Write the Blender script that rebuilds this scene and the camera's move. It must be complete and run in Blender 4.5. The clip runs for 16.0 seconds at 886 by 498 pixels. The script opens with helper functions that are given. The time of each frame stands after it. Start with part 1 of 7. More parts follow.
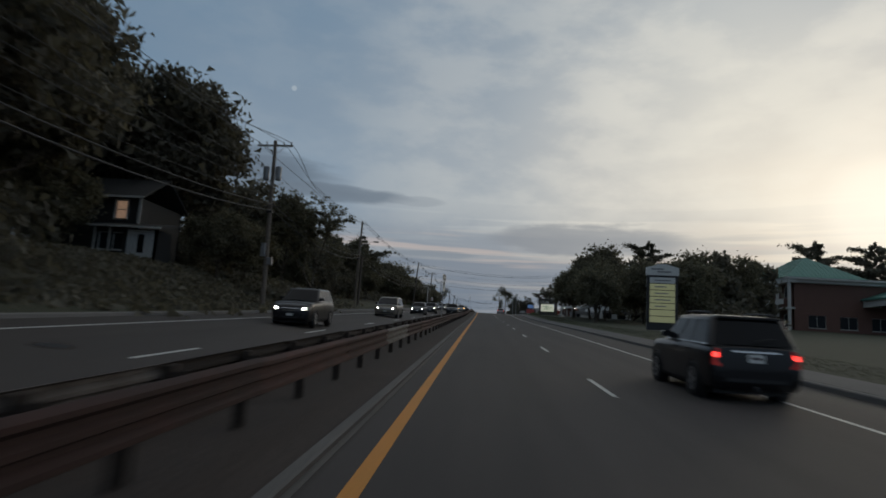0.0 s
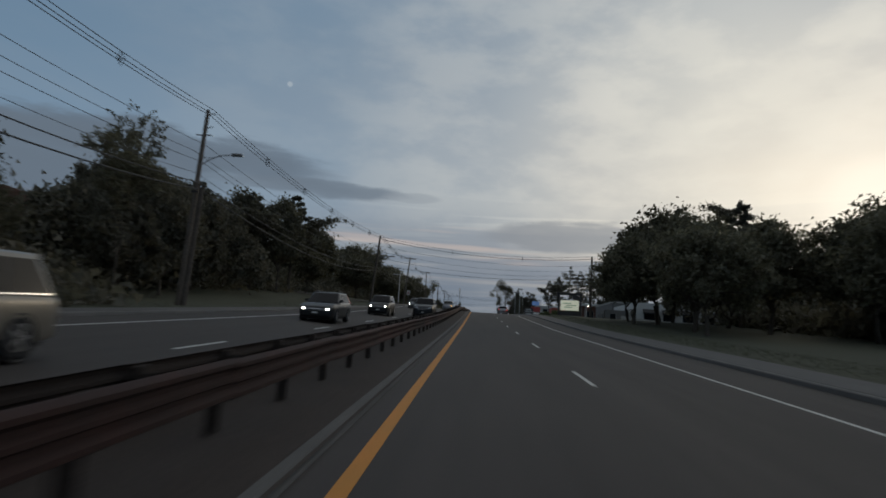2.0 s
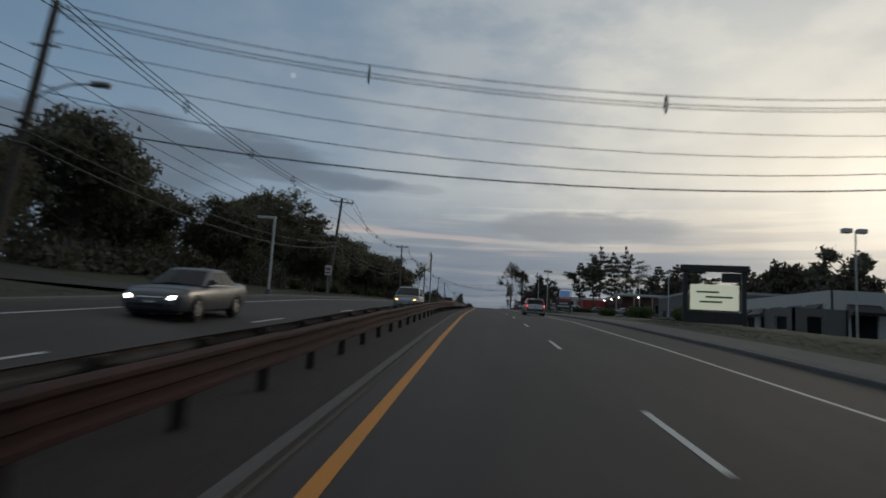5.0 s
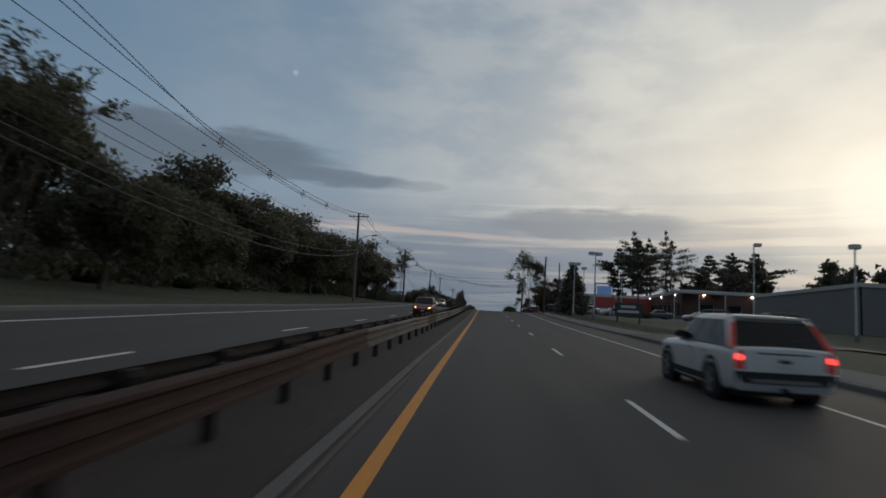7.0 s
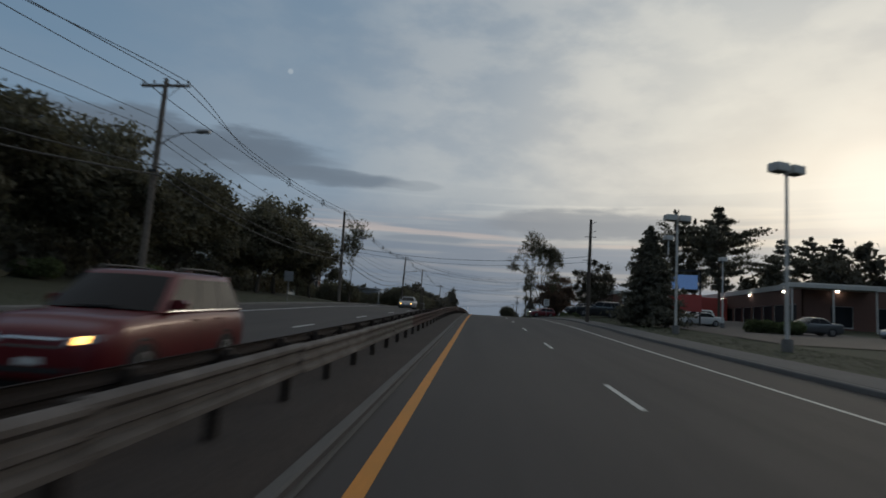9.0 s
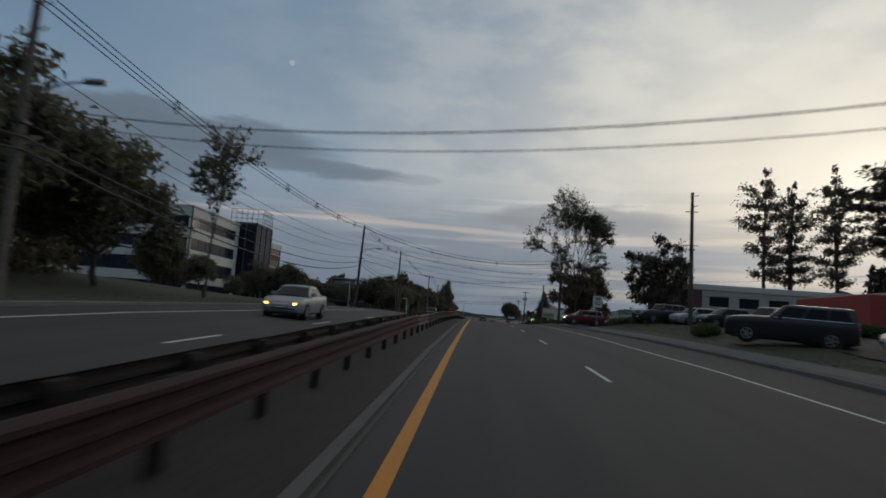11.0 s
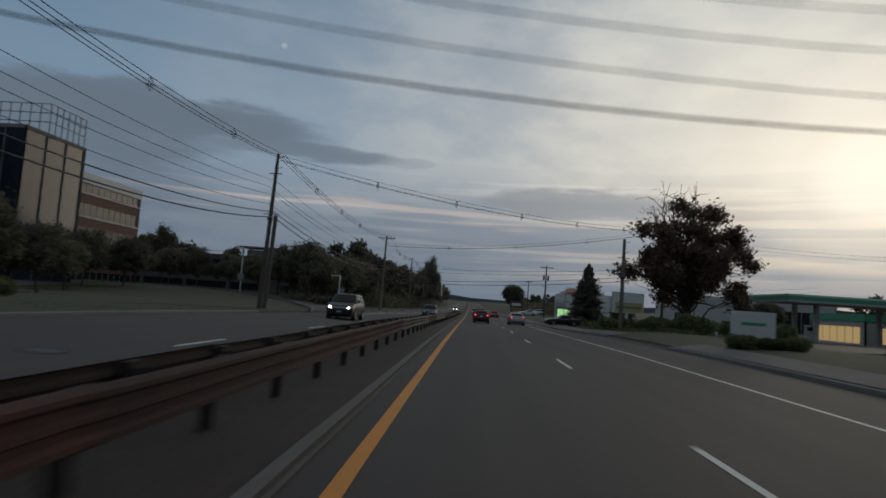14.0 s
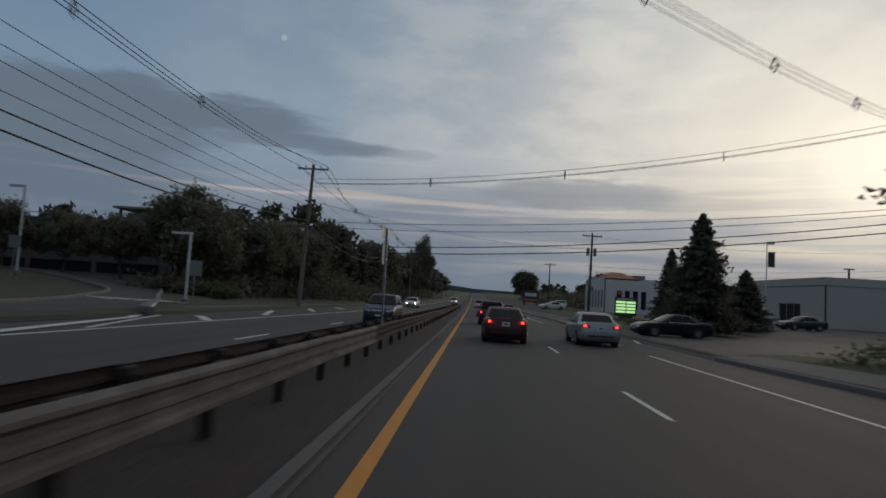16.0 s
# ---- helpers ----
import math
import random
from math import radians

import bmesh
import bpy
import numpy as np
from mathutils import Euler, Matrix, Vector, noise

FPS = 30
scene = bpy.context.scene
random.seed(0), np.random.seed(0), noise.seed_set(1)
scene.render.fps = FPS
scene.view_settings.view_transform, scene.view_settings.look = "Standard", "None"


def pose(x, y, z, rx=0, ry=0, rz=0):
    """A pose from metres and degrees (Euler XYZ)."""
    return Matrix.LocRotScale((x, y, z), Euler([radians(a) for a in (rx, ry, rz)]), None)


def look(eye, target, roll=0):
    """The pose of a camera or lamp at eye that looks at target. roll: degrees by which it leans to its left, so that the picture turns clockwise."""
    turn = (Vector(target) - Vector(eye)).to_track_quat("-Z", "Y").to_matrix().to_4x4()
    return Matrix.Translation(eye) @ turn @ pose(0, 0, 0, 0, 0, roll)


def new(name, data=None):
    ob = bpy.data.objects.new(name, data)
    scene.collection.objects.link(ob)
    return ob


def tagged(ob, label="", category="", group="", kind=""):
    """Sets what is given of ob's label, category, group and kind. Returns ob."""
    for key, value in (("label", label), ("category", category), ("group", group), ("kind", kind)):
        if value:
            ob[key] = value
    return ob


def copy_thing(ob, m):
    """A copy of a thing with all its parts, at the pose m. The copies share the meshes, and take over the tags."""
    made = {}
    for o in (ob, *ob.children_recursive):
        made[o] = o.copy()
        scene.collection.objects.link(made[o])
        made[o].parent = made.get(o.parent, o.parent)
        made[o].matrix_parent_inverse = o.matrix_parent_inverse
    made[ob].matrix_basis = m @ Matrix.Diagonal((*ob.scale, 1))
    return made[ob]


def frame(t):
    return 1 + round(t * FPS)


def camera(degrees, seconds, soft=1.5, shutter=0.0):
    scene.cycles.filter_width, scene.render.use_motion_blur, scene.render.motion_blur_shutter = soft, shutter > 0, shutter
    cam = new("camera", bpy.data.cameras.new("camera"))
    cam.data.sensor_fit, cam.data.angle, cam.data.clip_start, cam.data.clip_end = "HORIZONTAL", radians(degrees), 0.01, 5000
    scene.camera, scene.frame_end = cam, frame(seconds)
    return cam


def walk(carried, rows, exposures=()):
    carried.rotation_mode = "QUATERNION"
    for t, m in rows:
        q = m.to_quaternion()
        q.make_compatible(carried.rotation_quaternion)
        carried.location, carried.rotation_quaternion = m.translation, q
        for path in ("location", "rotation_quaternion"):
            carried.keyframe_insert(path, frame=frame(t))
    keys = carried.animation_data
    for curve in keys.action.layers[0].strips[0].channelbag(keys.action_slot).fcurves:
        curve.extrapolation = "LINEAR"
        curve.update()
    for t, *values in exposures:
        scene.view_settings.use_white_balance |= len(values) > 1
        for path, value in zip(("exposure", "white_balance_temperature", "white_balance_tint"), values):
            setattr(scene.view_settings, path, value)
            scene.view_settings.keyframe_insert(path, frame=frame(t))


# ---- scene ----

# ---------------------------------------------------------------- camera
cam = camera(69.78, 16.0, soft=1.7, shutter=0.4)

PATH = [
    (0, (0.000, -0.000, 1.585), (-0.1319, 1.9756, 1.8670), 3.42),
    (0.5, (-0.045, 12.202, 2.245), (-0.1794, 14.1778, 2.5242), 3.60),
    (1, (-0.067, 24.373, 2.903), (-0.1926, 26.3502, 3.1786), 3.50),
    (1.5, (-0.044, 36.483, 3.555), (-0.1601, 38.4613, 3.8277), 3.59),
    (2, (0.035, 48.504, 4.197), (-0.0826, 50.4813, 4.4703), 3.56),
    (2.5, (0.142, 60.413, 4.826), (0.0281, 62.3915, 5.0931), 3.62),
    (3, (0.234, 72.192, 5.435), (0.1216, 74.1717, 5.6926), 3.73),
    (3.5, (0.282, 83.838, 6.027), (0.1647, 85.8185, 6.2769), 3.74),
    (4, (0.285, 95.415, 6.628), (0.1635, 97.3960, 6.8774), 3.51),
    (4.5, (0.255, 107.005, 7.273), (0.1301, 108.9863, 7.5180), 3.43),
    (5, (0.202, 118.678, 7.982), (0.0724, 120.6586, 8.2266), 3.38),
    (5.5, (0.137, 130.460, 8.721), (0.0024, 132.4399, 8.9662), 3.33),
    (6, (0.069, 142.366, 9.445), (-0.0694, 144.3457, 9.6908), 3.29),
    (6.5, (0.011, 154.412, 10.109), (-0.1284, 156.3923, 10.3515), 3.28),
    (7, (-0.030, 166.589, 10.678), (-0.1688, 168.5708, 10.9122), 3.22),
    (7.5, (-0.056, 178.791, 11.168), (-0.1829, 180.7727, 11.4069), 3.15),
    (8, (-0.071, 190.885, 11.609), (-0.1947, 192.8666, 11.8501), 3.18),
    (8.5, (-0.083, 202.776, 12.028), (-0.2026, 204.7591, 12.2624), 3.16),
    (9, (-0.100, 214.518, 12.452), (-0.2214, 216.5004, 12.6861), 3.40),
    (9.5, (-0.135, 226.198, 12.907), (-0.2598, 228.1811, 13.1350), 3.53),
    (10, (-0.194, 237.899, 13.406), (-0.3164, 239.8830, 13.6307), 3.77),
    (10.5, (-0.260, 249.676, 13.925), (-0.3806, 251.6597, 14.1450), 4.01),
    (11, (-0.313, 261.573, 14.424), (-0.4310, 263.5581, 14.6404), 4.24),
    (11.5, (-0.330, 273.640, 14.867), (-0.4426, 275.6253, 15.0790), 4.48),
    (12, (-0.297, 285.888, 15.226), (-0.4027, 287.8743, 15.4358), 4.30),
    (12.5, (-0.229, 298.199, 15.507), (-0.3286, 300.1875, 15.6938), 4.43),
    (13, (-0.147, 310.418, 15.727), (-0.2401, 312.4083, 15.9019), 4.25),
    (13.5, (-0.072, 322.425, 15.897), (-0.1687, 324.4151, 16.0690), 4.23),
    (14, (-0.015, 334.224, 16.011), (-0.1133, 336.2143, 16.1784), 3.87),
    (14.5, (0.010, 345.851, 16.057), (-0.0882, 347.8426, 16.2159), 3.58),
    (15, (-0.001, 357.346, 16.029), (-0.1019, 359.3375, 16.1767), 3.61),
    (15.5, (-0.040, 368.750, 15.948), (-0.1434, 370.7420, 16.0918), 3.43),
    (16, (-0.093, 380.109, 15.840), (-0.1964, 382.1016, 15.9803), 3.43),
]
walk(cam, [(t, look(eye, target, roll)) for t, eye, target, roll in PATH], exposures=[(0.0, 0.5), (16.0, 0.5)])

# ---------------------------------------------------------------- world, sun
SUN_AZ, SUN_EL = 31.5, 9.0          # degrees clockwise from +y, and up


def direction(az, el):
    a, e = radians(az), radians(el)
    return Vector((math.sin(a) * math.cos(e), math.cos(a) * math.cos(e), math.sin(e)))


world = bpy.data.worlds.new("dusk_sky")
scene.world = world
world.use_nodes = True
wt = world.node_tree
wt.nodes.clear()


def wnode(kind, **inputs):
    n = wt.nodes.new(kind)
    for k, v in inputs.items():
        n.inputs[k].default_value = v
    return n


def wmath(op, a, b=None, clamp=False):
    n = wt.nodes.new("ShaderNodeMath")
    n.operation, n.use_clamp = op, clamp
    for i, v in enumerate((a, b)):
        if v is None:
            continue
        if isinstance(v, (int, float)):
            n.inputs[i].default_value = v
        else:
            wt.links.new(v, n.inputs[i])
    return n.outputs[0]


def wramp(value, stops, smooth=True):
    n = wt.nodes.new("ShaderNodeValToRGB")
    n.color_ramp.interpolation = "EASE" if smooth else "LINEAR"
    els = n.color_ramp.elements
    while len(els) < len(stops):
        els.new(0.5)
    for e, (p, c) in zip(els, stops):
        e.position = p
        e.color = (*c, 1) if isinstance(c, tuple) else (c, c, c, 1)
    wt.links.new(value, n.inputs[0])
    return n.outputs[0]


def wmix(fac, a, b, mode="MIX"):
    n = wt.nodes.new("ShaderNodeMix")
    n.data_type, n.blend_type, n.clamp_factor = "RGBA", mode, True
    for sock, v in ((n.inputs[0], fac), (n.inputs[6], a), (n.inputs[7], b)):
        if isinstance(v, (int, float)):
            sock.default_value = v
        elif isinstance(v, tuple):
            sock.default_value = (*v, 1)
        else:
            wt.links.new(v, sock)
    return n.outputs[2]


coord = wt.nodes.new("ShaderNodeTexCoord").outputs["Generated"]
sep = wt.nodes.new("ShaderNodeSeparateXYZ")
wt.links.new(coord, sep.inputs[0])
up = sep.outputs[2]


def facing(az, el):
    n = wt.nodes.new("ShaderNodeVectorMath")
    n.operation = "DOT_PRODUCT"
    n.inputs[1].default_value = direction(az, el)
    wt.links.new(coord, n.inputs[0])
    return n.outputs["Value"]


def streaks(scale, stretch, detail, seed, rough=0.55):
    m = wt.nodes.new("ShaderNodeMapping")
    m.inputs["Scale"].default_value = (1, 1, stretch)
    m.inputs["Location"].default_value = (seed, seed * 0.7, seed * 0.3)
    wt.links.new(coord, m.inputs[0])
    n = wnode("ShaderNodeTexNoise", Scale=scale, Detail=detail, Roughness=rough)
    wt.links.new(m.outputs[0], n.inputs["Vector"])
    return n.outputs[0]


sky = wt.nodes.new("ShaderNodeTexSky")
sky.sky_type, sky.sun_disc = "NISHITA", False
sky.sun_elevation, sky.sun_rotation = radians(SUN_EL), radians(SUN_AZ)
sky.air_density, sky.dust_density, sky.ozone_density = 1.2, 2.0, 2.0
clear = wmix(1.0, sky.outputs[0], (0.035, 0.035, 0.035), "MULTIPLY")

# the haze and thin high cloud: bluish away from the sun, creamy toward it, dim in the east


def away(az, el):
    """Degrees from a direction, over 180."""
    return wmath("DIVIDE", wmath("ARCCOSINE", wmath("MULTIPLY", facing(az, el), 0.99999)), math.pi)


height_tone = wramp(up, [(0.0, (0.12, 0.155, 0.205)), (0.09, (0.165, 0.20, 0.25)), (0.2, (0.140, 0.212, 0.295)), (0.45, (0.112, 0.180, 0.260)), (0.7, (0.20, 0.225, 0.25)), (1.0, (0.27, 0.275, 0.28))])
veil_tone = wramp(up, [(0.0, (0.24, 0.26, 0.29)), (0.1, (0.46, 0.42, 0.375)), (0.22, (0.52, 0.49, 0.44)), (0.5, (0.40, 0.415, 0.415)), (1.0, (0.24, 0.28, 0.31))])
toward = wramp(away(SUN_AZ + 4, 14), [(0.0, 1.0), (0.06, 0.93), (0.13, 0.68), (0.20, 0.36), (0.29, 0.10), (0.40, 0.0)])
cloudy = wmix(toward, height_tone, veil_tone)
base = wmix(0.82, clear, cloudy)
east = wramp(away(SUN_AZ, 20), [(0.0, 1.0), (0.30, 1.0), (0.55, 0.92), (1.0, 0.85)])
base = wmix(1.0, base, east, "MULTIPLY")

# mottled high cloud
mottle = wramp(streaks(7.5, 2.2, 8, 3.1), [(0.38, 0.0), (0.64, 1.0)])
base = wmix(wmath("MULTIPLY", mottle, wmath("MULTIPLY", toward, 0.42)), base, (0.64, 0.61, 0.53))
soft_grey = wramp(streaks(3.2, 3.0, 5, 8.4), [(0.42, 0.0), (0.68, 1.0)])
base = wmix(wmath("MULTIPLY", soft_grey, 0.14), base, (0.20, 0.225, 0.255))

# stratus bars low over the horizon
low = wramp(up, [(0.0, 1.0), (0.10, 0.85), (0.17, 0.35), (0.24, 0.0)])
bars = wramp(streaks(2.6, 26.0, 5, 1.7, 0.5), [(0.44, 0.0), (0.56, 1.0)])
base = wmix(wmath("MULTIPLY", wmath("MULTIPLY", low, bars), 0.72), base, (0.135, 0.165, 0.21))
pink = wramp(streaks(2.1, 30.0, 4, 6.2, 0.5), [(0.52, 0.0), (0.62, 1.0)])
pinkband = wramp(up, [(0.07, 0.0), (0.13, 1.0), (0.19, 0.0)])
base = wmix(wmath("MULTIPLY", wmath("MULTIPLY", pink, pinkband), 0.55), base, (0.50, 0.40, 0.34))
haze = wramp(up, [(0.0, 1.0), (0.06, 0.95), (0.105, 0.78), (0.145, 0.30), (0.19, 0.0)])
base = wmix(wmath("MULTIPLY", wmath("MULTIPLY", haze, wramp(streaks(2.3, 16.0, 5, 4.4, 0.5), [(0.30, 0.55), (0.55, 1.0)])), 0.88), base, (0.108, 0.138, 0.180))


# single lens-shaped clouds: azimuth, elevation, half widths, depth of tone
def lens_cloud(az, el, wide, tall, tone, amount, seed):
    global base
    c = direction(az, el)
    right = Vector((math.cos(radians(az)), -math.sin(radians(az)), 0))
    upward = right.cross(c) * 1.0
    parts = []
    for axis, size in ((right, wide), (upward, tall)):
        n = wt.nodes.new("ShaderNodeVectorMath")
        n.operation = "DOT_PRODUCT"
        n.inputs[1].default_value = axis
        wt.links.new(coord, n.inputs[0])
        off = wmath("SUBTRACT", n.outputs["Value"], c.dot(axis))
        parts.append(wmath("DIVIDE", off, math.sin(radians(size))))
    wob = wmath("MULTIPLY", wmath("SUBTRACT", streaks(9, 5, 5, seed), 0.5), 1.6)
    parts[1] = wmath("ADD", parts[1], wob)
    r2 = wmath("ADD", wmath("POWER", wmath("ABSOLUTE", parts[0]), 2.0), wmath("POWER", wmath("ABSOLUTE", parts[1]), 2.0))
    ahead = wmath("GREATER_THAN", facing(az, el), 0.0)
    body = wramp(r2, [(0.0, 1.0), (0.35, 0.9), (1.0, 0.0)])
    base = wmix(wmath("MULTIPLY", wmath("MULTIPLY", body, ahead), amount), base, tone)


lens_cloud(-46.0, 8.5, 26.0, 6.5, (0.085, 0.112, 0.148), 0.85, 15.0)
lens_cloud(-29.0, 14.0, 17.0, 2.3, (0.088, 0.113, 0.145), 0.95, 2.0)
lens_cloud(-36.0, 12.0, 16.0, 3.4, (0.092, 0.118, 0.15), 0.9, 4.0)
lens_cloud(-15.5, 12.4, 9.5, 0.9, (0.105, 0.132, 0.165), 0.9, 5.0)
lens_cloud(9.0, 9.4, 10.0, 1.6, (0.17, 0.185, 0.205), 0.85, 7.0)
lens_cloud(14.0, 6.6, 12.0, 0.9, (0.17, 0.195, 0.23), 0.75, 9.0)
lens_cloud(-5.0, 7.6, 5.0, 0.35, (0.15, 0.175, 0.205), 0.7, 11.0)
lens_cloud(-6.5, 12.3, 3.0, 0.5, (0.19, 0.215, 0.24), 0.5, 13.0)

# the glow of the sun behind thin cloud, and the small day moon
glow = wramp(away(SUN_AZ, 11.6), [(0.0, 1.0), (0.012, 0.85), (0.028, 0.42), (0.055, 0.12), (0.10, 0.02), (0.16, 0.0)])
base = wmix(wmath("MULTIPLY", glow, 0.85), base, (0.82, 0.75, 0.63))
blob = wramp(away(20.0, 20.0), [(0.0, 1.0), (0.03, 0.7), (0.07, 0.2), (0.12, 0.0)])
base = wmix(wmath("MULTIPLY", blob, 0.34), base, (0.66, 0.63, 0.54))
moon = wmath("MULTIPLY", wmath("SUBTRACT", facing(-18.4, 20.9), 0.999989), 140000.0, True)
base = wmix(wmath("MULTIPLY", moon, 0.3), base, (0.42, 0.45, 0.46))
bg = wt.nodes.new("ShaderNodeBackground")
bg.inputs[1].default_value = 1.0
wt.links.new(base, bg.inputs[0])
wo = wt.nodes.new("ShaderNodeOutputWorld")
wt.links.new(bg.outputs[0], wo.inputs[0])

sun = new("sun", bpy.data.lights.new("sun", "SUN"))
sun.data.energy, sun.data.angle, sun.data.color = 0.2, radians(14), (1.0, 0.86, 0.66)
sun.matrix_world = look(direction(SUN_AZ, SUN_EL) * 100, (0, 0, 0))

# ---------------------------------------------------------------- materials
def srgb(r, g, b):
    return tuple((c / 255 / 12.92 if c <= 10 else ((c / 255 + 0.055) / 1.055) ** 2.4) for c in (r, g, b))


def material(name, colour, rough=0.7, metal=0.0, grain=20.0, vary=0.25, blotch=0.0, blotch_scale=0.4, second=None, bump=0.0, per_object=0.0, island=0.0, coat=0.0, emit=None, strength=0.0, thin=0.0, spec=0.5, tracks=0.0):
    m = bpy.data.materials.new(name)
    m.use_nodes = True
    nt = m.node_tree
    b = nt.nodes["Principled BSDF"]
    b.inputs["Roughness"].default_value, b.inputs["Metallic"].default_value = rough, metal
    b.inputs["Specular IOR Level"].default_value = spec
    b.inputs["Coat Weight"].default_value = coat
    b.inputs["Coat Roughness"].default_value = 0.08
    tc = nt.nodes.new("ShaderNodeTexCoord").outputs["Object"]
    fine = nt.nodes.new("ShaderNodeTexNoise")
    fine.inputs["Scale"].default_value, fine.inputs["Detail"].default_value = grain, 4
    nt.links.new(tc, fine.inputs["Vector"])

    def mix(fac, a, c, mode="MIX"):
        n = nt.nodes.new("ShaderNodeMix")
        n.data_type, n.blend_type = "RGBA", mode
        for s, v in ((n.inputs[0], fac), (n.inputs[6], a), (n.inputs[7], c)):
            if isinstance(v, (int, float)):
                s.default_value = v
            elif isinstance(v, tuple):
                s.default_value = (*v, 1)
            else:
                nt.links.new(v, s)
        return n.outputs[2]

    def scaled(sock, lo, hi):
        n = nt.nodes.new("ShaderNodeMapRange")
        nt.links.new(sock, n.inputs[0])
        n.inputs[1].default_value, n.inputs[2].default_value = 0.25, 0.75
        n.inputs[3].default_value, n.inputs[4].default_value = lo, hi
        return n.outputs[0]

    col = mix(1.0, colour, mix(1.0, (1, 1, 1), scaled(fine.outputs[0], 1 - vary, 1 + vary), "MULTIPLY"), "MULTIPLY")
    if blotch:
        big = nt.nodes.new("ShaderNodeTexNoise")
        big.inputs["Scale"].default_value, big.inputs["Detail"].default_value = blotch_scale, 5
        nt.links.new(tc, big.inputs["Vector"])
        col = mix(scaled(big.outputs[0], 0.0, blotch), col, second or tuple(c * 0.6 for c in colour))
    if tracks:
        mp = nt.nodes.new("ShaderNodeMapping")
        mp.inputs["Scale"].default_value = (1.0, 0.022, 1.0)
        nt.links.new(tc, mp.inputs[0])
        lane_noise = nt.nodes.new("ShaderNodeTexNoise")
        lane_noise.inputs["Scale"].default_value, lane_noise.inputs["Detail"].default_value = 1.15, 5
        nt.links.new(mp.outputs[0], lane_noise.inputs["Vector"])
        col = mix(1.0, col, mix(1.0, (1, 1, 1), scaled(lane_noise.outputs[0], 1 - tracks, 1 + tracks), "MULTIPLY"), "MULTIPLY")
    if per_object:
        oi = nt.nodes.new("ShaderNodeObjectInfo").outputs["Random"]
        col = mix(1.0, col, mix(1.0, (1, 1, 1), scaled(oi, 1 - per_object, 1 + per_object), "MULTIPLY"), "MULTIPLY")
    if island:
        isl = nt.nodes.new("ShaderNodeNewGeometry").outputs["Random Per Island"]
        col = mix(1.0, col, mix(1.0, (1, 1, 1), scaled(isl, 1 - island, 1 + island), "MULTIPLY"), "MULTIPLY")
    nt.links.new(col, b.inputs["Base Color"])
    if bump:
        bp = nt.nodes.new("ShaderNodeBump")
        bp.inputs["Strength"].default_value, bp.inputs["Distance"].default_value = 0.6, bump
        nt.links.new(fine.outputs[0], bp.inputs["Height"])
        nt.links.new(bp.outputs[0], b.inputs["Normal"])
    if thin:
        tr = nt.nodes.new("ShaderNodeBsdfTranslucent")
        nt.links.new(mix(1.0, col, (thin, thin, thin * 0.8), "MULTIPLY"), tr.inputs["Color"])
        both = nt.nodes.new("ShaderNodeAddShader")
        nt.links.new(b.outputs[0], both.inputs[0])
        nt.links.new(tr.outputs[0], both.inputs[1])
        nt.links.new(both.outputs[0], nt.nodes["Material Output"].inputs["Surface"])
    if emit:
        b.inputs["Emission Color"].default_value, b.inputs["Emission Strength"].default_value = (*emit, 1), strength
    return m


ASPHALT = material("asphalt", (0.047, 0.0395, 0.037), 0.82, grain=60, vary=0.35, blotch=0.55, blotch_scale=0.25, second=(0.038, 0.032, 0.030), bump=0.006, tracks=0.28)
ASPHALT_OLD = material("asphalt_far_side", (0.050, 0.041, 0.037), 0.8, grain=60, vary=0.3, blotch=0.5, blotch_scale=0.2, second=(0.038, 0.034, 0.033), bump=0.006, tracks=0.22)
MEDIAN = material("median_dirt", (0.048, 0.036, 0.030), 0.95, grain=14, vary=0.5, blotch=0.6, blotch_scale=0.8, second=(0.030, 0.023, 0.020), bump=0.02)
CONCRETE = material("concrete", (0.19, 0.183, 0.175), 0.9, grain=25, vary=0.25, blotch=0.6, blotch_scale=0.9, second=(0.12, 0.116, 0.112), bump=0.004)
KERB_OLD = material("dusty_kerb", (0.115, 0.11, 0.105), 0.9, grain=25, vary=0.35, blotch=0.7, blotch_scale=0.7, second=(0.075, 0.072, 0.07), bump=0.006)
WALK = material("pavement_concrete", (0.115, 0.112, 0.108), 0.9, grain=30, vary=0.25, blotch=0.6, blotch_scale=0.5, second=(0.08, 0.078, 0.076), bump=0.004)
GRASS = material("grass", (0.045, 0.048, 0.024), 0.95, grain=9, vary=0.5, blotch=0.7, blotch_scale=0.35, second=(0.036, 0.039, 0.02), bump=0.03)
BLADE = material("grass_blades", (0.066, 0.076, 0.034), 0.8, grain=3, vary=0.3, island=0.45)
WHITE_LINE = material("white_paint", (0.62, 0.62, 0.60), 0.7, grain=30, vary=0.25, blotch=0.5, blotch_scale=1.5, second=(0.40, 0.40, 0.39))
YELLOW_LINE = material("yellow_paint", (0.62, 0.235, 0.022), 0.7, grain=30, vary=0.25, blotch=0.5, blotch_scale=1.2, second=(0.42, 0.21, 0.035))
# rusty steel of the far rail, its colour darkened for the shade on its back
RUST_SHADED = material("shaded_weathered_steel", (0.026, 0.015, 0.012), 0.9, 0.1, grain=12, vary=0.4, blotch=0.7, blotch_scale=1.1, second=(0.018, 0.015, 0.013), per_object=0.3, bump=0.003)
RUST = material("weathered_steel", (0.058, 0.018, 0.013), 0.85, 0.1, grain=9, vary=0.6, blotch=1.0, blotch_scale=2.2, second=(0.030, 0.013, 0.010), per_object=0.3, bump=0.003)
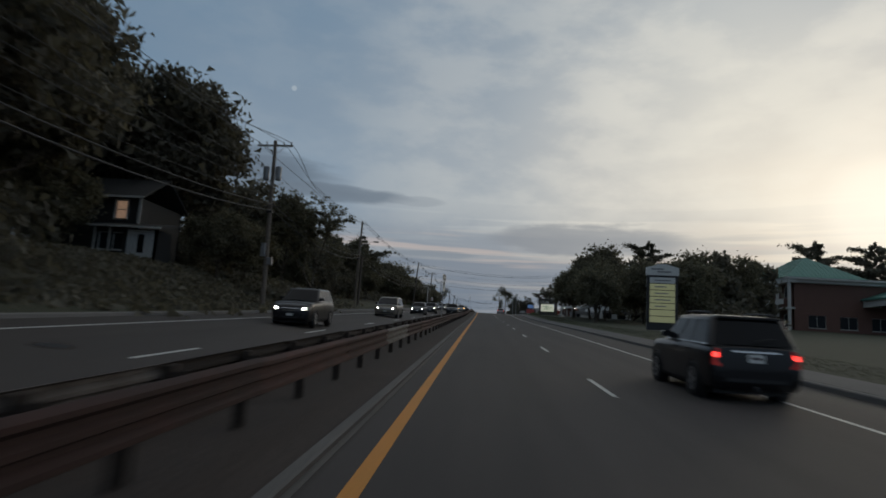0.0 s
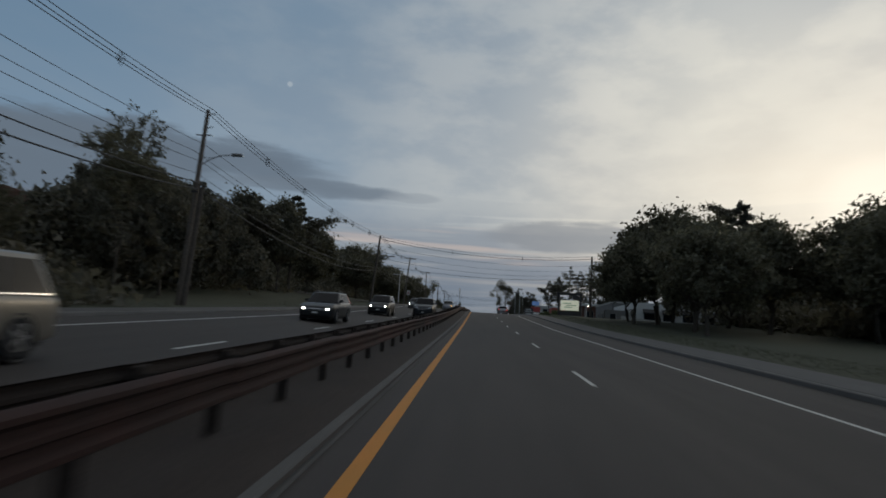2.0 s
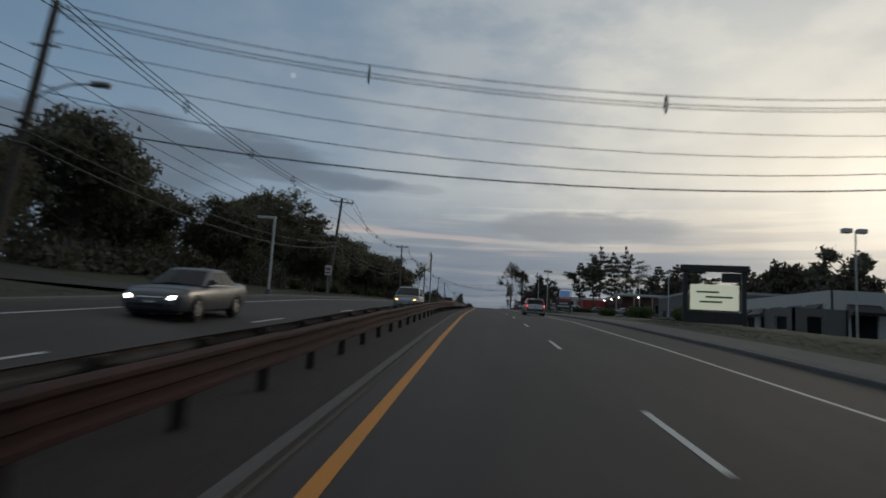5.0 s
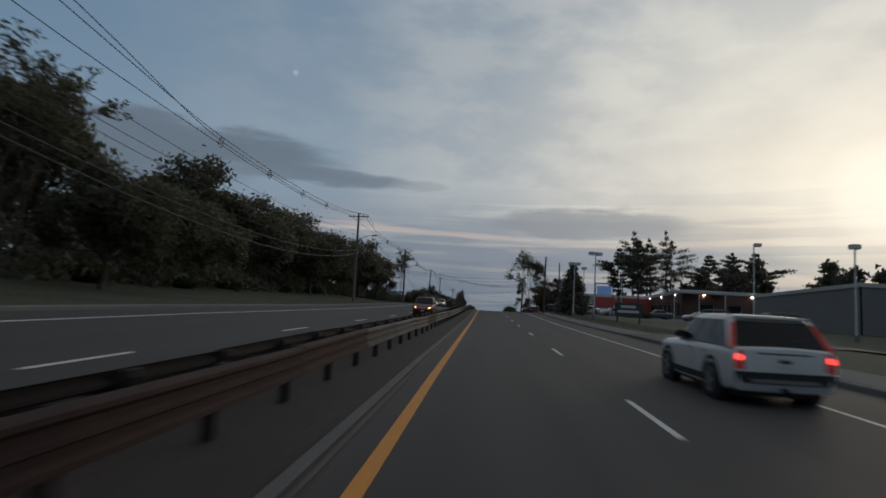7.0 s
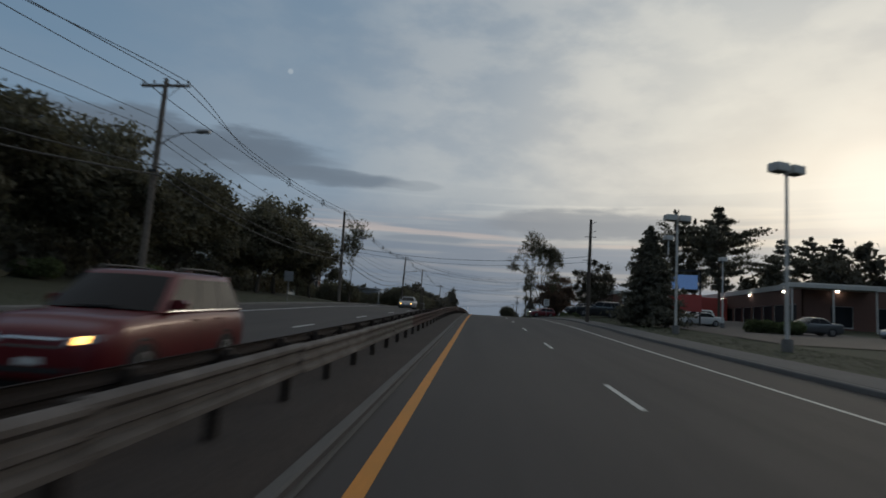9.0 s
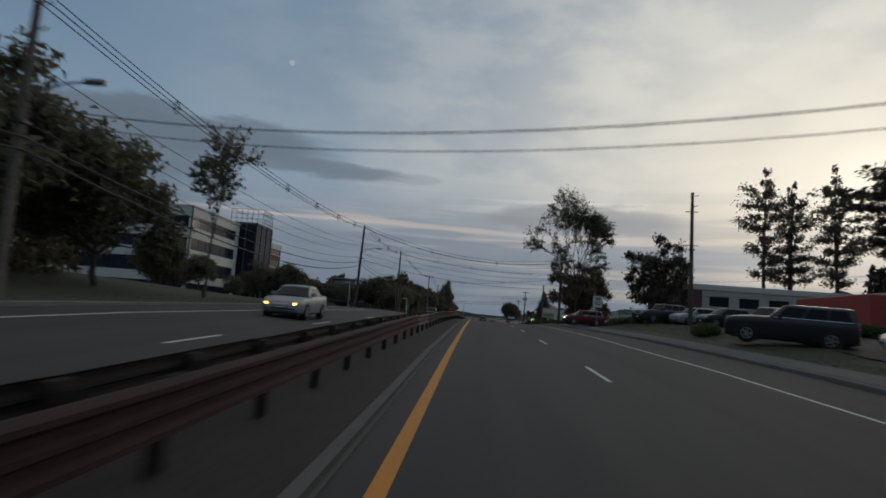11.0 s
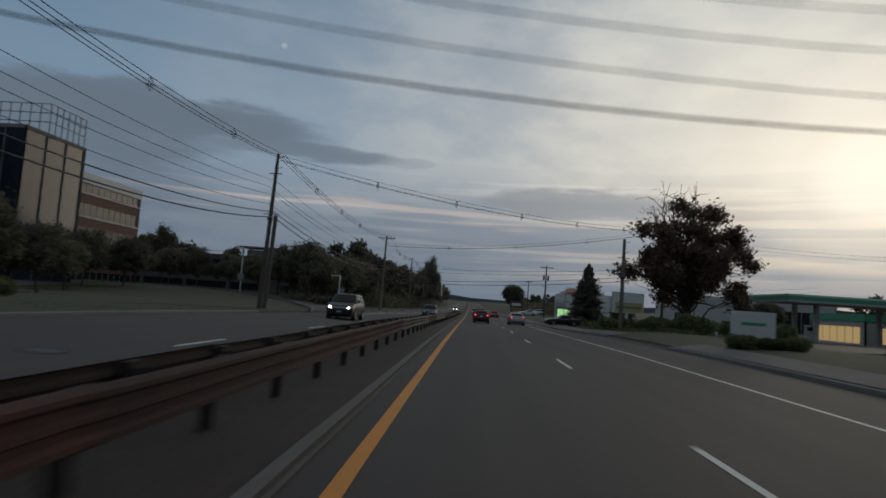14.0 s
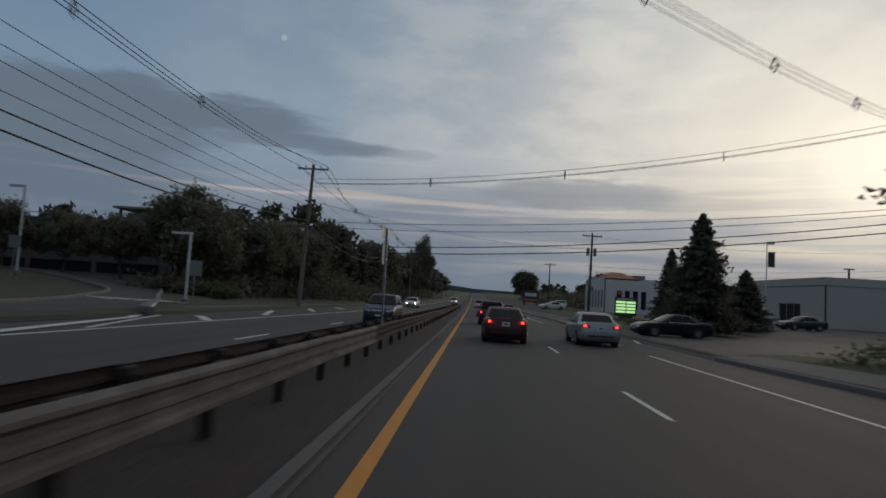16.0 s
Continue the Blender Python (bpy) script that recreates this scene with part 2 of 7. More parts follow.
GALV = material("galvanised_steel", (0.15, 0.132, 0.12), 0.75, 0.1, grain=10, vary=0.4, blotch=1.0, blotch_scale=1.6, second=(0.05, 0.038, 0.032), per_object=0.2)
POST = material("steel_post", (0.045, 0.034, 0.028), 0.85, 0.3, grain=14, vary=0.4, bump=0.004)
POLE_WOOD = material("pole_wood", (0.17, 0.14, 0.115), 0.9, grain=8, vary=0.45, blotch=0.6, blotch_scale=0.5, second=(0.10, 0.082, 0.068), bump=0.01)
POLE_DARK = material("dark_pole_wood", (0.085, 0.068, 0.055), 0.9, grain=8, vary=0.4, bump=0.01)
WIRE = material("wire", (0.03, 0.03, 0.032), 0.6)
METAL_GREY = material("grey_metal", (0.24, 0.24, 0.245), 0.5, 0.5, grain=9, vary=0.2)
LAMP_WHITE = material("pale_lamp_paint", (0.55, 0.54, 0.51), 0.55, grain=6, vary=0.15)
DARK_METAL = material("dark_metal", (0.035, 0.035, 0.037), 0.5, 0.4, grain=9, vary=0.25)
BARK = material("bark", (0.085, 0.068, 0.052), 0.95, grain=9, vary=0.5, bump=0.02)
LEAF = material("leaves", (0.094, 0.088, 0.064), 0.75, grain=2, vary=0.2, island=0.28, per_object=0.2, spec=0.06, thin=0.55)
LEAF_DARK = material("dark_leaves", (0.090, 0.083, 0.066), 0.8, grain=2, vary=0.2, island=0.28, per_object=0.2, spec=0.06, thin=0.55)
NEEDLE = material("needles", (0.090, 0.086, 0.070), 0.8, grain=2, vary=0.2, island=0.28, per_object=0.2, spec=0.06, thin=0.55)
COPPER_LEAF = material("copper_leaves", (0.098, 0.066, 0.052), 0.75, grain=2, vary=0.2, island=0.28, spec=0.06, thin=0.55)
SHRUB_LEAF = material("shrub_leaves", (0.078, 0.095, 0.048), 0.8, grain=2, vary=0.2, island=0.28, per_object=0.2, spec=0.06, thin=0.55)
BRICK = material("brick", (0.15, 0.078, 0.060), 0.9, grain=18, vary=0.35, blotch=0.5, blotch_scale=0.5, second=(0.105, 0.058, 0.047), bump=0.006)
WHITE_WALL = material("white_render", (0.62, 0.61, 0.58), 0.8, grain=12, vary=0.1, blotch=0.4, blotch_scale=0.25, second=(0.48, 0.47, 0.44))
CREAM = material("cream_wall", (0.46, 0.44, 0.40), 0.85, grain=12, vary=0.12, blotch=0.4, blotch_scale=0.3, second=(0.34, 0.325, 0.30))
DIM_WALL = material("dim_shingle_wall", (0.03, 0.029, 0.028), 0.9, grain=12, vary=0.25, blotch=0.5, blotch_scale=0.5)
DECK_WALL = material("stained_deck_concrete", (0.11, 0.105, 0.10), 0.9, grain=12, vary=0.15, blotch=0.5, blotch_scale=0.3, second=(0.08, 0.077, 0.074))
GREY_WALL = material("grey_block_wall", (0.20, 0.19, 0.18), 0.9, grain=12, vary=0.15, blotch=0.5, blotch_scale=0.3, second=(0.14, 0.135, 0.13))
TRIM = material("pale_trim", (0.50, 0.49, 0.46), 0.7, grain=9, vary=0.12)
GREEN_ROOF = material("green_metal_roof", (0.085, 0.24, 0.20), 0.45, 0.3, grain=6, vary=0.15, blotch=0.4, blotch_scale=0.3)
RED_ROOF = material("red_tile_roof", (0.30, 0.10, 0.065), 0.8, grain=9, vary=0.3)
DARK_ROOF = material("dark_roof", (0.05, 0.048, 0.046), 0.9, grain=9, vary=0.3)
BLUE_GLASS = material("blue_glass", (0.022, 0.03, 0.045), 0.09, 0.0, grain=0.4, vary=0.25, spec=0.05)
WINDOW_GLASS = material("window_glass", (0.018, 0.02, 0.023), 0.3, 0.0, grain=0.5, vary=0.25, spec=0.1)
FRAME_DARK = material("dark_window_frame", (0.04, 0.045, 0.055), 0.6, grain=6, vary=0.2)
DARK_GLASS = material("dark_glass", (0.012, 0.013, 0.015), 0.1, 0.0, grain=0.5, vary=0.2, spec=0.16)
TYRE = material("tyre_rubber", (0.018, 0.018, 0.019), 0.85, grain=20, vary=0.2)
RIM = material("alloy_rim", (0.40, 0.40, 0.41), 0.35, 0.8, grain=6, vary=0.15)
CHROME = material("chrome", (0.62, 0.62, 0.63), 0.15, 1.0, grain=4, vary=0.05)
BLACK_TRIM = material("black_plastic", (0.022, 0.022, 0.023), 0.6, grain=12, vary=0.2)
TAIL = material("lit_tail_lamp", (0.45, 0.03, 0.02), 0.25, emit=(1.0, 0.05, 0.04), strength=2.2)
TAIL_OFF = material("tail_lamp", (0.22, 0.02, 0.018), 0.2, emit=(1.0, 0.05, 0.03), strength=0.05)
HEAD = material("lit_head_lamp", (0.8, 0.8, 0.75), 0.2, emit=(1.0, 0.93, 0.78), strength=12.0)
HEAD_OFF = material("head_lamp", (0.45, 0.46, 0.47), 0.12, coat=0.5)
AMBER = material("lit_amber_lamp", (0.8, 0.4, 0.05), 0.3, emit=(1.0, 0.5, 0.12), strength=4.0)
PLATE = material("number_plate", (0.62, 0.62, 0.60), 0.5, grain=30, vary=0.05)
PLATE_INK = material("dark_ink", (0.06, 0.04, 0.05), 0.6)
SIGN_WHITE = material("sign_white", (0.62, 0.62, 0.60), 0.5, grain=8, vary=0.08)
SIGN_YELLOW = material("sign_cream_yellow", (0.50, 0.49, 0.27), 0.5, grain=5, vary=0.08, emit=(0.85, 0.85, 0.45), strength=0.07)
SIGN_CREAM = material("billboard_yellow", (0.40, 0.36, 0.15), 0.6, grain=5, vary=0.12)
SIGN_LIT = material("lit_screen", (0.5, 0.52, 0.48), 0.4, emit=(0.85, 0.88, 0.66), strength=0.26)
LIT_WINDOW = material("lit_window", (0.4, 0.34, 0.28), 0.4, grain=3, vary=0.3, emit=(1.0, 0.62, 0.40), strength=0.11)
SIGN_GREEN = material("lit_green_panel", (0.3, 0.6, 0.25), 0.4, emit=(0.55, 1.0, 0.42), strength=0.55)
SIGN_RED = material("sign_red", (0.40, 0.06, 0.05), 0.5, grain=6, vary=0.12)
SIGN_BLUE = material("sign_blue", (0.10, 0.20, 0.42), 0.5, grain=6, vary=0.12, emit=(0.25, 0.45, 0.9), strength=0.10)
SIGN_ORANGE = material("sign_orange", (0.55, 0.2, 0.05), 0.5, grain=6, vary=0.1)
SIGN_DARK = material("sign_dark", (0.05, 0.045, 0.042), 0.6, grain=6, vary=0.15)
INK = material("black_ink", (0.03, 0.03, 0.03), 0.6)
WALL_LAMP = material("lit_wall_lamp", (0.9, 0.9, 0.8), 0.3, emit=(1.0, 0.95, 0.82), strength=14.0)
WARM_WINDOW = material("warm_lit_window", (0.3, 0.22, 0.1), 0.3, emit=(1.0, 0.68, 0.30), strength=0.22)
CANOPY_GREEN = material("canopy_green", (0.06, 0.30, 0.16), 0.5, grain=6, vary=0.1)
HILL = material("distant_woods", (0.045, 0.060, 0.062), 1.0, grain=0.05, vary=0.4, spec=0.0)


def car_paint(name, colour, metal=0.35, rough=0.34):
    return material(name, colour, rough, metal, grain=3, vary=0.06, blotch=0.12, blotch_scale=1.0, coat=0.2)


PAINT = {
    "black": car_paint("black_car_paint", (0.012, 0.012, 0.014)),
    "silver": car_paint("silver_car_paint", (0.36, 0.37, 0.38), 0.6),
    "white": car_paint("white_car_paint", (0.60, 0.60, 0.58), 0.0),
    "pale": car_paint("pale_silver_car_paint", (0.34, 0.345, 0.36), 0.3),
    "maroon": car_paint("maroon_car_paint", (0.075, 0.012, 0.014), 0.3),
    "red": car_paint("red_car_paint", (0.13, 0.009, 0.013), 0.1),
    "navy": car_paint("navy_car_paint", (0.022, 0.026, 0.055), 0.3),
    "grey": car_paint("grey_car_paint", (0.12, 0.125, 0.13), 0.5),
    "tan": car_paint("tan_car_paint", (0.27, 0.24, 0.20), 0.4),
    "charcoal": car_paint("charcoal_car_paint", (0.03, 0.031, 0.034), 0.4),
}

# ---------------------------------------------------------------- mesh helpers
class M:
    """Collects plain geometry for one mesh."""

    def __init__(self):
        self.v, self.f = [], []

    def add(self, verts, faces):
        k = len(self.v)
        self.v += [tuple(p) for p in verts]
        self.f += [tuple(i + k for i in q) for q in faces]
        return self

    def box(self, x0, x1, y0, y1, z0, z1, c=0.0):
        """A box; c chamfers its upright and top edges."""
        if c <= 0:
            vs = [(x, y, z) for z in (z0, z1) for x, y in ((x0, y0), (x1, y0), (x1, y1), (x0, y1))]
            return self.add(vs, [(3, 2, 1, 0), (4, 5, 6, 7), (0, 1, 5, 4), (1, 2, 6, 5), (2, 3, 7, 6), (3, 0, 4, 7)])
        ring = [(x0 + c, y0), (x1 - c, y0), (x1, y0 + c), (x1, y1 - c), (x1 - c, y1), (x0 + c, y1), (x0, y1 - c), (x0, y0 + c)]
        mx, my = (x0 + x1) / 2, (y0 + y1) / 2
        sx, sy = 1 - 2 * c / max(x1 - x0, 1e-6), 1 - 2 * c / max(y1 - y0, 1e-6)
        top = [(mx + (x - mx) * sx, my + (y - my) * sy) for x, y in ring]
        vs = [(x, y, z0) for x, y in ring] + [(x, y, z1 - c) for x, y in ring] + [(x, y, z1) for x, y in top]
        fs = [tuple(range(7, -1, -1)), tuple(range(16, 24))]
        for r in (0, 8):
            fs += [(r + i, r + (i + 1) % 8, r + 8 + (i + 1) % 8, r + 8 + i) for i in range(8)]
        return self.add(vs, fs)

    def tube(self, points, radii, n=8, cap=True):
        """A round bar through points."""
        pts = [Vector(p) for p in points]
        rs = radii if isinstance(radii, (list, tuple)) else [radii] * len(pts)
        vs, fs = [], []
        for i, p in enumerate(pts):
            d = (pts[min(i + 1, len(pts) - 1)] - pts[max(i - 1, 0)]).normalized()
            a = d.cross(Vector((0.31, 0.95, 0.05)) if abs(d.z) > 0.8 else Vector((0, 0, 1))).normalized()
            b = d.cross(a)
            vs += [p + (a * math.cos(t) + b * math.sin(t)) * rs[i] for t in (2 * math.pi * k / n for k in range(n))]
        for i in range(len(pts) - 1):
            fs += [(i * n + k, i * n + (k + 1) % n, (i + 1) * n + (k + 1) % n, (i + 1) * n + k) for k in range(n)]
        if cap:
            fs += [tuple(range(n - 1, -1, -1)), tuple(range((len(pts) - 1) * n, len(pts) * n))]
        return self.add(vs, fs)

    def loft(self, rings, cap=True):
        n, vs, fs = len(rings[0]), [p for r in rings for p in r], []
        for i in range(len(rings) - 1):
            fs += [(i * n + k, i * n + (k + 1) % n, (i + 1) * n + (k + 1) % n, (i + 1) * n + k) for k in range(n)]
        if cap:
            fs += [tuple(range(n - 1, -1, -1)), tuple(range((len(rings) - 1) * n, len(rings) * n))]
        return self.add(vs, fs)

    def poly(self, pts):
        return self.add(pts, [tuple(range(len(pts)))])

    def mesh(self, name, mat, smooth=False):
        me = bpy.data.meshes.new(name)
        me.from_pydata(self.v, [], self.f)
        me.materials.append(mat)
        if smooth:
            me.shade_smooth()
            me.set_sharp_from_angle(angle=radians(38))
        me.update()
        return me


def part(name, m, mat, parent, label="", smooth=False, at=None):
    ob = new(name, m.mesh(name, mat, smooth) if isinstance(m, M) else m)
    ob.parent = parent
    if at is not None:
        ob.matrix_local = at
    if label:
        ob["label"] = label
    return ob


def thing(name, label, category, m=None, group="", kind=""):
    ob = new(name)
    ob.empty_display_size = 0.3
    if m is not None:
        ob.matrix_world = m
    return tagged(ob, label, category, group, kind)


def structure(name, m, mat, label, category, smooth=False):
    return tagged(new(name, m.mesh(name, mat, smooth)), label, category, kind="structure")


def smoothstep(a, b, v):
    t = min(1.0, max(0.0, (v - a) / (b - a)))
    return t * t * (3 - 2 * t)


# ---------------------------------------------------------------- the lie of the land
ROAD_Y = [-400, -100, 0, 20, 40, 60, 80, 100, 120, 140, 160, 180, 200, 220, 240, 260, 280, 300, 320, 340, 360, 380, 400, 430, 470, 520, 600, 720, 900, 1200, 1600, 5000]
ROAD_Z = [-12, -5, 0, 1.08, 2.16, 3.22, 4.25, 5.29, 6.48, 7.72, 8.8, 9.63, 10.35, 11.08, 11.91, 12.78, 13.48, 13.96, 14.28, 14.46, 14.43, 14.26, 14.05, 13.75, 13.45, 13.2, 13.1, 13.6, 16, 19.5, 21, 21]
LEFT_Y, LEFT_UP = [-100, 0, 60, 105, 190, 312, 395, 432, 5000], [0.6, 0.6, 0.5, 0.45, 0.66, 0.42, 0.28, 0.35, 0.4]
RIGHT_Y, RIGHT_UP = [-100, 0, 90, 124, 200, 250, 275, 340, 387, 400, 411, 428, 446, 460, 5000], [0.1, 0.1, 0.2, 0.35, 0.15, 0.02, 0.1, 0.3, 0.5, 0.3, -0.05, -0.05, 0.5, 0.7, 0.8]
KERB_Y, KERB_X = [-400, 250, 288, 380, 402, 5000], [8.5, 8.5, 9.7, 9.7, 8.8, 8.8]


def road_z(y):
    return float(np.interp(y, ROAD_Y, ROAD_Z))


def kerb_x(y):
    return float(np.interp(y, KERB_Y, KERB_X))


def land(x, y):
    """The height of the plain ground, without kerb steps."""
    z = road_z(y)
    if x < -3.6:
        z += float(np.interp(y, LEFT_Y, LEFT_UP)) * smoothstep(-3.6, -12.5, x)
        z += 3.0 * smoothstep(-14.5, -26, x) * smoothstep(-60, 5, y) * (1 - smoothstep(50, 85, y))
        z += 1.7 * smoothstep(-15.5, -40, x) * smoothstep(85, 120, y) * (1 - smoothstep(300, 360, y))
        z += 1.7 * smoothstep(-15, -50, x) * smoothstep(395, 430, y)
    if x > 6:
        z += float(np.interp(y, RIGHT_Y, RIGHT_UP)) * smoothstep(8.5, 13, x)
        z += 0.75 * smoothstep(11.5, 17, x) * smoothstep(284, 299, y) * (1 - smoothstep(326, 338, y))
        z -= 1.3 * smoothstep(17, 30, x) * smoothstep(140, 162, y) * (1 - smoothstep(195, 225, y))
    return z


def lawn(x, y):
    return land(x, y) + 0.13


YS = [-400, -250, -150, -100, -60] + list(range(-40, 600, 4)) + [620, 660, 700, 760, 830, 900, 1000, 1200, 1500, 2000, 3000, 4600]


def stations(ya, yb):
    """The same places along the road for every strip: each 4 m and at each change of slope."""
    inner = {float(y) for y in range(-400, 5000, 4)} | set(ROAD_Y) | set(LEFT_Y) | set(RIGHT_Y)
    return [ya] + [y for y in sorted(inner) if ya + 0.05 < y < yb - 0.05] + [yb]


def strip(xa, xb, ya, yb, dz, n=1, step=6.0):
    """A band along the road from xa to xb, numbers or functions of y."""
    fa = xa if callable(xa) else (lambda y: xa)
    fb = xb if callable(xb) else (lambda y: xb)
    m, vs = M(), []
    ys = stations(ya, yb)
    for y in ys:
        for k in range(n + 1):
            x = fa(y) + (fb(y) - fa(y)) * k / n
            vs.append((x, y, land(x, y) + dz))
    rows = len(ys) - 1
    fs = [(i * (n + 1) + k, i * (n + 1) + k + 1, (i + 1) * (n + 1) + k + 1, (i + 1) * (n + 1) + k) for i in range(rows) for k in range(n)]
    return m.add(vs, fs)


def ledge(profile, ya, yb, step=6.0, mirror=1.0, xof=None):
    """A kerb: a profile of (x, dz) swept along the road at xof(y)."""
    rings = []
    for y in stations(ya, yb):
        x0 = xof(y)
        rings.append([(x0 + px * mirror, y, land(x0, y) + pz) for px, pz in profile])
    return M().loft(rings)


# one sheet of ground to the horizon
xs_left = [-13.0, -13.8, -16, -18, -20, -22, -24, -26, -29, -33, -38, -45, -60, -90, -150, -300, -700, -2500]
cols = xs_left[::-1] + [-12.6, -9, -4.0, -1.5, 2.0, 6.0, "k-", "k+", 10.9, 13, 16, 20, 26, 34, 45, 60, 90, 150, 300, 700, 2500]
gv, gf = [], []
for y in YS:
    for c in cols:
        x = kerb_x(y) - 0.05 if c == "k-" else kerb_x(y) + 0.2 if c == "k+" else c
        over = 0.12 if (c == "k+" or (not isinstance(c, str) and (x < -12.9 or x > 10.2))) else -0.25
        bumpy = 0.05 * noise.noise((x * 0.21, y * 0.17, 0)) if abs(x) > 15 else 0
        gv.append((x, y, land(x, y) + over + bumpy))
nc = len(cols)
gf = [(i * nc + k, i * nc + k + 1, (i + 1) * nc + k + 1, (i + 1) * nc + k) for i in range(len(YS) - 1) for k in range(nc - 1)]
structure("ground", M().add(gv, gf), GRASS, "dim mown grass and rough ground beside the road", "ground", True)

structure("road", strip(-1.5, kerb_x, -100, 1500, 0.0, 4), ASPHALT, "worn dark grey asphalt carriageway with painted lanes", "road")
structure("road_opposite", strip(-12.7, -3.95, -100, 1500, 0.0, 14), ASPHALT_OLD, "grey asphalt carriageway for oncoming traffic", "road")
structure("median", strip(-4.0, -1.45, -100, 1500, 0.07, 3), MEDIAN, "narrow dark median strip of dirt and old asphalt", "median")
structure("median_kerb", ledge([(0, -0.1), (0.20, -0.1), (0.18, 0.01), (0.10, 0.09), (0.0, 0.10)], -100, 1000, xof=lambda y: -1.62), KERB_OLD, "low sloping dusty concrete kerb along the median", "kerb")
KERB = [(0, -0.2), (0.18, -0.2), (0.18, 0.14), (0.03, 0.14), (0.0, 0.11)]
for i, (ya, yb) in enumerate(((-100, 366), (380, 404), (430, 1000))):
    structure("kerb_right_%d" % (i + 1), ledge(KERB, ya, yb, xof=kerb_x), CONCRETE, "pale granite kerb along the carriageway", "kerb")
for i, (ya, yb) in enumerate(((366, 380), (404, 430))):
    structure("dropped_kerb_%d" % (i + 1), ledge([(-0.05, -0.2), (0.4, -0.2), (0.4, 0.168), (-0.05, 0.012)], ya, yb, 3.0, xof=kerb_x), ASPHALT_OLD, "asphalt lip of a driveway mouth", "kerb")
structure("kerb_left", ledge([(0, -0.2), (0.18, -0.2), (0.18, 0.14), (0.03, 0.14), (0.0, 0.11)], -100, 372, mirror=-1.0, xof=lambda y: -12.65), CONCRETE, "pale granite kerb along the far carriageway", "kerb")
structure("kerb_left_far", ledge([(0, -0.2), (0.18, -0.2), (0.18, 0.14), (0.03, 0.14), (0.0, 0.11)], 412, 1000, mirror=-1.0, xof=lambda y: -12.65 - 2.0 * (1 - smoothstep(425, 470, y))), CONCRETE, "pale kerb past the side road", "kerb")
for i, (ya, yb) in enumerate(((-100, 366), (380, 404), (430, 700))):
    structure("pavement_%d" % (i + 1), strip(lambda y: kerb_x(y) + 0.18, lambda y: kerb_x(y) + 1.75, ya, yb, 0.15, 2), WALK, "grey concrete pavement behind the kerb", "pavement")
structure("pavement_left", strip(-14.6, -12.83, 40, 120, 0.15, 2), WALK, "grey concrete footway behind the far kerb", "pavement")

# paved aprons, car parks and side roads
for name, xa, xb, ya, yb, label in (
    ("car_park_1", 16.5, 60, 168, 205, "asphalt forecourt in front of low commercial buildings"),
    ("car_park_2", 15.5, 34, 248, 334, "asphalt car park with parked cars"),
    ("driveway_1", kerb_x, 18, 196, 206, "asphalt driveway across the pavement"),
    ("driveway_2", kerb_x, 24, 328, 344, "asphalt driveway across the pavement"),
    ("driveway_3", lambda y: kerb_x(y) + 0.35, 40, 366, 380, "asphalt driveway across the pavement"),
    ("car_park_3", 19, 70, 384, 403.9, "asphalt forecourt of a filling station"),
    ("driveway_4", lambda y: kerb_x(y) + 0.35, 60, 404, 430, "asphalt driveway across the pavement"),
    ("car_park_4", 22, 70, 430.1, 520, "asphalt car park round white buildings"),
    ("driveway_5", -40, -12.65, 146, 154, "asphalt driveway off the far carriageway"),
):
    structure(name, strip(xa, xb, ya, yb, 0.165, 3, 4.0), ASPHALT_OLD, label, "car park" if "park" in name else "driveway")
# side road that leaves the far carriageway at an angle
def bend(pts, n=10):
    """Points along a smooth line through the corners given."""
    p = [Vector(q) for q in pts]
    p = [2 * p[0] - p[1]] + p + [2 * p[-1] - p[-2]]
    out = []
    for a, b, c, d in zip(p[:-3], p[1:-2], p[2:-1], p[3:]):
        for k in range(n):
            t = k / n
            out.append(0.5 * ((2 * b) + (c - a) * t + (2 * a - 5 * b + 4 * c - d) * t * t + (3 * b - a - 3 * c + d) * t ** 3))
    return out + [p[-2]]


NEAR_SIDE = bend([(-12.65, 384), (-13.9, 390), (-16.4, 399.3), (-21.4, 413.7), (-29, 427.6), (-52, 442), (-90, 446)])
FAR_SIDE = bend([(-12.65, 404.6), (-13.8, 406), (-15.4, 409.5), (-21.4, 422.3), (-30.5, 437), (-54, 449.5), (-90, 453)])
rows = []
for a, b in zip(NEAR_SIDE, FAR_SIDE):
    rows.append([a.lerp(b, k / 12) for k in range(13)])
sv = [(q.x, q.y, land(q.x, q.y) + 0.02 + 0.2 * smoothstep(-12.7, -17, q.x)) for r in rows for q in r]
structure("side_road", M().add(sv, [(13 * i + k, 13 * i + k + 1, 13 * i + k + 14, 13 * i + k + 13) for i in range(len(rows) - 1) for k in range(12)]), ASPHALT_OLD, "asphalt side road joining the far carriageway at an angle", "road")
for line, name in ((NEAR_SIDE, "kerb_side_road_1"), (FAR_SIDE, "kerb_side_road_2")):
    rings = []
    for i, p in enumerate(line):
        d = (line[min(i + 1, len(line) - 1)] - line[max(i - 1, 0)]).normalized()
        n = Vector((-d.y, d.x)) * (0.11 if name.endswith("1") else -0.11)
        a, b = p + n, p - n
        rings.append([(a.x, a.y, land(a.x, a.y) + 0.02), (b.x, b.y, land(b.x, b.y) + 0.02), (b.x, b.y, land(b.x, b.y) + 0.34), (a.x, a.y, land(a.x, a.y) + 0.34)])
    structure(name, M().loft(rings), CONCRETE, "pale curved kerb of the side road", "kerb")


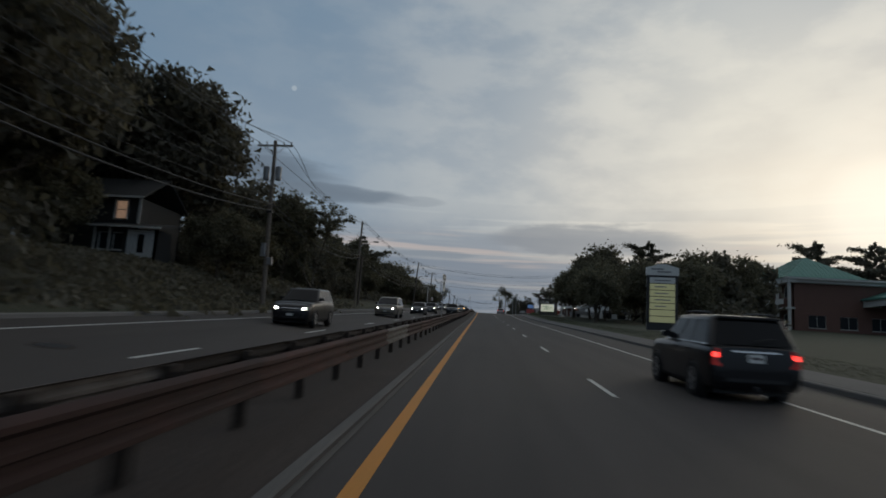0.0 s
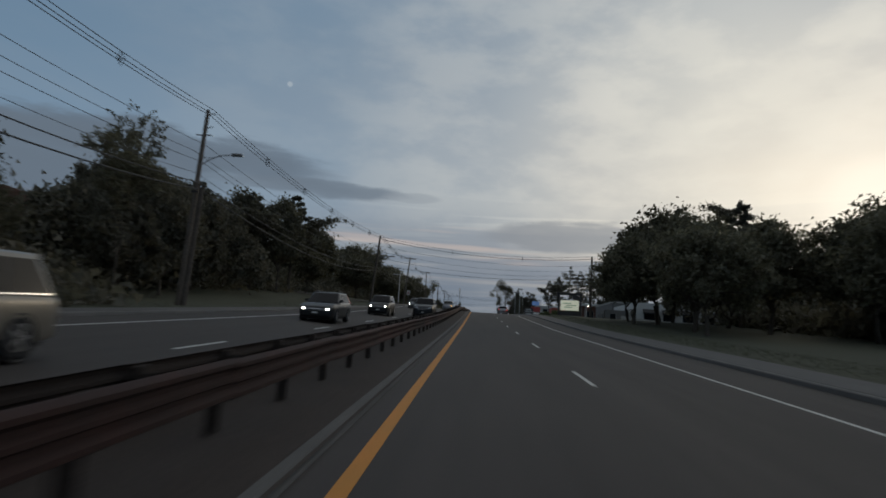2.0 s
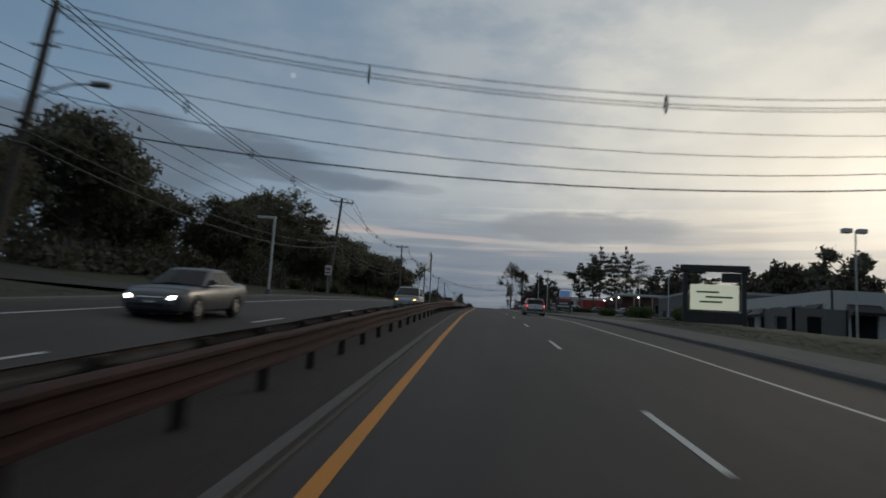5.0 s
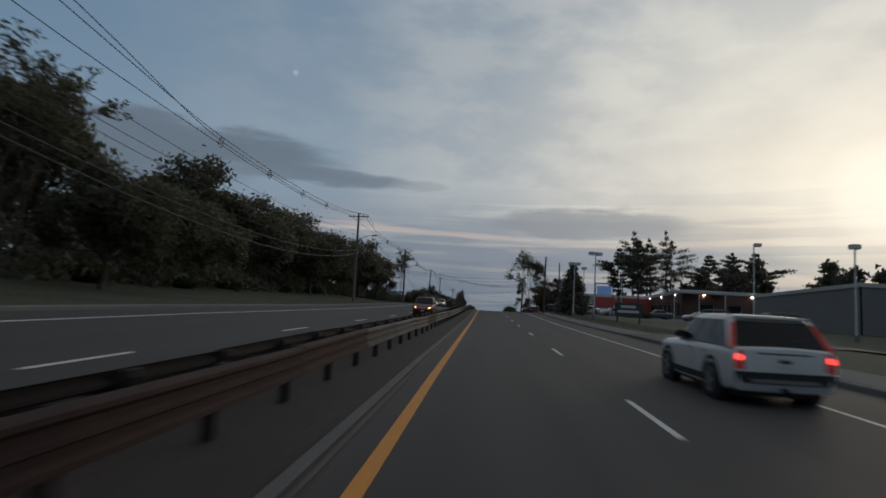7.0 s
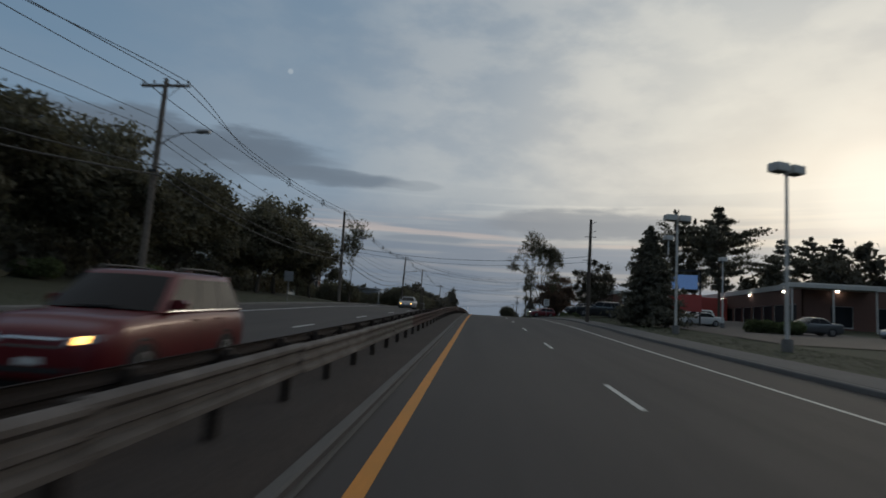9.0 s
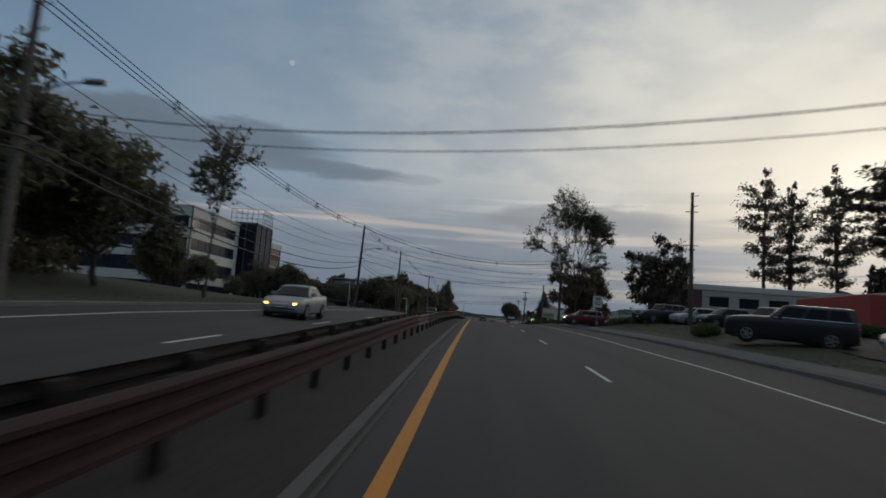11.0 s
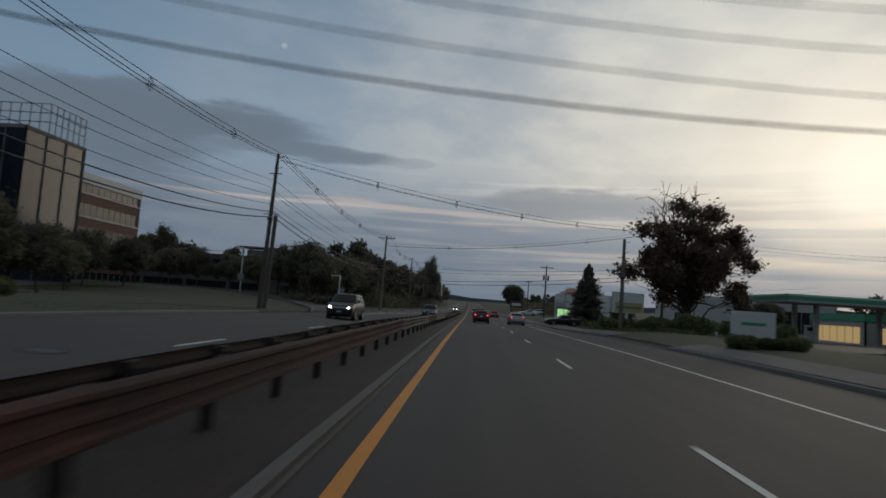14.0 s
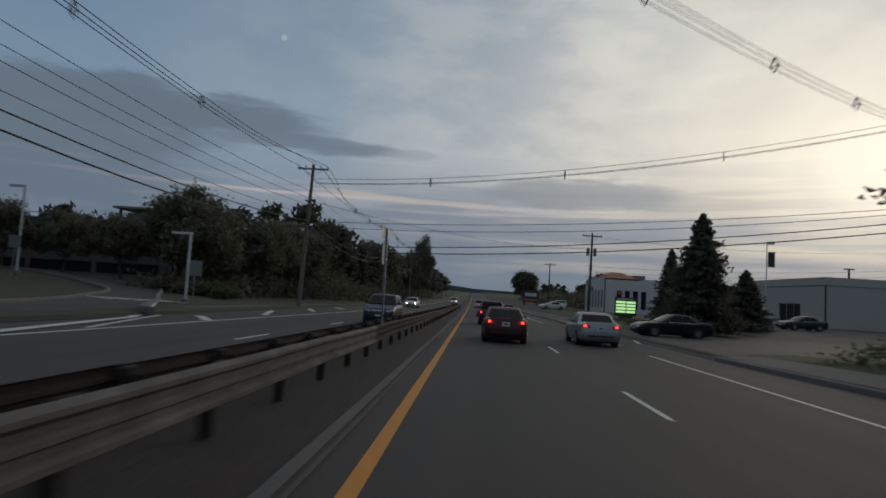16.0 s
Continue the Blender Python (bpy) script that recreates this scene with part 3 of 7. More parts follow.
def on_slope(x, y):
    """A frame lying on the road surface."""
    return pose(x, y, land(x, y), math.degrees(math.atan2(land(x, y + 1) - land(x, y - 1), 2)), -math.degrees(math.atan2(land(x + 1, y) - land(x - 1, y), 2)), 0)


# painted lines, a few millimetres thick
LANE_Y = [-100, 80, 173, 305, 340, 380, 420, 1500]
YELLOW_X = [-1.0] * 8
DASH_X = [2.68, 2.62, 2.5, 2.7, 2.8, 2.95, 3.0, 3.0]
EDGE_X = [6.2, 6.2, 6.1, 6.75, 6.7, 6.5, 6.5, 6.5]


def lane(table, off=0.0):
    return lambda y: float(np.interp(y, LANE_Y, table)) + off


structure("yellow_line", strip(lane(YELLOW_X, -0.085), lane(YELLOW_X, 0.085), -60, 900, 0.006), YELLOW_LINE, "worn yellow edge line along the median", "road marking")
structure("edge_line_1", strip(lane(EDGE_X, -0.06), lane(EDGE_X, 0.06), -60, 404, 0.006), WHITE_LINE, "worn white edge line", "road marking")
structure("edge_line_2", strip(lane(EDGE_X, -0.06), lane(EDGE_X, 0.06), 440, 900, 0.006), WHITE_LINE, "worn white edge line", "road marking")
structure("edge_line_opposite_1", strip(-10.64, -10.50, -60, 322, 0.012), WHITE_LINE, "white edge line of the far carriageway", "road marking")
structure("edge_line_opposite_2", strip(lambda y: -10.4 + 0.9 * smoothstep(391, 440, y), lambda y: -10.26 + 0.9 * smoothstep(391, 440, y), 391, 900, 0.012), WHITE_LINE, "white edge line past the side road", "road marking")
dashes = thing("lane_dashes", "broken white lane line painted on asphalt", "road marking", kind="structure")
for i in range(-4, 52):
    y = float(np.interp(i, [-4, 0, 6, 13, 17, 24, 28, 52], [-36.9, 12.7, 87.4, 174.9, 224.9, 313.7, 364.7, 667.0]))
    dash = strip(lane(DASH_X, -0.055), lane(DASH_X, 0.055), y, y + 3.05, 0.006, 1, 1.6)
    part("dash", dash, WHITE_LINE, dashes)
dashes = thing("lane_dashes_opposite", "broken white lane line of the far carriageway", "road marking", kind="structure")
for i in range(-4, 52):
    y = float(np.interp(i, [-4, 0, 6, 13, 24, 31, 52], [-38.0, 12.4, 88.3, 175.8, 312.1, 398.3, 657.0]))
    part("dash", strip(-6.96, -6.84, y, y + 3.05, 0.012, 1, 1.6), WHITE_LINE, dashes)
hatch = thing("painted_hatching", "white chevron hatching at the side road mouth", "road marking", kind="structure")


def slant(xa, ya, xb, yb, w):
    d = Vector((xb - xa, yb - ya)).normalized()
    n = Vector((-d.y, d.x)) * w / 2
    pts = []
    for i in range(7):
        x, y = xa + (xb - xa) * i / 6, ya + (yb - ya) * i / 6
        pts.append(((x + n.x, y + n.y), (x - n.x, y - n.y)))
    vs = [(x, y, land(x, y) + 0.026 + 0.2 * smoothstep(-12.7, -17, x)) for p in pts for x, y in p]
    return M().add(vs, [(2 * i, 2 * i + 1, 2 * i + 3, 2 * i + 2) for i in range(6)])


for xa, ya, xb, yb, w in ((-10.6, 412, -12.1, 418, 0.3), (-10.6, 422, -12.2, 427, 0.3), (-10.6, 432, -12.2, 436, 0.3), (-10.4, 391.5, -12.3, 402.5, 0.34), (-12.3, 402.5, -15.0, 409.0, 0.34), (-15.0, 409.0, -19.8, 419.2, 0.3), (-10.5, 397, -12.5, 405, 0.16), (-10.2, 404.2, -11.6, 406.6, 0.4)):
    part("stripe", slant(xa, ya, xb, yb, w), WHITE_LINE, hatch)
cross_walk = thing("crosswalk", "worn white crosswalk stripes across the side road", "road marking", kind="structure")
for k in range(6):
    cx, cy = -20.8 + 0.62 * k, 414.4 + 0.42 * k
    part("stripe", M().add([(x, y, land(x, y) + 0.026 + 0.2 * smoothstep(-12.7, -17, x)) for x, y in ((cx - 1.2, cy + 0.5), (cx + 1.2, cy - 0.8), (cx + 1.38, cy - 0.55), (cx - 1.02, cy + 0.75))], [(0, 1, 2, 3)]), WHITE_LINE, cross_walk)
hatch2 = thing("painted_hatching", "white chevron hatching at the driveway mouth", "road marking", kind="structure")
for xa, ya, xb, yb, w in ((6.5, 409, 8.9, 424, 0.13), (8.2, 412, 10.4, 425, 0.13), (7.2, 420, 10.0, 416, 0.13)):
    part("stripe", slant(xa, ya, xb, yb, w), WHITE_LINE, hatch2)

for x, y in ((-8.53, 12.4), (-8.9, 85.4), (-7.86, 345.8)):
    lid = thing("manhole_cover", "dark round iron manhole cover set in the asphalt", "manhole cover", on_slope(x, y), kind="structure")
    part("lid", M().tube([(0, 0, -0.03), (0, 0, 0.008)], 0.33, 24), DARK_METAL, lid)
    part("ring", M().loft([[(math.cos(a) * r, math.sin(a) * r, z) for a in (math.pi * q / 14 for q in range(28))] for r, z in ((0.34, -0.03), (0.34, 0.010), (0.42, 0.008), (0.42, -0.03))]), MEDIAN, lid)

# ---------------------------------------------------------------- distance
hv, hf = [], []
HX = [-2400 + 60 * i for i in range(81)]
for k, (yy, base_h, amp) in enumerate(((1500, 0, 0), (1750, 34, 22), (2100, 46, 26), (2600, 0, 0))):
    for x in HX:
        bump_h = noise.noise((x * 0.0016 + 3.0, k * 0.7, 2.0)) + 0.35 * noise.noise((x * 0.007, k, 5.0)) + 0.12 * noise.noise((x * 0.03, k, 7.0))
        hv.append((x, yy, 10 + base_h * (0.9 - 0.35 * math.exp(-((x - 30) / 160) ** 2)) + amp * bump_h))
nh = len(HX)
hf = [(i * nh + k, i * nh + k + 1, (i + 1) * nh + k + 1, (i + 1) * nh + k) for i in range(3) for k in range(nh - 1)]
structure("backdrop", M().add(hv, hf), HILL, "low wooded hills far beyond the road", "hills", True)

# ---------------------------------------------------------------- guard rails
W_PROFILE = [(0.0, 0.21), (0.02, 0.208), (0.075, 0.175), (0.075, 0.135), (0.015, 0.09), (0.015, 0.05), (0.06, 0.02), (0.06, -0.02), (0.015, -0.05), (0.015, -0.09), (0.085, -0.13), (0.085, -0.175), (0.02, -0.208), (0.0, -0.21)]


def beam_mesh(name, mat, flip):
    s = -1 if flip else 1
    outer = [(s * x, z) for x, z in W_PROFILE]
    inner = [(s * (x - 0.012), z) for x, z in reversed(W_PROFILE)]
    ring = outer + inner
    m = M().loft([[(x, y, z) for x, z in ring] for y in (-0.05, 4.85)])
    return m.mesh(name, mat, True)


def guard_rail(x, flip, label, ya, yb):
    rail = thing("guard_rail", label, "guard rail", pose(x, 0, 0))
    # the flipped rail shows its shaded back: that shade is in the beam colour
    meshes = [beam_mesh("beam", RUST_SHADED if flip else RUST, flip), beam_mesh("beam", GALV, flip)]
    s = -1 if flip else 1
    mid = 0.53 if flip else 0.645
    post = M().box(-0.05, 0.05, -0.075, -0.055, -0.3, mid + 0.08).box(-0.05, 0.05, 0.055, 0.075, -0.3, mid + 0.08).box(-0.008, 0.008, -0.055, 0.055, -0.3, mid + 0.08).mesh("post", POST)
    block = M().box(-0.06, 0.06, -0.09, 0.09, -0.22, 0.20, 0.012).mesh("block", POST)
    rng = random.Random(11 if flip else 7)
    y, k = ya, 0
    while y < yb:
        z0, z1 = land(x, y) + mid, land(x, y + 4.8) + mid
        newer = any(a < y < b for a, b in ((13, 20), (180, 190), (198, 237), (356, 369), (377, 394)) if not flip) or rng.random() < (0.04 if flip else 0.03)
        used = meshes[1] if newer else meshes[0]
        tilt = math.degrees(math.atan2(z1 - z0, 4.8))
        part("beam", used, None, rail, at=pose(s * (0.001 if k % 2 else 0.0), y, z0, tilt + rng.uniform(-0.25, 0.25), 0, rng.uniform(-0.2, 0.2)))
        for d in (0.0, 2.4):
            zp = land(x, y + d)
            part("post", post, None, rail, at=pose(-s * 0.19, y + d + 0.05, zp + 0.05, rng.uniform(-1.5, 1.5), rng.uniform(-1.5, 1.5), 0))
            part("block", block, None, rail, at=pose(-s * 0.075, y + d + 0.05, zp + mid))
        y += 4.8
        k += 1
    return rail


guard_rail(-2.5, False, "rust-brown steel guard rail with a few galvanised panels", -12, 520)
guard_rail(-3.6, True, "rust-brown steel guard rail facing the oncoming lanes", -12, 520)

# ---------------------------------------------------------------- utility poles and wires
LEFT_POLES = [(-15.5, 2.0, 11.8), (-14.9, 42.5, 11.8), (-17.0, 84.0, 11.9), (-15.0, 137.2, 9.8), (-15.7, 183.4, 10.2), (-16.0, 243.4, 11.1), (-14.6, 279.8, 9.5), (-15.7, 341.6, 10.5), (-15.3, 379.8, 11.9), (-13.4, 428.4, 11.3), (-13.9, 476.0, 11.6), (-14.0, 518.0, 12.0), (-15.4, 560.0, 12.0), (-15.4, 602.0, 12.0), (-15.4, 645.0, 12.0), (-15.4, 690.0, 12.0), (-15.4, 740.0, 12.0)]
# degrees of lean toward the road, and along it
LEANS = [0, -1.0, 0.4, 3.8, 4.7, -1.4, -0.6, 2.5, -0.6, 0.2, 0.5, -0.5, 0.5, 1.0, 0, 0, 0]
LEANS_ALONG = [0, 0, 3.8, 3.4, -1.5, 4.6, 0.5, -2.2, 8.0, 6.0, 1.0, 0, 0, 0, 0, 0, 0]
ARM_POLES = {1, 4, 5, 9}
LIGHT_POLES = {2, 3, 5, 6, 7}
TOPS = []


def insulator(m, x, y, z, h=0.22):
    m.tube([(x, y, z), (x, y, z + h * 0.35), (x, y, z + h * 0.4), (x, y, z + h * 0.75), (x, y, z + h)], [0.02, 0.02, 0.055, 0.05, 0.03], 7)


def utility_pole(x, y, h, lean, arm, light, mat=POLE_WOOD, boxes=False, double=False, along=0.0):
    z = lawn(x, y)
    at = pose(x, y, z, -along, lean, 0)
    axis = (at.to_3x3() @ Vector((0, 0, 1))).normalized()
    top = Vector((x, y, z)) + axis * h
    p = thing("utility_pole", ("tall weathered wooden utility pole" + (" with a street lamp" if light else "") + (" and wide crossarm" if arm else "")), "utility pole", at, "utility poles beside the road")
    part("pole", M().tube([(0, 0, -0.4), (0, 0, h * 0.5), (0, 0, h)], [0.18, 0.155, 0.115], 12), mat, p, smooth=True)
    if double:
        part("stub_pole", M().tube([(0.55, -0.5, -0.4), (0.5, -0.3, h * 0.58)], [0.17, 0.14], 10), POLE_DARK, p, smooth=True)
    if arm:
        a = part("crossarm", M().box(-1.25, 1.25, -0.06, 0.06, h - 0.42, h - 0.30, 0.012), mat, p)
        ins = M()
        for ix in (-1.15, -0.6, 0.6, 1.15):
            insulator(ins, ix, 0, h - 0.30)
        part("insulator", ins, GREY_WALL, a)
        part("arm_brace", M().tube([(-0.7, 0.07, h - 0.4), (0, 0.12, h - 1.0)], 0.02, 6).tube([(0.7, 0.07, h - 0.4), (0, 0.12, h - 1.0)], 0.02, 6), METAL_GREY, p)
    else:
        part("bracket", M().tube([(0, 0, h - 0.35), (0.5, 0, h - 0.2)], 0.03, 6), METAL_GREY, p)
        part("bracket", M().tube([(0, 0, h - 1.2), (0.45, 0, h - 1.05)], 0.03, 6), METAL_GREY, p)
        part("crossbar", M().tube([(-0.5, 0, h - 1.6), (0.5, 0, h - 1.6)], 0.04, 6), METAL_GREY, p)
    if light:
        la = part("lamp_arm", M().tube([(0, 0, h - 3.6), (0.5, 0, h - 3.15), (1.2, 0, h - 2.85), (1.9, 0, h - 2.78)], 0.035, 7).tube([(0, 0, h - 3.0), (0.7, 0, h - 3.0)], 0.015, 5), METAL_GREY, p)
        part("lamp_head", M().loft([[(1.85 + dx, w * s, h - 2.78 + dz) for s, dz in ((-1, 0), (-0.7, 0.09), (0.7, 0.09), (1, 0), (0.6, -0.07), (-0.6, -0.07))] for dx, w in ((0, 0.06), (0.2, 0.14), (0.5, 0.15), (0.68, 0.06))]), METAL_GREY, la, "grey cobra-head street lamp")
    if boxes:
        part("transformer_box", M().box(-0.32, -0.02, -0.35, 0.05, 3.55, 4.45, 0.03), METAL_GREY, p, "pale metal equipment box")
        part("meter_box", M().box(0.1, 0.45, -0.2, 0.1, 3.0, 3.5, 0.03), METAL_GREY, p)
    if boxes and h > 10:
        for dx in (-0.45, 0.42):
            part("transformer", M().tube([(dx, -0.1, h - 2.9), (dx, -0.1, h - 2.85), (dx, -0.1, h - 1.95), (dx, -0.1, h - 1.9)], [0.15, 0.21, 0.21, 0.14], 12), METAL_GREY, p, "grey can transformer", smooth=True)
    part("cable_clamp", M().box(-0.2, 0.2, -0.2, 0.2, h * 0.56, h * 0.56 + 0.12, 0.02).tube([(-0.6, 0.15, h * 0.60), (0.6, 0.15, h * 0.60)], 0.03, 5), DARK_METAL, p)
    TOPS.append((top, arm, axis))
    return p


for i, (x, y, h) in enumerate(LEFT_POLES):
    utility_pole(x, y, h, LEANS[i], i in ARM_POLES, i in LIGHT_POLES, POLE_DARK if i in (3, 7, 8) else POLE_WOOD, i == 1, i in (2, 8), LEANS_ALONG[i])
LEFT_TOPS = list(TOPS)


def sag_wire(m, a, b, sag, r, n=14):
    a, b = Vector(a), Vector(b)
    pts = [a.lerp(b, i / n) - Vector((0, 0, sag * 4 * (i / n) * (1 - i / n))) for i in range(n + 1)]
    m.tube(pts, r, 5, False)
    return pts


def wire_run(name, label, tops, off, down, sag, r):
    run = thing(name, label, "wire", None, "overhead wires")
    for (ta, arm_a, ua), (tb, arm_b, ub) in zip(tops[:-1], tops[1:]):
        m = M()
        a, b = ta - ua * down + Vector((off, 0, 0)), tb - ub * down + Vector((off, 0, 0))
        sag_wire(m, a, b, sag * (b - a).length / 45, r)
        part("span", m, WIRE, run, smooth=True)
    return run


# the spacer cable: three lines held in a diamond, spread out flat where a pole has a crossarm
DIAMOND = (Vector((0, 0, 0.34)), Vector((0.17, 0, -0.02)), Vector((-0.17, 0, -0.02)), Vector((0, 0, -0.30)))
ARM_AT = (Vector((0.6, 0, 0.36)), Vector((1.15, 0, 0.36)), Vector((-1.15, 0, 0.36)))


def spacer_cable(spans, label, r=0.02):
    """Spans of (from, crossarm there, to, crossarm there, sag); the spacers hang in them as parts."""
    run = thing("spacer_cable", label, "wire", None, "overhead wires")
    for a, arm_a, b, arm_b, sag in spans:
        side = (b - a).cross(Vector((0, 0, 1))).normalized()
        turn = Matrix((side, (b - a).normalized(), Vector((0, 0, 1)))).transposed()

        def centre(t):
            return a.lerp(b, t) - Vector((0, 0, sag * 4 * t * (1 - t)))

        for k in range(3):
            pts = []
            for i in range(25):
                t = i / 24
                ea = (1 - smoothstep(0.0, 0.3, t)) if arm_a else 0.0
                eb = smoothstep(0.7, 1.0, t) if arm_b else 0.0
                off = turn @ DIAMOND[k] * (1 - ea - eb) + ARM_AT[k] * (ea + eb)
                pts.append(centre(t) + off)
            part("line", M().tube(pts, r, 5, False), WIRE, run, smooth=True)
        n = max(2, int((b - a).length / 8.5))
        for i in range(1, n):
            t = i / n
            if (arm_a and t < 0.28) or (arm_b and t > 0.72):
                continue
            q = [centre(t) + turn @ d for d in (DIAMOND[0], DIAMOND[1], DIAMOND[3], DIAMOND[2], DIAMOND[0])]
            part("spacer", M().tube(q, 0.03, 4).tube([q[1], q[3]], 0.025, 4), DARK_METAL, run)
    return run


def cable_foot(top, down=0.35, out=0.4):
    t, arm, u = top
    return t - u * (0.5 if arm else down) + Vector((0 if arm else out, 0, 0))


spacer_cable([(cable_foot(p), p[1], cable_foot(q), q[1], 0.85 * (q[0] - p[0]).length / 45) for p, q in zip(LEFT_TOPS[:-1], LEFT_TOPS[1:])], "bundle of three black power lines held by small diamond spacers")
for dx, dn, sg in ((0.12, 2.2, 0.8), (-0.5, 2.6, 0.8), (0.12, 3.3, 0.9), (-0.15, 4.0, 0.95)):
    wire_run("power_line", "thin black overhead wire between poles", LEFT_TOPS, dx, dn, sg, 0.015)
for dx, dn, sg, r in ((0.18, 4.6, 1.05, 0.032), (0.2, 5.0, 1.25, 0.038)):
    wire_run("communication_cable", "thick sagging black cable between poles", LEFT_TOPS, dx, dn, sg, r)

# poles across the road, and the lines that cross to them
RIGHT_POLES = [(16.3, 141.3, 8.8, 0.0), (9.75, 273.0, 9.4, 0.4), (10.3, 344.5, 8.3, 0), (12.55, 388.3, 7.6, 0.4), (14.5, 461.5, 10.3, 0.6), (16.5, 522.0, 10.0, 0), (16.9, 314.0, 10.9, -0.8), (24.4, 417.0, 13.3, 0)]
RT = []
for k, (x, y, h, lean) in enumerate(RIGHT_POLES):
    TOPS.clear()
    utility_pole(x, y, h, lean, k in (4, 5), False, POLE_DARK if k != 3 else POLE_WOOD, k in (4,))
    RT.append(TOPS[0])


def crossing(li, ri, lines):
    """Wires from a left-hand pole to a right-hand one: how far down each, sag and radius."""
    (ta, arm_a, ua), (tb, arm_b, ub) = LEFT_TOPS[li], RT[ri]
    for down_a, down_b, sag, r in lines:
        m = M()
        sag_wire(m, ta - ua * down_a + Vector((0.25, 0, 0)), tb - ub * down_b, sag, r)
        tagged(new("crossing_wire", m.mesh("crossing_wire", WIRE, True)), "black overhead wire crossing the road", "wire", "overhead wires")


for li, ri, down_a, sag in ((3, 0, 0.5, 1.1), (7, 2, 0.4, 1.7), (8, 7, 0.5, 1.2), (9, 7, 1.5, 1.1)):
    spacer_cable([(LEFT_TOPS[li][0] - LEFT_TOPS[li][2] * down_a + Vector((0.3, 0, 0)), False, RT[ri][0] - Vector((0, 0, 0.3)), False, sag)], "bundle of black power lines with spacers crossing over the road", 0.017)
crossing(3, 0, ((1.5, 1.3, 1.0, 0.014), (2.3, 2.0, 1.1, 0.014), (3.2, 2.6, 1.1, 0.016), (4.2, 3.2, 0.9, 0.026)))
crossing(7, 2, ((1.6, 1.0, 1.2, 0.014), (2.2, 1.7, 1.2, 0.014), (2.9, 2.4, 1.1, 0.014), (3.6, 3.2, 1.0, 0.014), (4.4, 3.7, 1.0, 0.022)))
crossing(6, 1, ((3.6, 3.4, 0.9, 0.02), (4.0, 3.9, 0.9, 0.014)))
crossing(9, 7, ((4.6, 5.0, 0.6, 0.02), (5.0, 5.3, 0.75, 0.02), (6.5, 5.8, 0.7, 0.032), (6.9, 6.3, 0.75, 0.036)))
crossing(9, 4, ((3.0, 2.0, 0.9, 0.016),))
# lines that go on past the roadside poles on the far side of the pavement
for ax, ay, up_a, bx, by, up_b, sag in ((24.4, 417.0, 12.9, 70, 425, 13, 0.8), (24.4, 417.0, 12.4, 70, 425, 12.5, 0.8), (14.5, 461.5, 10.0, 62, 465, 11, 1.0), (14.5, 461.5, 6.2, 62, 452, 9, 1.0), (14.5, 461.5, 5.6, 62, 450, 8.2, 1.0), (10.3, 344.5, 6.2, 52, 333, 9, 1.0), (10.3, 344.5, 4.8, 52, 335, 7, 1.0), (16.3, 141.3, 8.2, 50, 150, 9, 0.8)):
    az_, bz_ = land(ax, ay) + up_a, land(bx, by) + up_b
    m = M()
    sag_wire(m, (ax, ay, az_), (bx, by, bz_), sag, 0.014)
    tagged(new("side_wire", m.mesh("side_wire", WIRE, True)), "black overhead wire leading away from the roadside pole", "wire", "overhead wires")


# ---------------------------------------------------------------- trees
def leaf_mesh(name, centres, size, mat, rng, flat=0.0):
    """Many small three-cornered leaf clumps, one per centre."""
    c = np.asarray(centres, float)
    n = len(c)
    a = rng.normal(size=(n, 3))
    a[:, 2] *= 1 - flat
    a /= np.linalg.norm(a, axis=1, keepdims=True)
    b = np.cross(a, rng.normal(size=(n, 3)))
    b /= np.linalg.norm(b, axis=1, keepdims=True) + 1e-9
    s = (size * rng.uniform(0.6, 1.35, n))[:, None]
    v = np.concatenate([c - a * s + b * s * 0.5, c + a * s * 1.1, c - a * s * 0.4 - b * s * 0.75], 1).reshape(-1, 3)
    me = bpy.data.meshes.new(name)
    me.vertices.add(3 * n)
    me.vertices.foreach_set("co", v.astype(np.float32).ravel())
    me.loops.add(3 * n)
    me.loops.foreach_set("vertex_index", np.arange(3 * n, dtype=np.int32))
    me.polygons.add(n)
    me.polygons.foreach_set("loop_start", np.arange(0, 3 * n, 3, dtype=np.int32))
    me.materials.append(mat)
    me.update(calc_edges=True)
    me.validate()
    return me


def limb(m, p, q, r0, r1, rng, n=4, wob=0.06):
    p, q = Vector(p), Vector(q)
    L = (q - p).length
    pts = [p.lerp(q, i / n) + (Vector(rng.normal(size=3)) * wob * L * (0 if i in (0, n) else 1)) for i in range(n + 1)]
    m.tube(pts, [r0 + (r1 - r0) * i / n for i in range(n + 1)], 6 if r0 > 0.08 else 4, False)
    return pts


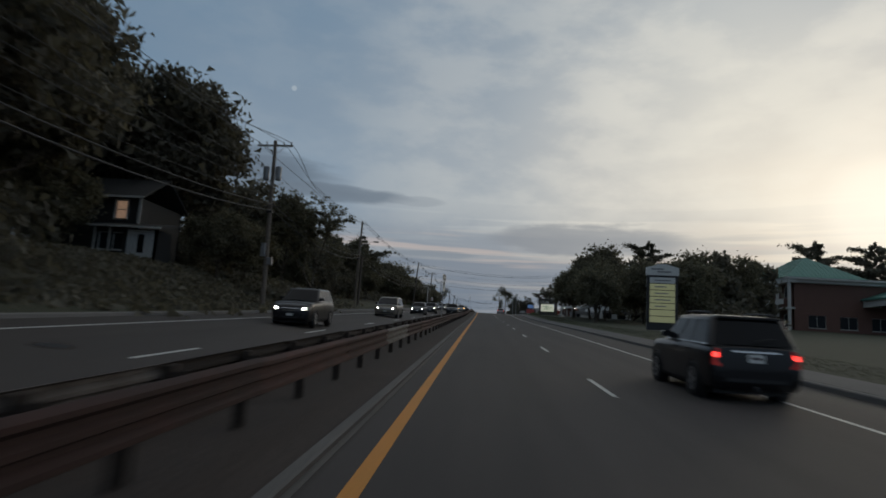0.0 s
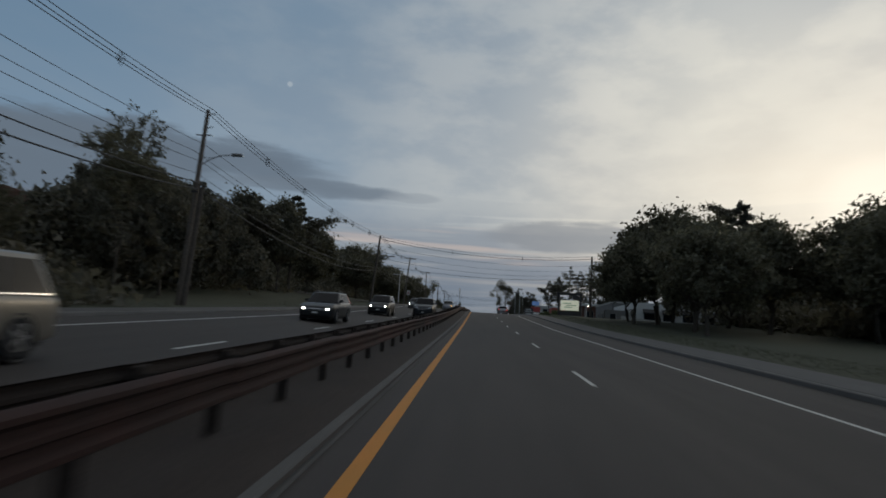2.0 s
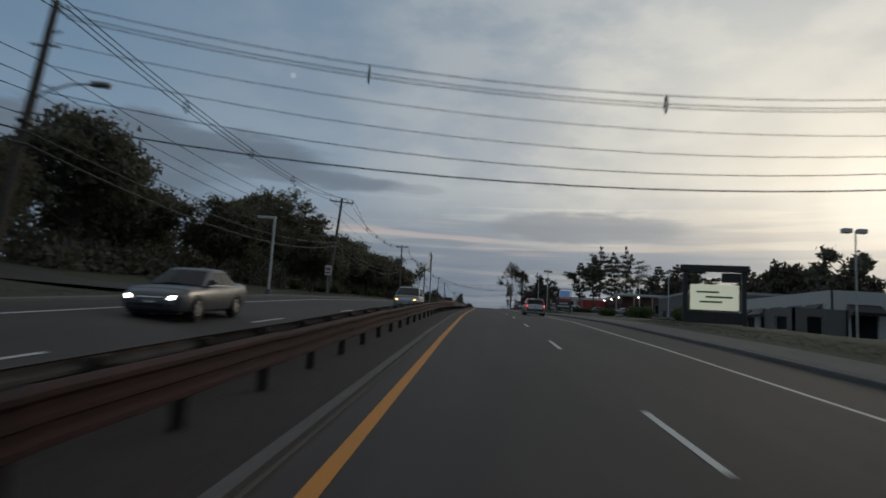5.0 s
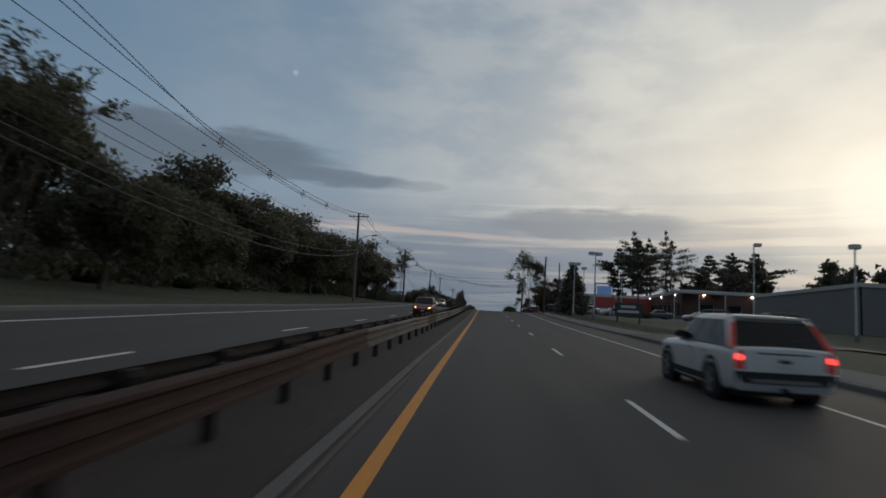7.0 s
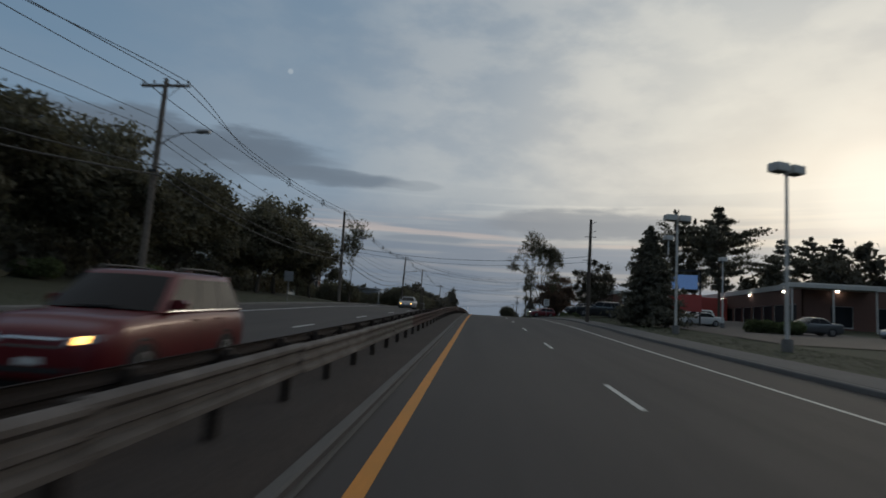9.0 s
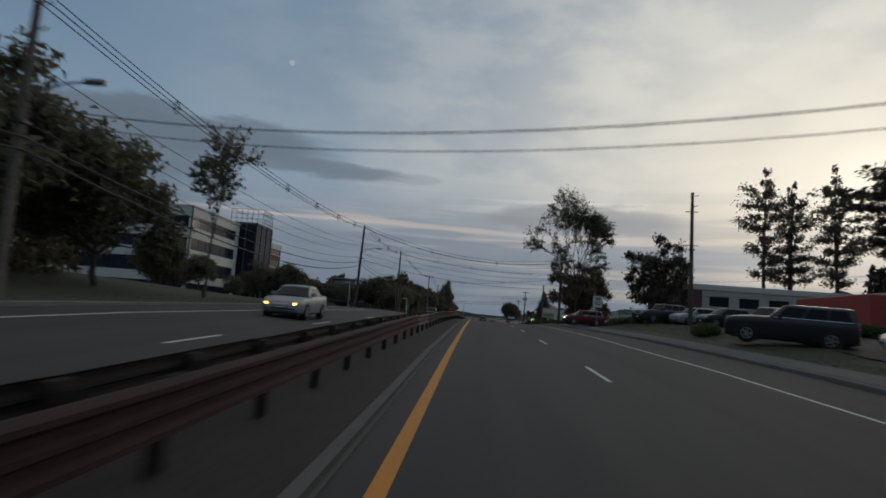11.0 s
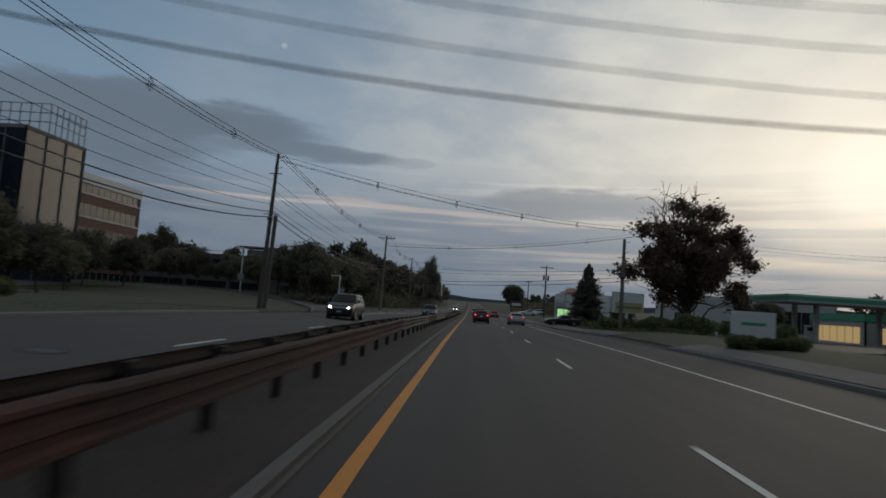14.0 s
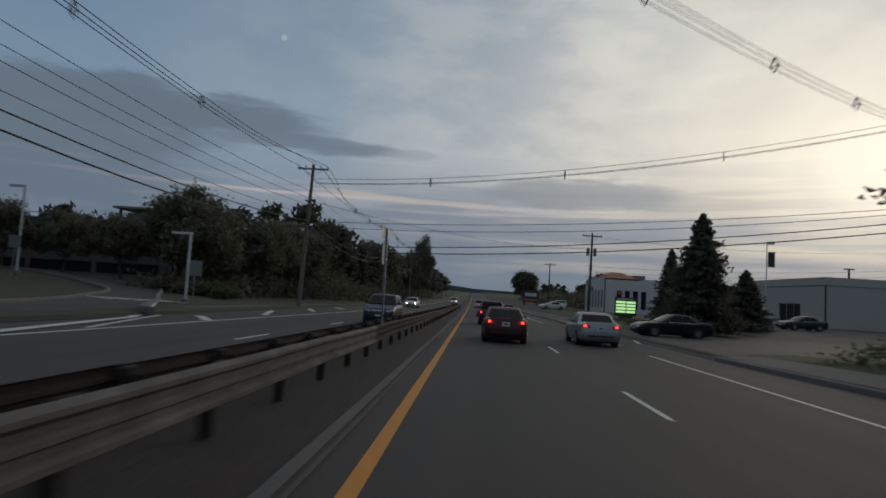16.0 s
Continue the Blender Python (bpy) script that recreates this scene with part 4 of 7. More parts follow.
def broadleaf(seed, h, spread, trunk_h, leaves, size, mat, name, label, lobes=16, squash=0.8, density=1.0, group="", dead=False, open_crown=False, twigs=2, ragged=0.0):
    rng = np.random.default_rng(seed)
    t = thing(name, label, "tree", pose(0, 0, -500), group)
    m = M()
    r0 = 0.018 * h + 0.05
    lean = rng.normal(size=2) * 0.03 * h
    top = Vector((lean[0], lean[1], trunk_h))
    limb(m, (0, 0, -0.3), top, r0, r0 * 0.75, rng, 4, 0.02)
    forks = []
    for k in range(3 if open_crown else 0):
        az = 2.1 * k + 0.4
        f = Vector((math.cos(az) * spread * 0.34, math.sin(az) * spread * 0.34, trunk_h + (h - trunk_h) * 0.55))
        forks.append(limb(m, top, f, r0 * 0.62, r0 * 0.3, rng, 5, 0.03))
    centres, cr = [], (h - trunk_h) / 2
    mid = trunk_h + cr * 0.95
    for k in range(lobes):
        az = 2 * math.pi * (k * 0.618 + rng.uniform(-0.1, 0.1))
        el = math.asin(min(1, max(-0.75, -0.65 + 1.65 * (k + 0.5) / lobes)))
        rad = rng.uniform(0.42, 1.12) if ragged else rng.uniform(0.58, 0.98)
        lob = Vector((math.cos(az) * math.cos(el) * spread * rad, math.sin(az) * math.cos(el) * spread * rad, mid + math.sin(el) * cr * rad)) + Vector((lean[0], lean[1], 0))
        root = top.lerp(Vector((lean[0], lean[1], mid)), rng.uniform(0, 0.9))
        if forks:
            root = min((q for f in forks for q in f[1:]), key=lambda q: (q - lob).length)
        pts = limb(m, root, lob, r0 * 0.42, 0.02, rng, 4, 0.07)
        lr = spread * rng.uniform(0.22, 0.40) * (ragged or 1.0)
        for _ in range(twigs):
            tip = lob + Vector(rng.normal(size=3)) * lr * 0.6
            limb(m, pts[2], tip, r0 * 0.16, 0.012, rng, 3, 0.08)
        n = int(leaves / lobes * rng.uniform(0.75, 1.25))
        d = rng.normal(size=(n, 3))
        d /= np.linalg.norm(d, axis=1, keepdims=True)
        rr = lr * np.abs(rng.normal(0.62, 0.34, (n, 1)))
        if open_crown:
            kids = rng.normal(size=(10, 3)) * lr * 0.62
            kids[:, 2] *= 0.45
            d, rr = kids[rng.integers(0, 10, n)] + rng.normal(size=(n, 3)) * np.array([0.26, 0.26, 0.10]) * lr, 1.0
        p = np.array(lob) + d * rr * np.array([1, 1, squash])
        centres.append(p)
    if not open_crown:
        n = int(leaves * 0.22)
        d = rng.normal(size=(n, 3))
        d /= np.linalg.norm(d, axis=1, keepdims=True)
        centres.append(np.array([lean[0], lean[1], mid]) + d * rng.uniform(0.2, 0.8, (n, 1)) * np.array([spread * 0.8, spread * 0.8, cr * 0.85]))
    if dead:
        for k in range(14):
            cx, cz = ((-0.62, -0.6), (-0.50, 1.6), (-0.1, 1.4))[min(2, k // 5)]
            root = Vector((lean[0] * 0.5 + cx * spread * 0.55, lean[1], mid + cr * 0.35))
            tip = Vector(((cx + rng.normal() * 0.12) * spread, rng.normal() * spread * 0.25, h + cz + rng.uniform(-0.8, 1.0)))
            pts = limb(m, root, tip, 0.075, 0.018, rng, 6, 0.06)
            for j in (3, 4, 4, 5, 5):
                d = Vector(pts[j]) - Vector(pts[j - 1])
                limb(m, pts[j], Vector(pts[j]) + d.normalized() * 0.7 + Vector(rng.normal(size=3)) * 0.5, 0.028, 0.01, rng, 3, 0.08)
    part("trunk", m, BARK, t, smooth=True)
    part("crown", leaf_mesh("crown", np.concatenate(centres), size, mat, rng), None, t)
    return t


def forked_tree(seed, h, spread, fork, stems, levels, leaves, size, mat, name, label, group="", droop=None, lift=0.35, trunk=0.02):
    """An open tree grown by forking: stems, boughs, twigs, and small flat sprays of leaves along the twigs."""
    rng = np.random.default_rng(seed)
    t = thing(name, label, "tree", pose(0, 0, -500), group)
    m, twigs = M(), []

    def grow(p, d, ln, r, k):
        d = Vector(d).normalized()
        pts = limb(m, p, p + d * ln, r, r * 0.66, rng, 3, 0.03)
        q = Vector(pts[-1])
        if k <= 4:
            twigs.extend([(Vector(pts[0]), q)] * (3, 3, 3, 2, 1)[k])
        if k == 0:
            return
        side = d.cross(Vector((0, 0, 1)) if abs(d.z) < 0.95 else Vector((1, 0, 0))).normalized()
        other = d.cross(side)
        a0 = rng.uniform(0, 6.28)
        n = 2 if k > 2 else 3
        for i in range(n):
            a = a0 + 6.28 * i / n + rng.uniform(-0.4, 0.4)
            w = rng.uniform(0.35, 0.62) if k > 2 else rng.uniform(0.5, 0.95)
            nd = d + (side * math.cos(a) + other * math.sin(a)) * w + Vector((0, 0, lift * (0.4 if k > 2 else 0.05)))
            if k <= 2:
                nd.z *= 0.65
            grow(q, nd, ln * (rng.uniform(0.62, 0.88) if k > 3 else rng.uniform(0.74, 1.0)), r * 0.6, k - 1)

    r0 = trunk * h
    base = Vector((0, 0, fork * h))
    limb(m, (0, 0, -0.3), base, r0 * 1.25, r0, rng, 3, 0.015)
    for i, (dx, dy, dz) in enumerate(stems):
        grow(base - Vector((0, 0, 0.2 * i)), (dx, dy, dz), (h - fork * h) * 0.36, r0 * 0.8, levels)
    for aim, part_up in droop or ():
        off = max(0.0, part_up - fork) * h * 0.36
        grow(Vector((aim[0] * off, aim[1] * off, h * part_up)), (*aim, 0.12), spread * 0.36, r0 * 0.4, levels - 2)
    ends = np.array([(*p, *q) for p, q in twigs])
    pick = rng.integers(0, len(ends), leaves)
    u = rng.uniform(0.0, 1.1, (leaves, 1))
    c = ends[pick, :3] * (1 - u) + ends[pick, 3:] * u
    c += rng.normal(size=c.shape) * np.array([0.34, 0.34, 0.12]) * h / 18
    kx = spread / np.percentile(np.hypot(c[:, 0], c[:, 1]), 97)
    kz = h / c[:, 2].max()
    m.v = [(x * kx if z > 0.5 * fork * h else x, y * kx if z > 0.5 * fork * h else y, z * kz if z > 0 else z) for x, y, z in m.v]
    part("trunk", m, BARK, t, smooth=True)
    part("crown", leaf_mesh("crown", c * np.array([kx, kx, kz]), size, mat, rng, 0.5), None, t)
    return t


def pine(seed, h, spread, bare, leaves, size, name, label, tiers=13, cone=False, mat=NEEDLE):
    rng = np.random.default_rng(seed)
    t = thing(name, label, "tree", pose(0, 0, -500), "evergreen trees")
    m = M()
    r0 = 0.014 * h + 0.06
    limb(m, (0, 0, -0.3), (rng.normal() * 0.2, rng.normal() * 0.2, h * 0.97), r0, 0.03, rng, 6, 0.006)
    centres = []
    per = leaves / (tiers * 5)
    for k in range(tiers):
        f = k / (tiers - 1)
        z = h * (bare + (0.97 - bare) * f)
        if cone:
            reach = spread * (1 - f) ** 0.8 + 0.25
        else:
            reach = spread * (0.35 + 0.65 * math.sin(math.pi * min(1, (1 - f) * 0.75 + 0.12))) * rng.uniform(0.4, 1.3) * min(1.0, 0.2 + 3.2 * (1 - f))
        nb = 7 if cone else 5
        for b in range(nb):
            az = 2 * math.pi * (b / nb + rng.uniform(-0.08, 0.08)) + k * 0.7
            ln = reach * (rng.uniform(0.65, 1.1) if cone else rng.choice((0.3, 0.7, 1.0, 1.25)))
            rise = (-0.10 if cone else 0.18) * ln
            tip = Vector((math.cos(az) * ln, math.sin(az) * ln, z + rise))
            limb(m, (0, 0, z), tip, r0 * 0.22 * (1 - 0.6 * f), 0.012, rng, 3, 0.03)
            n = int(per * ln / max(spread, 0.1) * 1.6) + 4
            u = rng.uniform(0.15 if cone else 0.38, 1.05, (n, 1))
            line = np.array([0, 0, z]) + (np.array(tip) - np.array([0, 0, z])) * u
            width = (0.34 if cone else 0.24) * ln * u
            centres.append(line + rng.normal(size=(n, 3)) * np.concatenate([width, width, np.full_like(u, 0.045 * h / tiers * (9 if cone else 5))], 1) * 0.55)
    part("trunk", m, BARK, t, smooth=True)
    part("crown", leaf_mesh("crown", np.concatenate(centres), size, mat, rng, 0.4), None, t)
    return t


def shrub(seed, h, spread, leaves, size, mat, label):
    rng = np.random.default_rng(seed)
    t = thing("shrub", label, "shrub", pose(0, 0, -500), "roadside shrubs")
    m = M()
    centres = []
    for k in range(9):
        az = 2 * math.pi * k / 9 + rng.uniform(-0.3, 0.3)
        c = Vector((math.cos(az) * spread * 0.55, math.sin(az) * spread * 0.55, h * rng.uniform(0.35, 0.62)))
        limb(m, (0, 0, -0.1), c, 0.035, 0.012, rng, 3, 0.08)
        n = leaves // 9
        d = rng.normal(size=(n, 3))
        d /= np.linalg.norm(d, axis=1, keepdims=True)
        q = np.array(c) + d * rng.uniform(0.3, 1, (n, 1)) ** 0.5 * np.array([spread * 0.5, spread * 0.5, h * 0.42])
        q[:, 2] = np.maximum(q[:, 2], 0.04)
        centres.append(q)
    part("stem", m, BARK, t, smooth=True)
    part("foliage", leaf_mesh("foliage", np.concatenate(centres), size, mat, rng), None, t)
    return t


MAPLE = [broadleaf(21 + k, 12.0, 5.2, 2.2, 11500, 0.225, LEAF, "maple_tree", "full-crowned green maple tree on the verge", 24, 0.8, group="broadleaf trees") for k in range(3)]
OAK = [broadleaf(41 + k, 16.0, 6.0, 2.4, 11000, 0.29, LEAF_DARK, "oak_tree", "tall dark leafy tree at the wood's edge", 26, 0.85, group="broadleaf trees") for k in range(3)]
FAR = [broadleaf(61 + k, 12.0, 5.0, 0.8, 2300, 0.48, LEAF_DARK, "woodland_tree", "dark leafy tree in the roadside woods", 11, 0.85, group="woodland trees", twigs=0) for k in range(3)]
THIN = [forked_tree(71 + k, 13.0, 3.1, 0.22, ((0.1, 0.0, 1.0), (-0.35, 0.3, 1.0)), 5, 5200, 0.12, LEAF, "birch_tree", "thin-crowned young tree with open branches", "broadleaf trees", lift=0.7, trunk=0.012) for k in range(2)]
LOCUST = forked_tree(83, 19.2, 7.1, 0.22, ((-0.58, 0.1, 1.0), (0.12, -0.15, 1.0), (0.60, 0.3, 1.0), (-0.1, -0.5, 0.9)), 6, 36000, 0.105, LEAF, "locust_tree", "tall honey locust with a forked trunk and feathery open crown", droop=(((-1.0, 0.1), 0.30), ((0.7, 0.3), 0.48), ((-0.8, 0.5), 0.45), ((0.5, -0.9), 0.52), ((-0.6, -0.7), 0.52)), trunk=0.0145)
COPPER = broadleaf(91, 12.4, 5.6, 1.4, 20000, 0.2, COPPER_LEAF, "copper_beech_tree", "broad copper-leaved tree with bare dead twigs on top", 60, 0.8, dead=True, ragged=0.62)
TALL_PINE = [pine(111 + k, 16.0, 3.1, 0.36, 5200, 0.14, "white_pine_tree", "tall white pine with a bare trunk and high layered crown", 10) for k in range(3)]
COPSE = broadleaf(95, 11.6, 4.3, 1.2, 10500, 0.19, LEAF_DARK, "crab_apple_tree", "bushy round-headed small tree", 44, 0.8, ragged=0.7)
PINES = [pine(101 + k, 17.0, 4.6, 0.28 if k < 2 else 0.5, 8500, 0.28, "white_pine_tree", "tall white pine with layered open branches", 13) for k in range(3)]
CONES = [pine(121 + k, 10.0, 3.4, 0.08, 17000, 0.2, "spruce_tree", "dense dark conical evergreen", 22, True) for k in range(2)]
SHRUBS = [shrub(131 + k, 1.9, 2.0, 3600, 0.14, SHRUB_LEAF, "dense dark green shrub beside the road") for k in range(2)]


SHIFT_Y, SHIFT_X = [0, 60, 100, 140, 190, 290, 345, 390, 430, 470], [0.8, 0.95, 1.4, 2.0, 2.2, 2.2, 1.5, 1.35, 1.8, 2.2]


def across(x, y):
    """The place across the road of a thing off the carriageway."""
    return x + float(np.interp(y, SHIFT_Y, SHIFT_X))


def plant(proto, x, y, h_scale=1.0, w_scale=None, turn=None, label=""):
    w = w_scale or h_scale
    x = across(x, y)
    k = random.uniform(0, 360) if turn is None else turn
    ob = copy_thing(proto, Matrix.Translation((x, y, lawn(x, y) - 0.05)) @ Matrix.Rotation(radians(k), 4, "Z") @ Matrix.Diagonal((w, w, h_scale, 1)))
    if label:
        ob["label"] = label
    return ob


def undergrowth(name, label, lines, size, mat, seed):
    """A thick low belt of brush: lines of (x, y, height, width, length along y, count)."""
    rng = np.random.default_rng(seed)
    cs = []
    for x, y0, y1, h, w, n in lines:
        ys = rng.uniform(y0, y1, n)
        xs = np.array([across(x, y) for y in ys]) + rng.normal(0, w * 0.4, n)
        top = h * (0.75 + 0.45 * np.sin(ys * 0.21 + x) * np.sin(ys * 0.067 + 1.0) + 0.15 * rng.normal(size=n))
        zs = np.array([land(a, b) for a, b in zip(xs, ys)]) + np.maximum(0.05, top * rng.uniform(0.02, 1.0, n) ** 0.7)
        cs.append(np.stack([xs, ys, zs], 1))
    ob = new(name, leaf_mesh(name, np.concatenate(cs), size, mat, rng))
    return tagged(ob, label, "brush", kind="stuff")


undergrowth("undergrowth", "dense dark brush under the roadside trees", [(-27.5, -20, 35, 3.2, 3.5, 6500), (-27.5, 54, 85, 3.2, 3.5, 4000), (-18.6, -20, 24, 0.8, 3.0, 4000), (-18.6, 50, 76, 0.8, 3.0, 2600), (-22.5, -20, 27, 1.5, 3.0, 4200), (-22.5, 52, 82, 1.5, 3.0, 2900), (-18.0, 22, 52, 0.3, 4.5, 5200), (-22.5, 24, 54, 0.32, 4.5, 5200), (-27, 34, 46, 0.3, 4.0, 1500), (-38, -20, 112, 6.5, 5, 12000), (-33, 88, 146, 3.0, 4, 9000), (-40, 140, 303, 5.0, 6, 17000), (-31, 158, 303, 2.2, 3, 13000), (-52, 100, 303, 8.0, 6, 10000)], 0.31, LEAF_DARK, 71)
undergrowth("undergrowth", "dark brush behind the verge trees", [(36, 92, 150, 3.5, 5, 5000), (70, 160, 230, 7.0, 8, 6000), (70, 225, 345, 6.0, 8, 8000), (30, 540, 760, 4.5, 6, 8000), (95, 340, 520, 6.0, 6, 6000)], 0.5, LEAF_DARK, 72)
undergrowth("weeds", "tall dark roadside weeds beside the driveway mouth", [(11.8, 385.5, 402, 0.7, 2.2, 2600), (15.5, 386, 402, 0.45, 3.0, 2600), (13.5, 431, 446, 0.45, 2.0, 1500)], 0.10, SHRUB_LEAF, 74)
undergrowth("undergrowth", "dense dark brush under the trees past the side road", [(-27, 432, 470, 3.0, 5, 9000), (-22, 462, 640, 3.5, 4, 12000), (-34, 470, 700, 7.0, 6, 12000)], 0.24, LEAF_DARK, 73)

# ---------------------------------------------------------------- vehicles
KINDS = {
    # length, width, height, belt, hood, deck, wheel radius, axle front, axle rear, glass foot rear/front, roof rear/front
    "sedan": dict(L=4.75, W=1.80, H=1.45, belt=0.96, hood=0.88, deck=1.03, R=0.32, ax=1.38, glass=(-1.62, 1.02), roof=(-0.98, 0.20), nose=0.62),
    "suv": dict(L=4.60, W=1.84, H=1.70, belt=1.12, hood=1.05, deck=1.12, R=0.36, ax=1.36, glass=(-2.18, 0.98), roof=(-1.86, 0.28), nose=0.72),
    "wagon": dict(L=4.82, W=1.86, H=1.58, belt=1.02, hood=0.96, deck=1.04, R=0.35, ax=1.40, glass=(-2.26, 0.92), roof=(-1.78, 0.18), nose=0.66),
    "minivan": dict(L=5.10, W=1.98, H=1.76, belt=1.06, hood=1.04, deck=1.08, R=0.35, ax=1.52, glass=(-2.44, 1.62), roof=(-2.16, 0.45), nose=0.76),
    "pickup": dict(L=5.60, W=2.02, H=1.88, belt=1.28, hood=1.22, deck=1.30, R=0.40, ax=1.75, glass=(-2.70, 0.85), roof=(-2.50, 0.25), nose=0.95),
}


def catmull(rows, k):
    out = []
    n = len(rows)
    for i in range(n - 1):
        p0, p1, p2, p3 = (np.array(rows[max(0, min(n - 1, j))], float) for j in (i - 1, i, i + 1, i + 2))
        for s in range(k):
            t = s / k
            out.append(0.5 * (2 * p1 + (p2 - p0) * t + (2 * p0 - 5 * p1 + 4 * p2 - p3) * t * t + (3 * p1 - p0 - 3 * p2 + p3) * t ** 3))
    out.append(np.array(rows[-1], float))
    return out


def rounded_ring(y0, y1, w, z, r):
    pts = []
    for cx, cy, a0 in ((w - r, y1 - r, 0), (-w + r, y1 - r, 90), (-w + r, y0 + r, 180), (w - r, y0 + r, 270)):
        for a in (0, 30, 60, 90):
            t = radians(a0 + a)
            pts.append((cx + r * math.cos(t), cy + r * math.sin(t), z))
    return pts


def slab(a, b, c, d, out, thick=0.012):
    """A thin pane on four corners, raised along out."""
    o = Vector(out).normalized() * thick
    q = [Vector(p) for p in (a, b, c, d)]
    return M().add([p - o * 0.6 for p in q] + [p + o * 0.4 for p in q], [(3, 2, 1, 0), (4, 5, 6, 7)] + [(i, (i + 1) % 4, 4 + (i + 1) % 4, 4 + i) for i in range(4)])


WHEELS = {}


def wheel_meshes(R):
    if R not in WHEELS:
        ring = lambda x, r, n=22: [(x, math.cos(2 * math.pi * k / n) * r, math.sin(2 * math.pi * k / n) * r) for k in range(n)]
        tyre = M().loft([ring(-0.11, R * 0.62), ring(-0.11, R * 0.9), ring(-0.08, R), ring(0.08, R), ring(0.11, R * 0.9), ring(0.11, R * 0.62)]).mesh("tyre", TYRE, True)
        rim = M().loft([ring(0.06, R * 0.66), ring(0.115, R * 0.66), ring(0.115, R * 0.58), ring(0.085, R * 0.56)])
        for k in range(5):
            a = 2 * math.pi * k / 5
            u, v = Vector((0, math.cos(a), math.sin(a))), Vector((0, -math.sin(a), math.cos(a)))
            pts = [u * R * 0.08 + v * 0.035, u * R * 0.6 + v * 0.028, u * R * 0.6 - v * 0.028, u * R * 0.08 - v * 0.035]
            rim.add([p + Vector((0.08, 0, 0)) for p in pts] + [p + Vector((0.118, 0, 0)) for p in pts], [(3, 2, 1, 0), (4, 5, 6, 7), (0, 1, 5, 4), (1, 2, 6, 5), (2, 3, 7, 6), (3, 0, 4, 7)])
        WHEELS[R] = tyre, rim.mesh("rim", RIM, True)
    return WHEELS[R]


def skin(rows_of_points, out, thick):
    """A curved panel with some thickness: rows of surface points, and the way out of the surface."""
    o = Vector(out).normalized()
    n, k = len(rows_of_points), len(rows_of_points[0])
    front = [Vector(p) + o * 0.6 * thick for r in rows_of_points for p in r]
    back = [Vector(p) - o * thick for r in rows_of_points for p in r]
    fs = [(i * k + j, i * k + j + 1, (i + 1) * k + j + 1, (i + 1) * k + j) for i in range(n - 1) for j in range(k - 1)]
    edge = [j for j in range(k)] + [i * k + k - 1 for i in range(1, n)] + [(n - 1) * k + j for j in range(k - 2, -1, -1)] + [i * k for i in range(n - 2, 0, -1)]
    skirt = [(a, a + n * k, b + n * k, b) for a, b in zip(edge, edge[1:] + edge[:1])]
    return M().add(front + back, fs + skirt)


SECTION_V = (0.0, 0.06, 0.14, 0.34, 0.58, 0.70, 0.80, 0.91, 0.975, 1.0)
SECTION_X = (0.84, 0.945, 0.972, 0.992, 1.0, 0.992, 0.985, 0.962, 0.90, 0.70)


class Shell:
    """The painted lower body: where its skin lies at any place."""

    def __init__(self, rows, w):
        self.rows, self.w = catmull(rows, 5), w
        self.ys = [r[0] for r in self.rows]

    def at(self, y):
        return [float(np.interp(y, self.ys, [r[i] for r in self.rows])) for i in (1, 2, 3)]

    def rings(self):
        out = []
        for y, zt, ws, zb in self.rows:
            half = [(self.w * ws * a, zb + v * (zt - zb)) for v, a in zip(SECTION_V, SECTION_X)]
            crown = [(half[-1][0] * f, zt + 0.018 * (1 - f * f)) for f in (0.6, 0.2)]
            side = half + crown
            out.append([(x, y, z) for x, z in side] + [(-x, y, z) for x, z in reversed(side)])
        return out

    def side(self, y, z):
        zt, ws, zb = self.at(y)
        return self.w * ws * float(np.interp((z - zb) / (zt - zb), SECTION_V, SECTION_X))

    def end(self, x, z, front):
        a, b = (self.ys[-1], 0.0) if front else (self.ys[0], 0.0)
        for i in range(140):
            y = a + (b - a) * i / 160
            zt, ws, zb = self.at(y)
            if zb <= z <= zt and self.side(y, z) >= abs(x):
                return y
        return b

    def face(self, corners, front, n=6, k=3, thick=0.02):
        """A panel on the nose or tail through four corners (x, z)."""
        (ax, az), (bx, bz), (cx, cz), (dx, dz) = corners
        pts = []
        for j in range(k + 1):
            v = j / k
            row = []
            for i in range(n + 1):
                u = i / n
                x = (ax * (1 - u) + bx * u) * (1 - v) + (dx * (1 - u) + cx * u) * v
                z = (az * (1 - u) + bz * u) * (1 - v) + (dz * (1 - u) + cz * u) * v
                row.append((x, self.end(x, z, front), z))
            pts.append(row)
        return skin(pts, (0, 1 if front else -1, 0.1), thick)

    def flank(self, s, y0, y1, z0, z1, n=6, k=3, thick=0.014):
        pts = [[(s * self.side(y0 + (y1 - y0) * i / n, z0 + (z1 - z0) * j / k), y0 + (y1 - y0) * i / n, z0 + (z1 - z0) * j / k) for i in range(n + 1)] for j in range(k + 1)]
        return skin(pts, (s, 0, 0), thick)


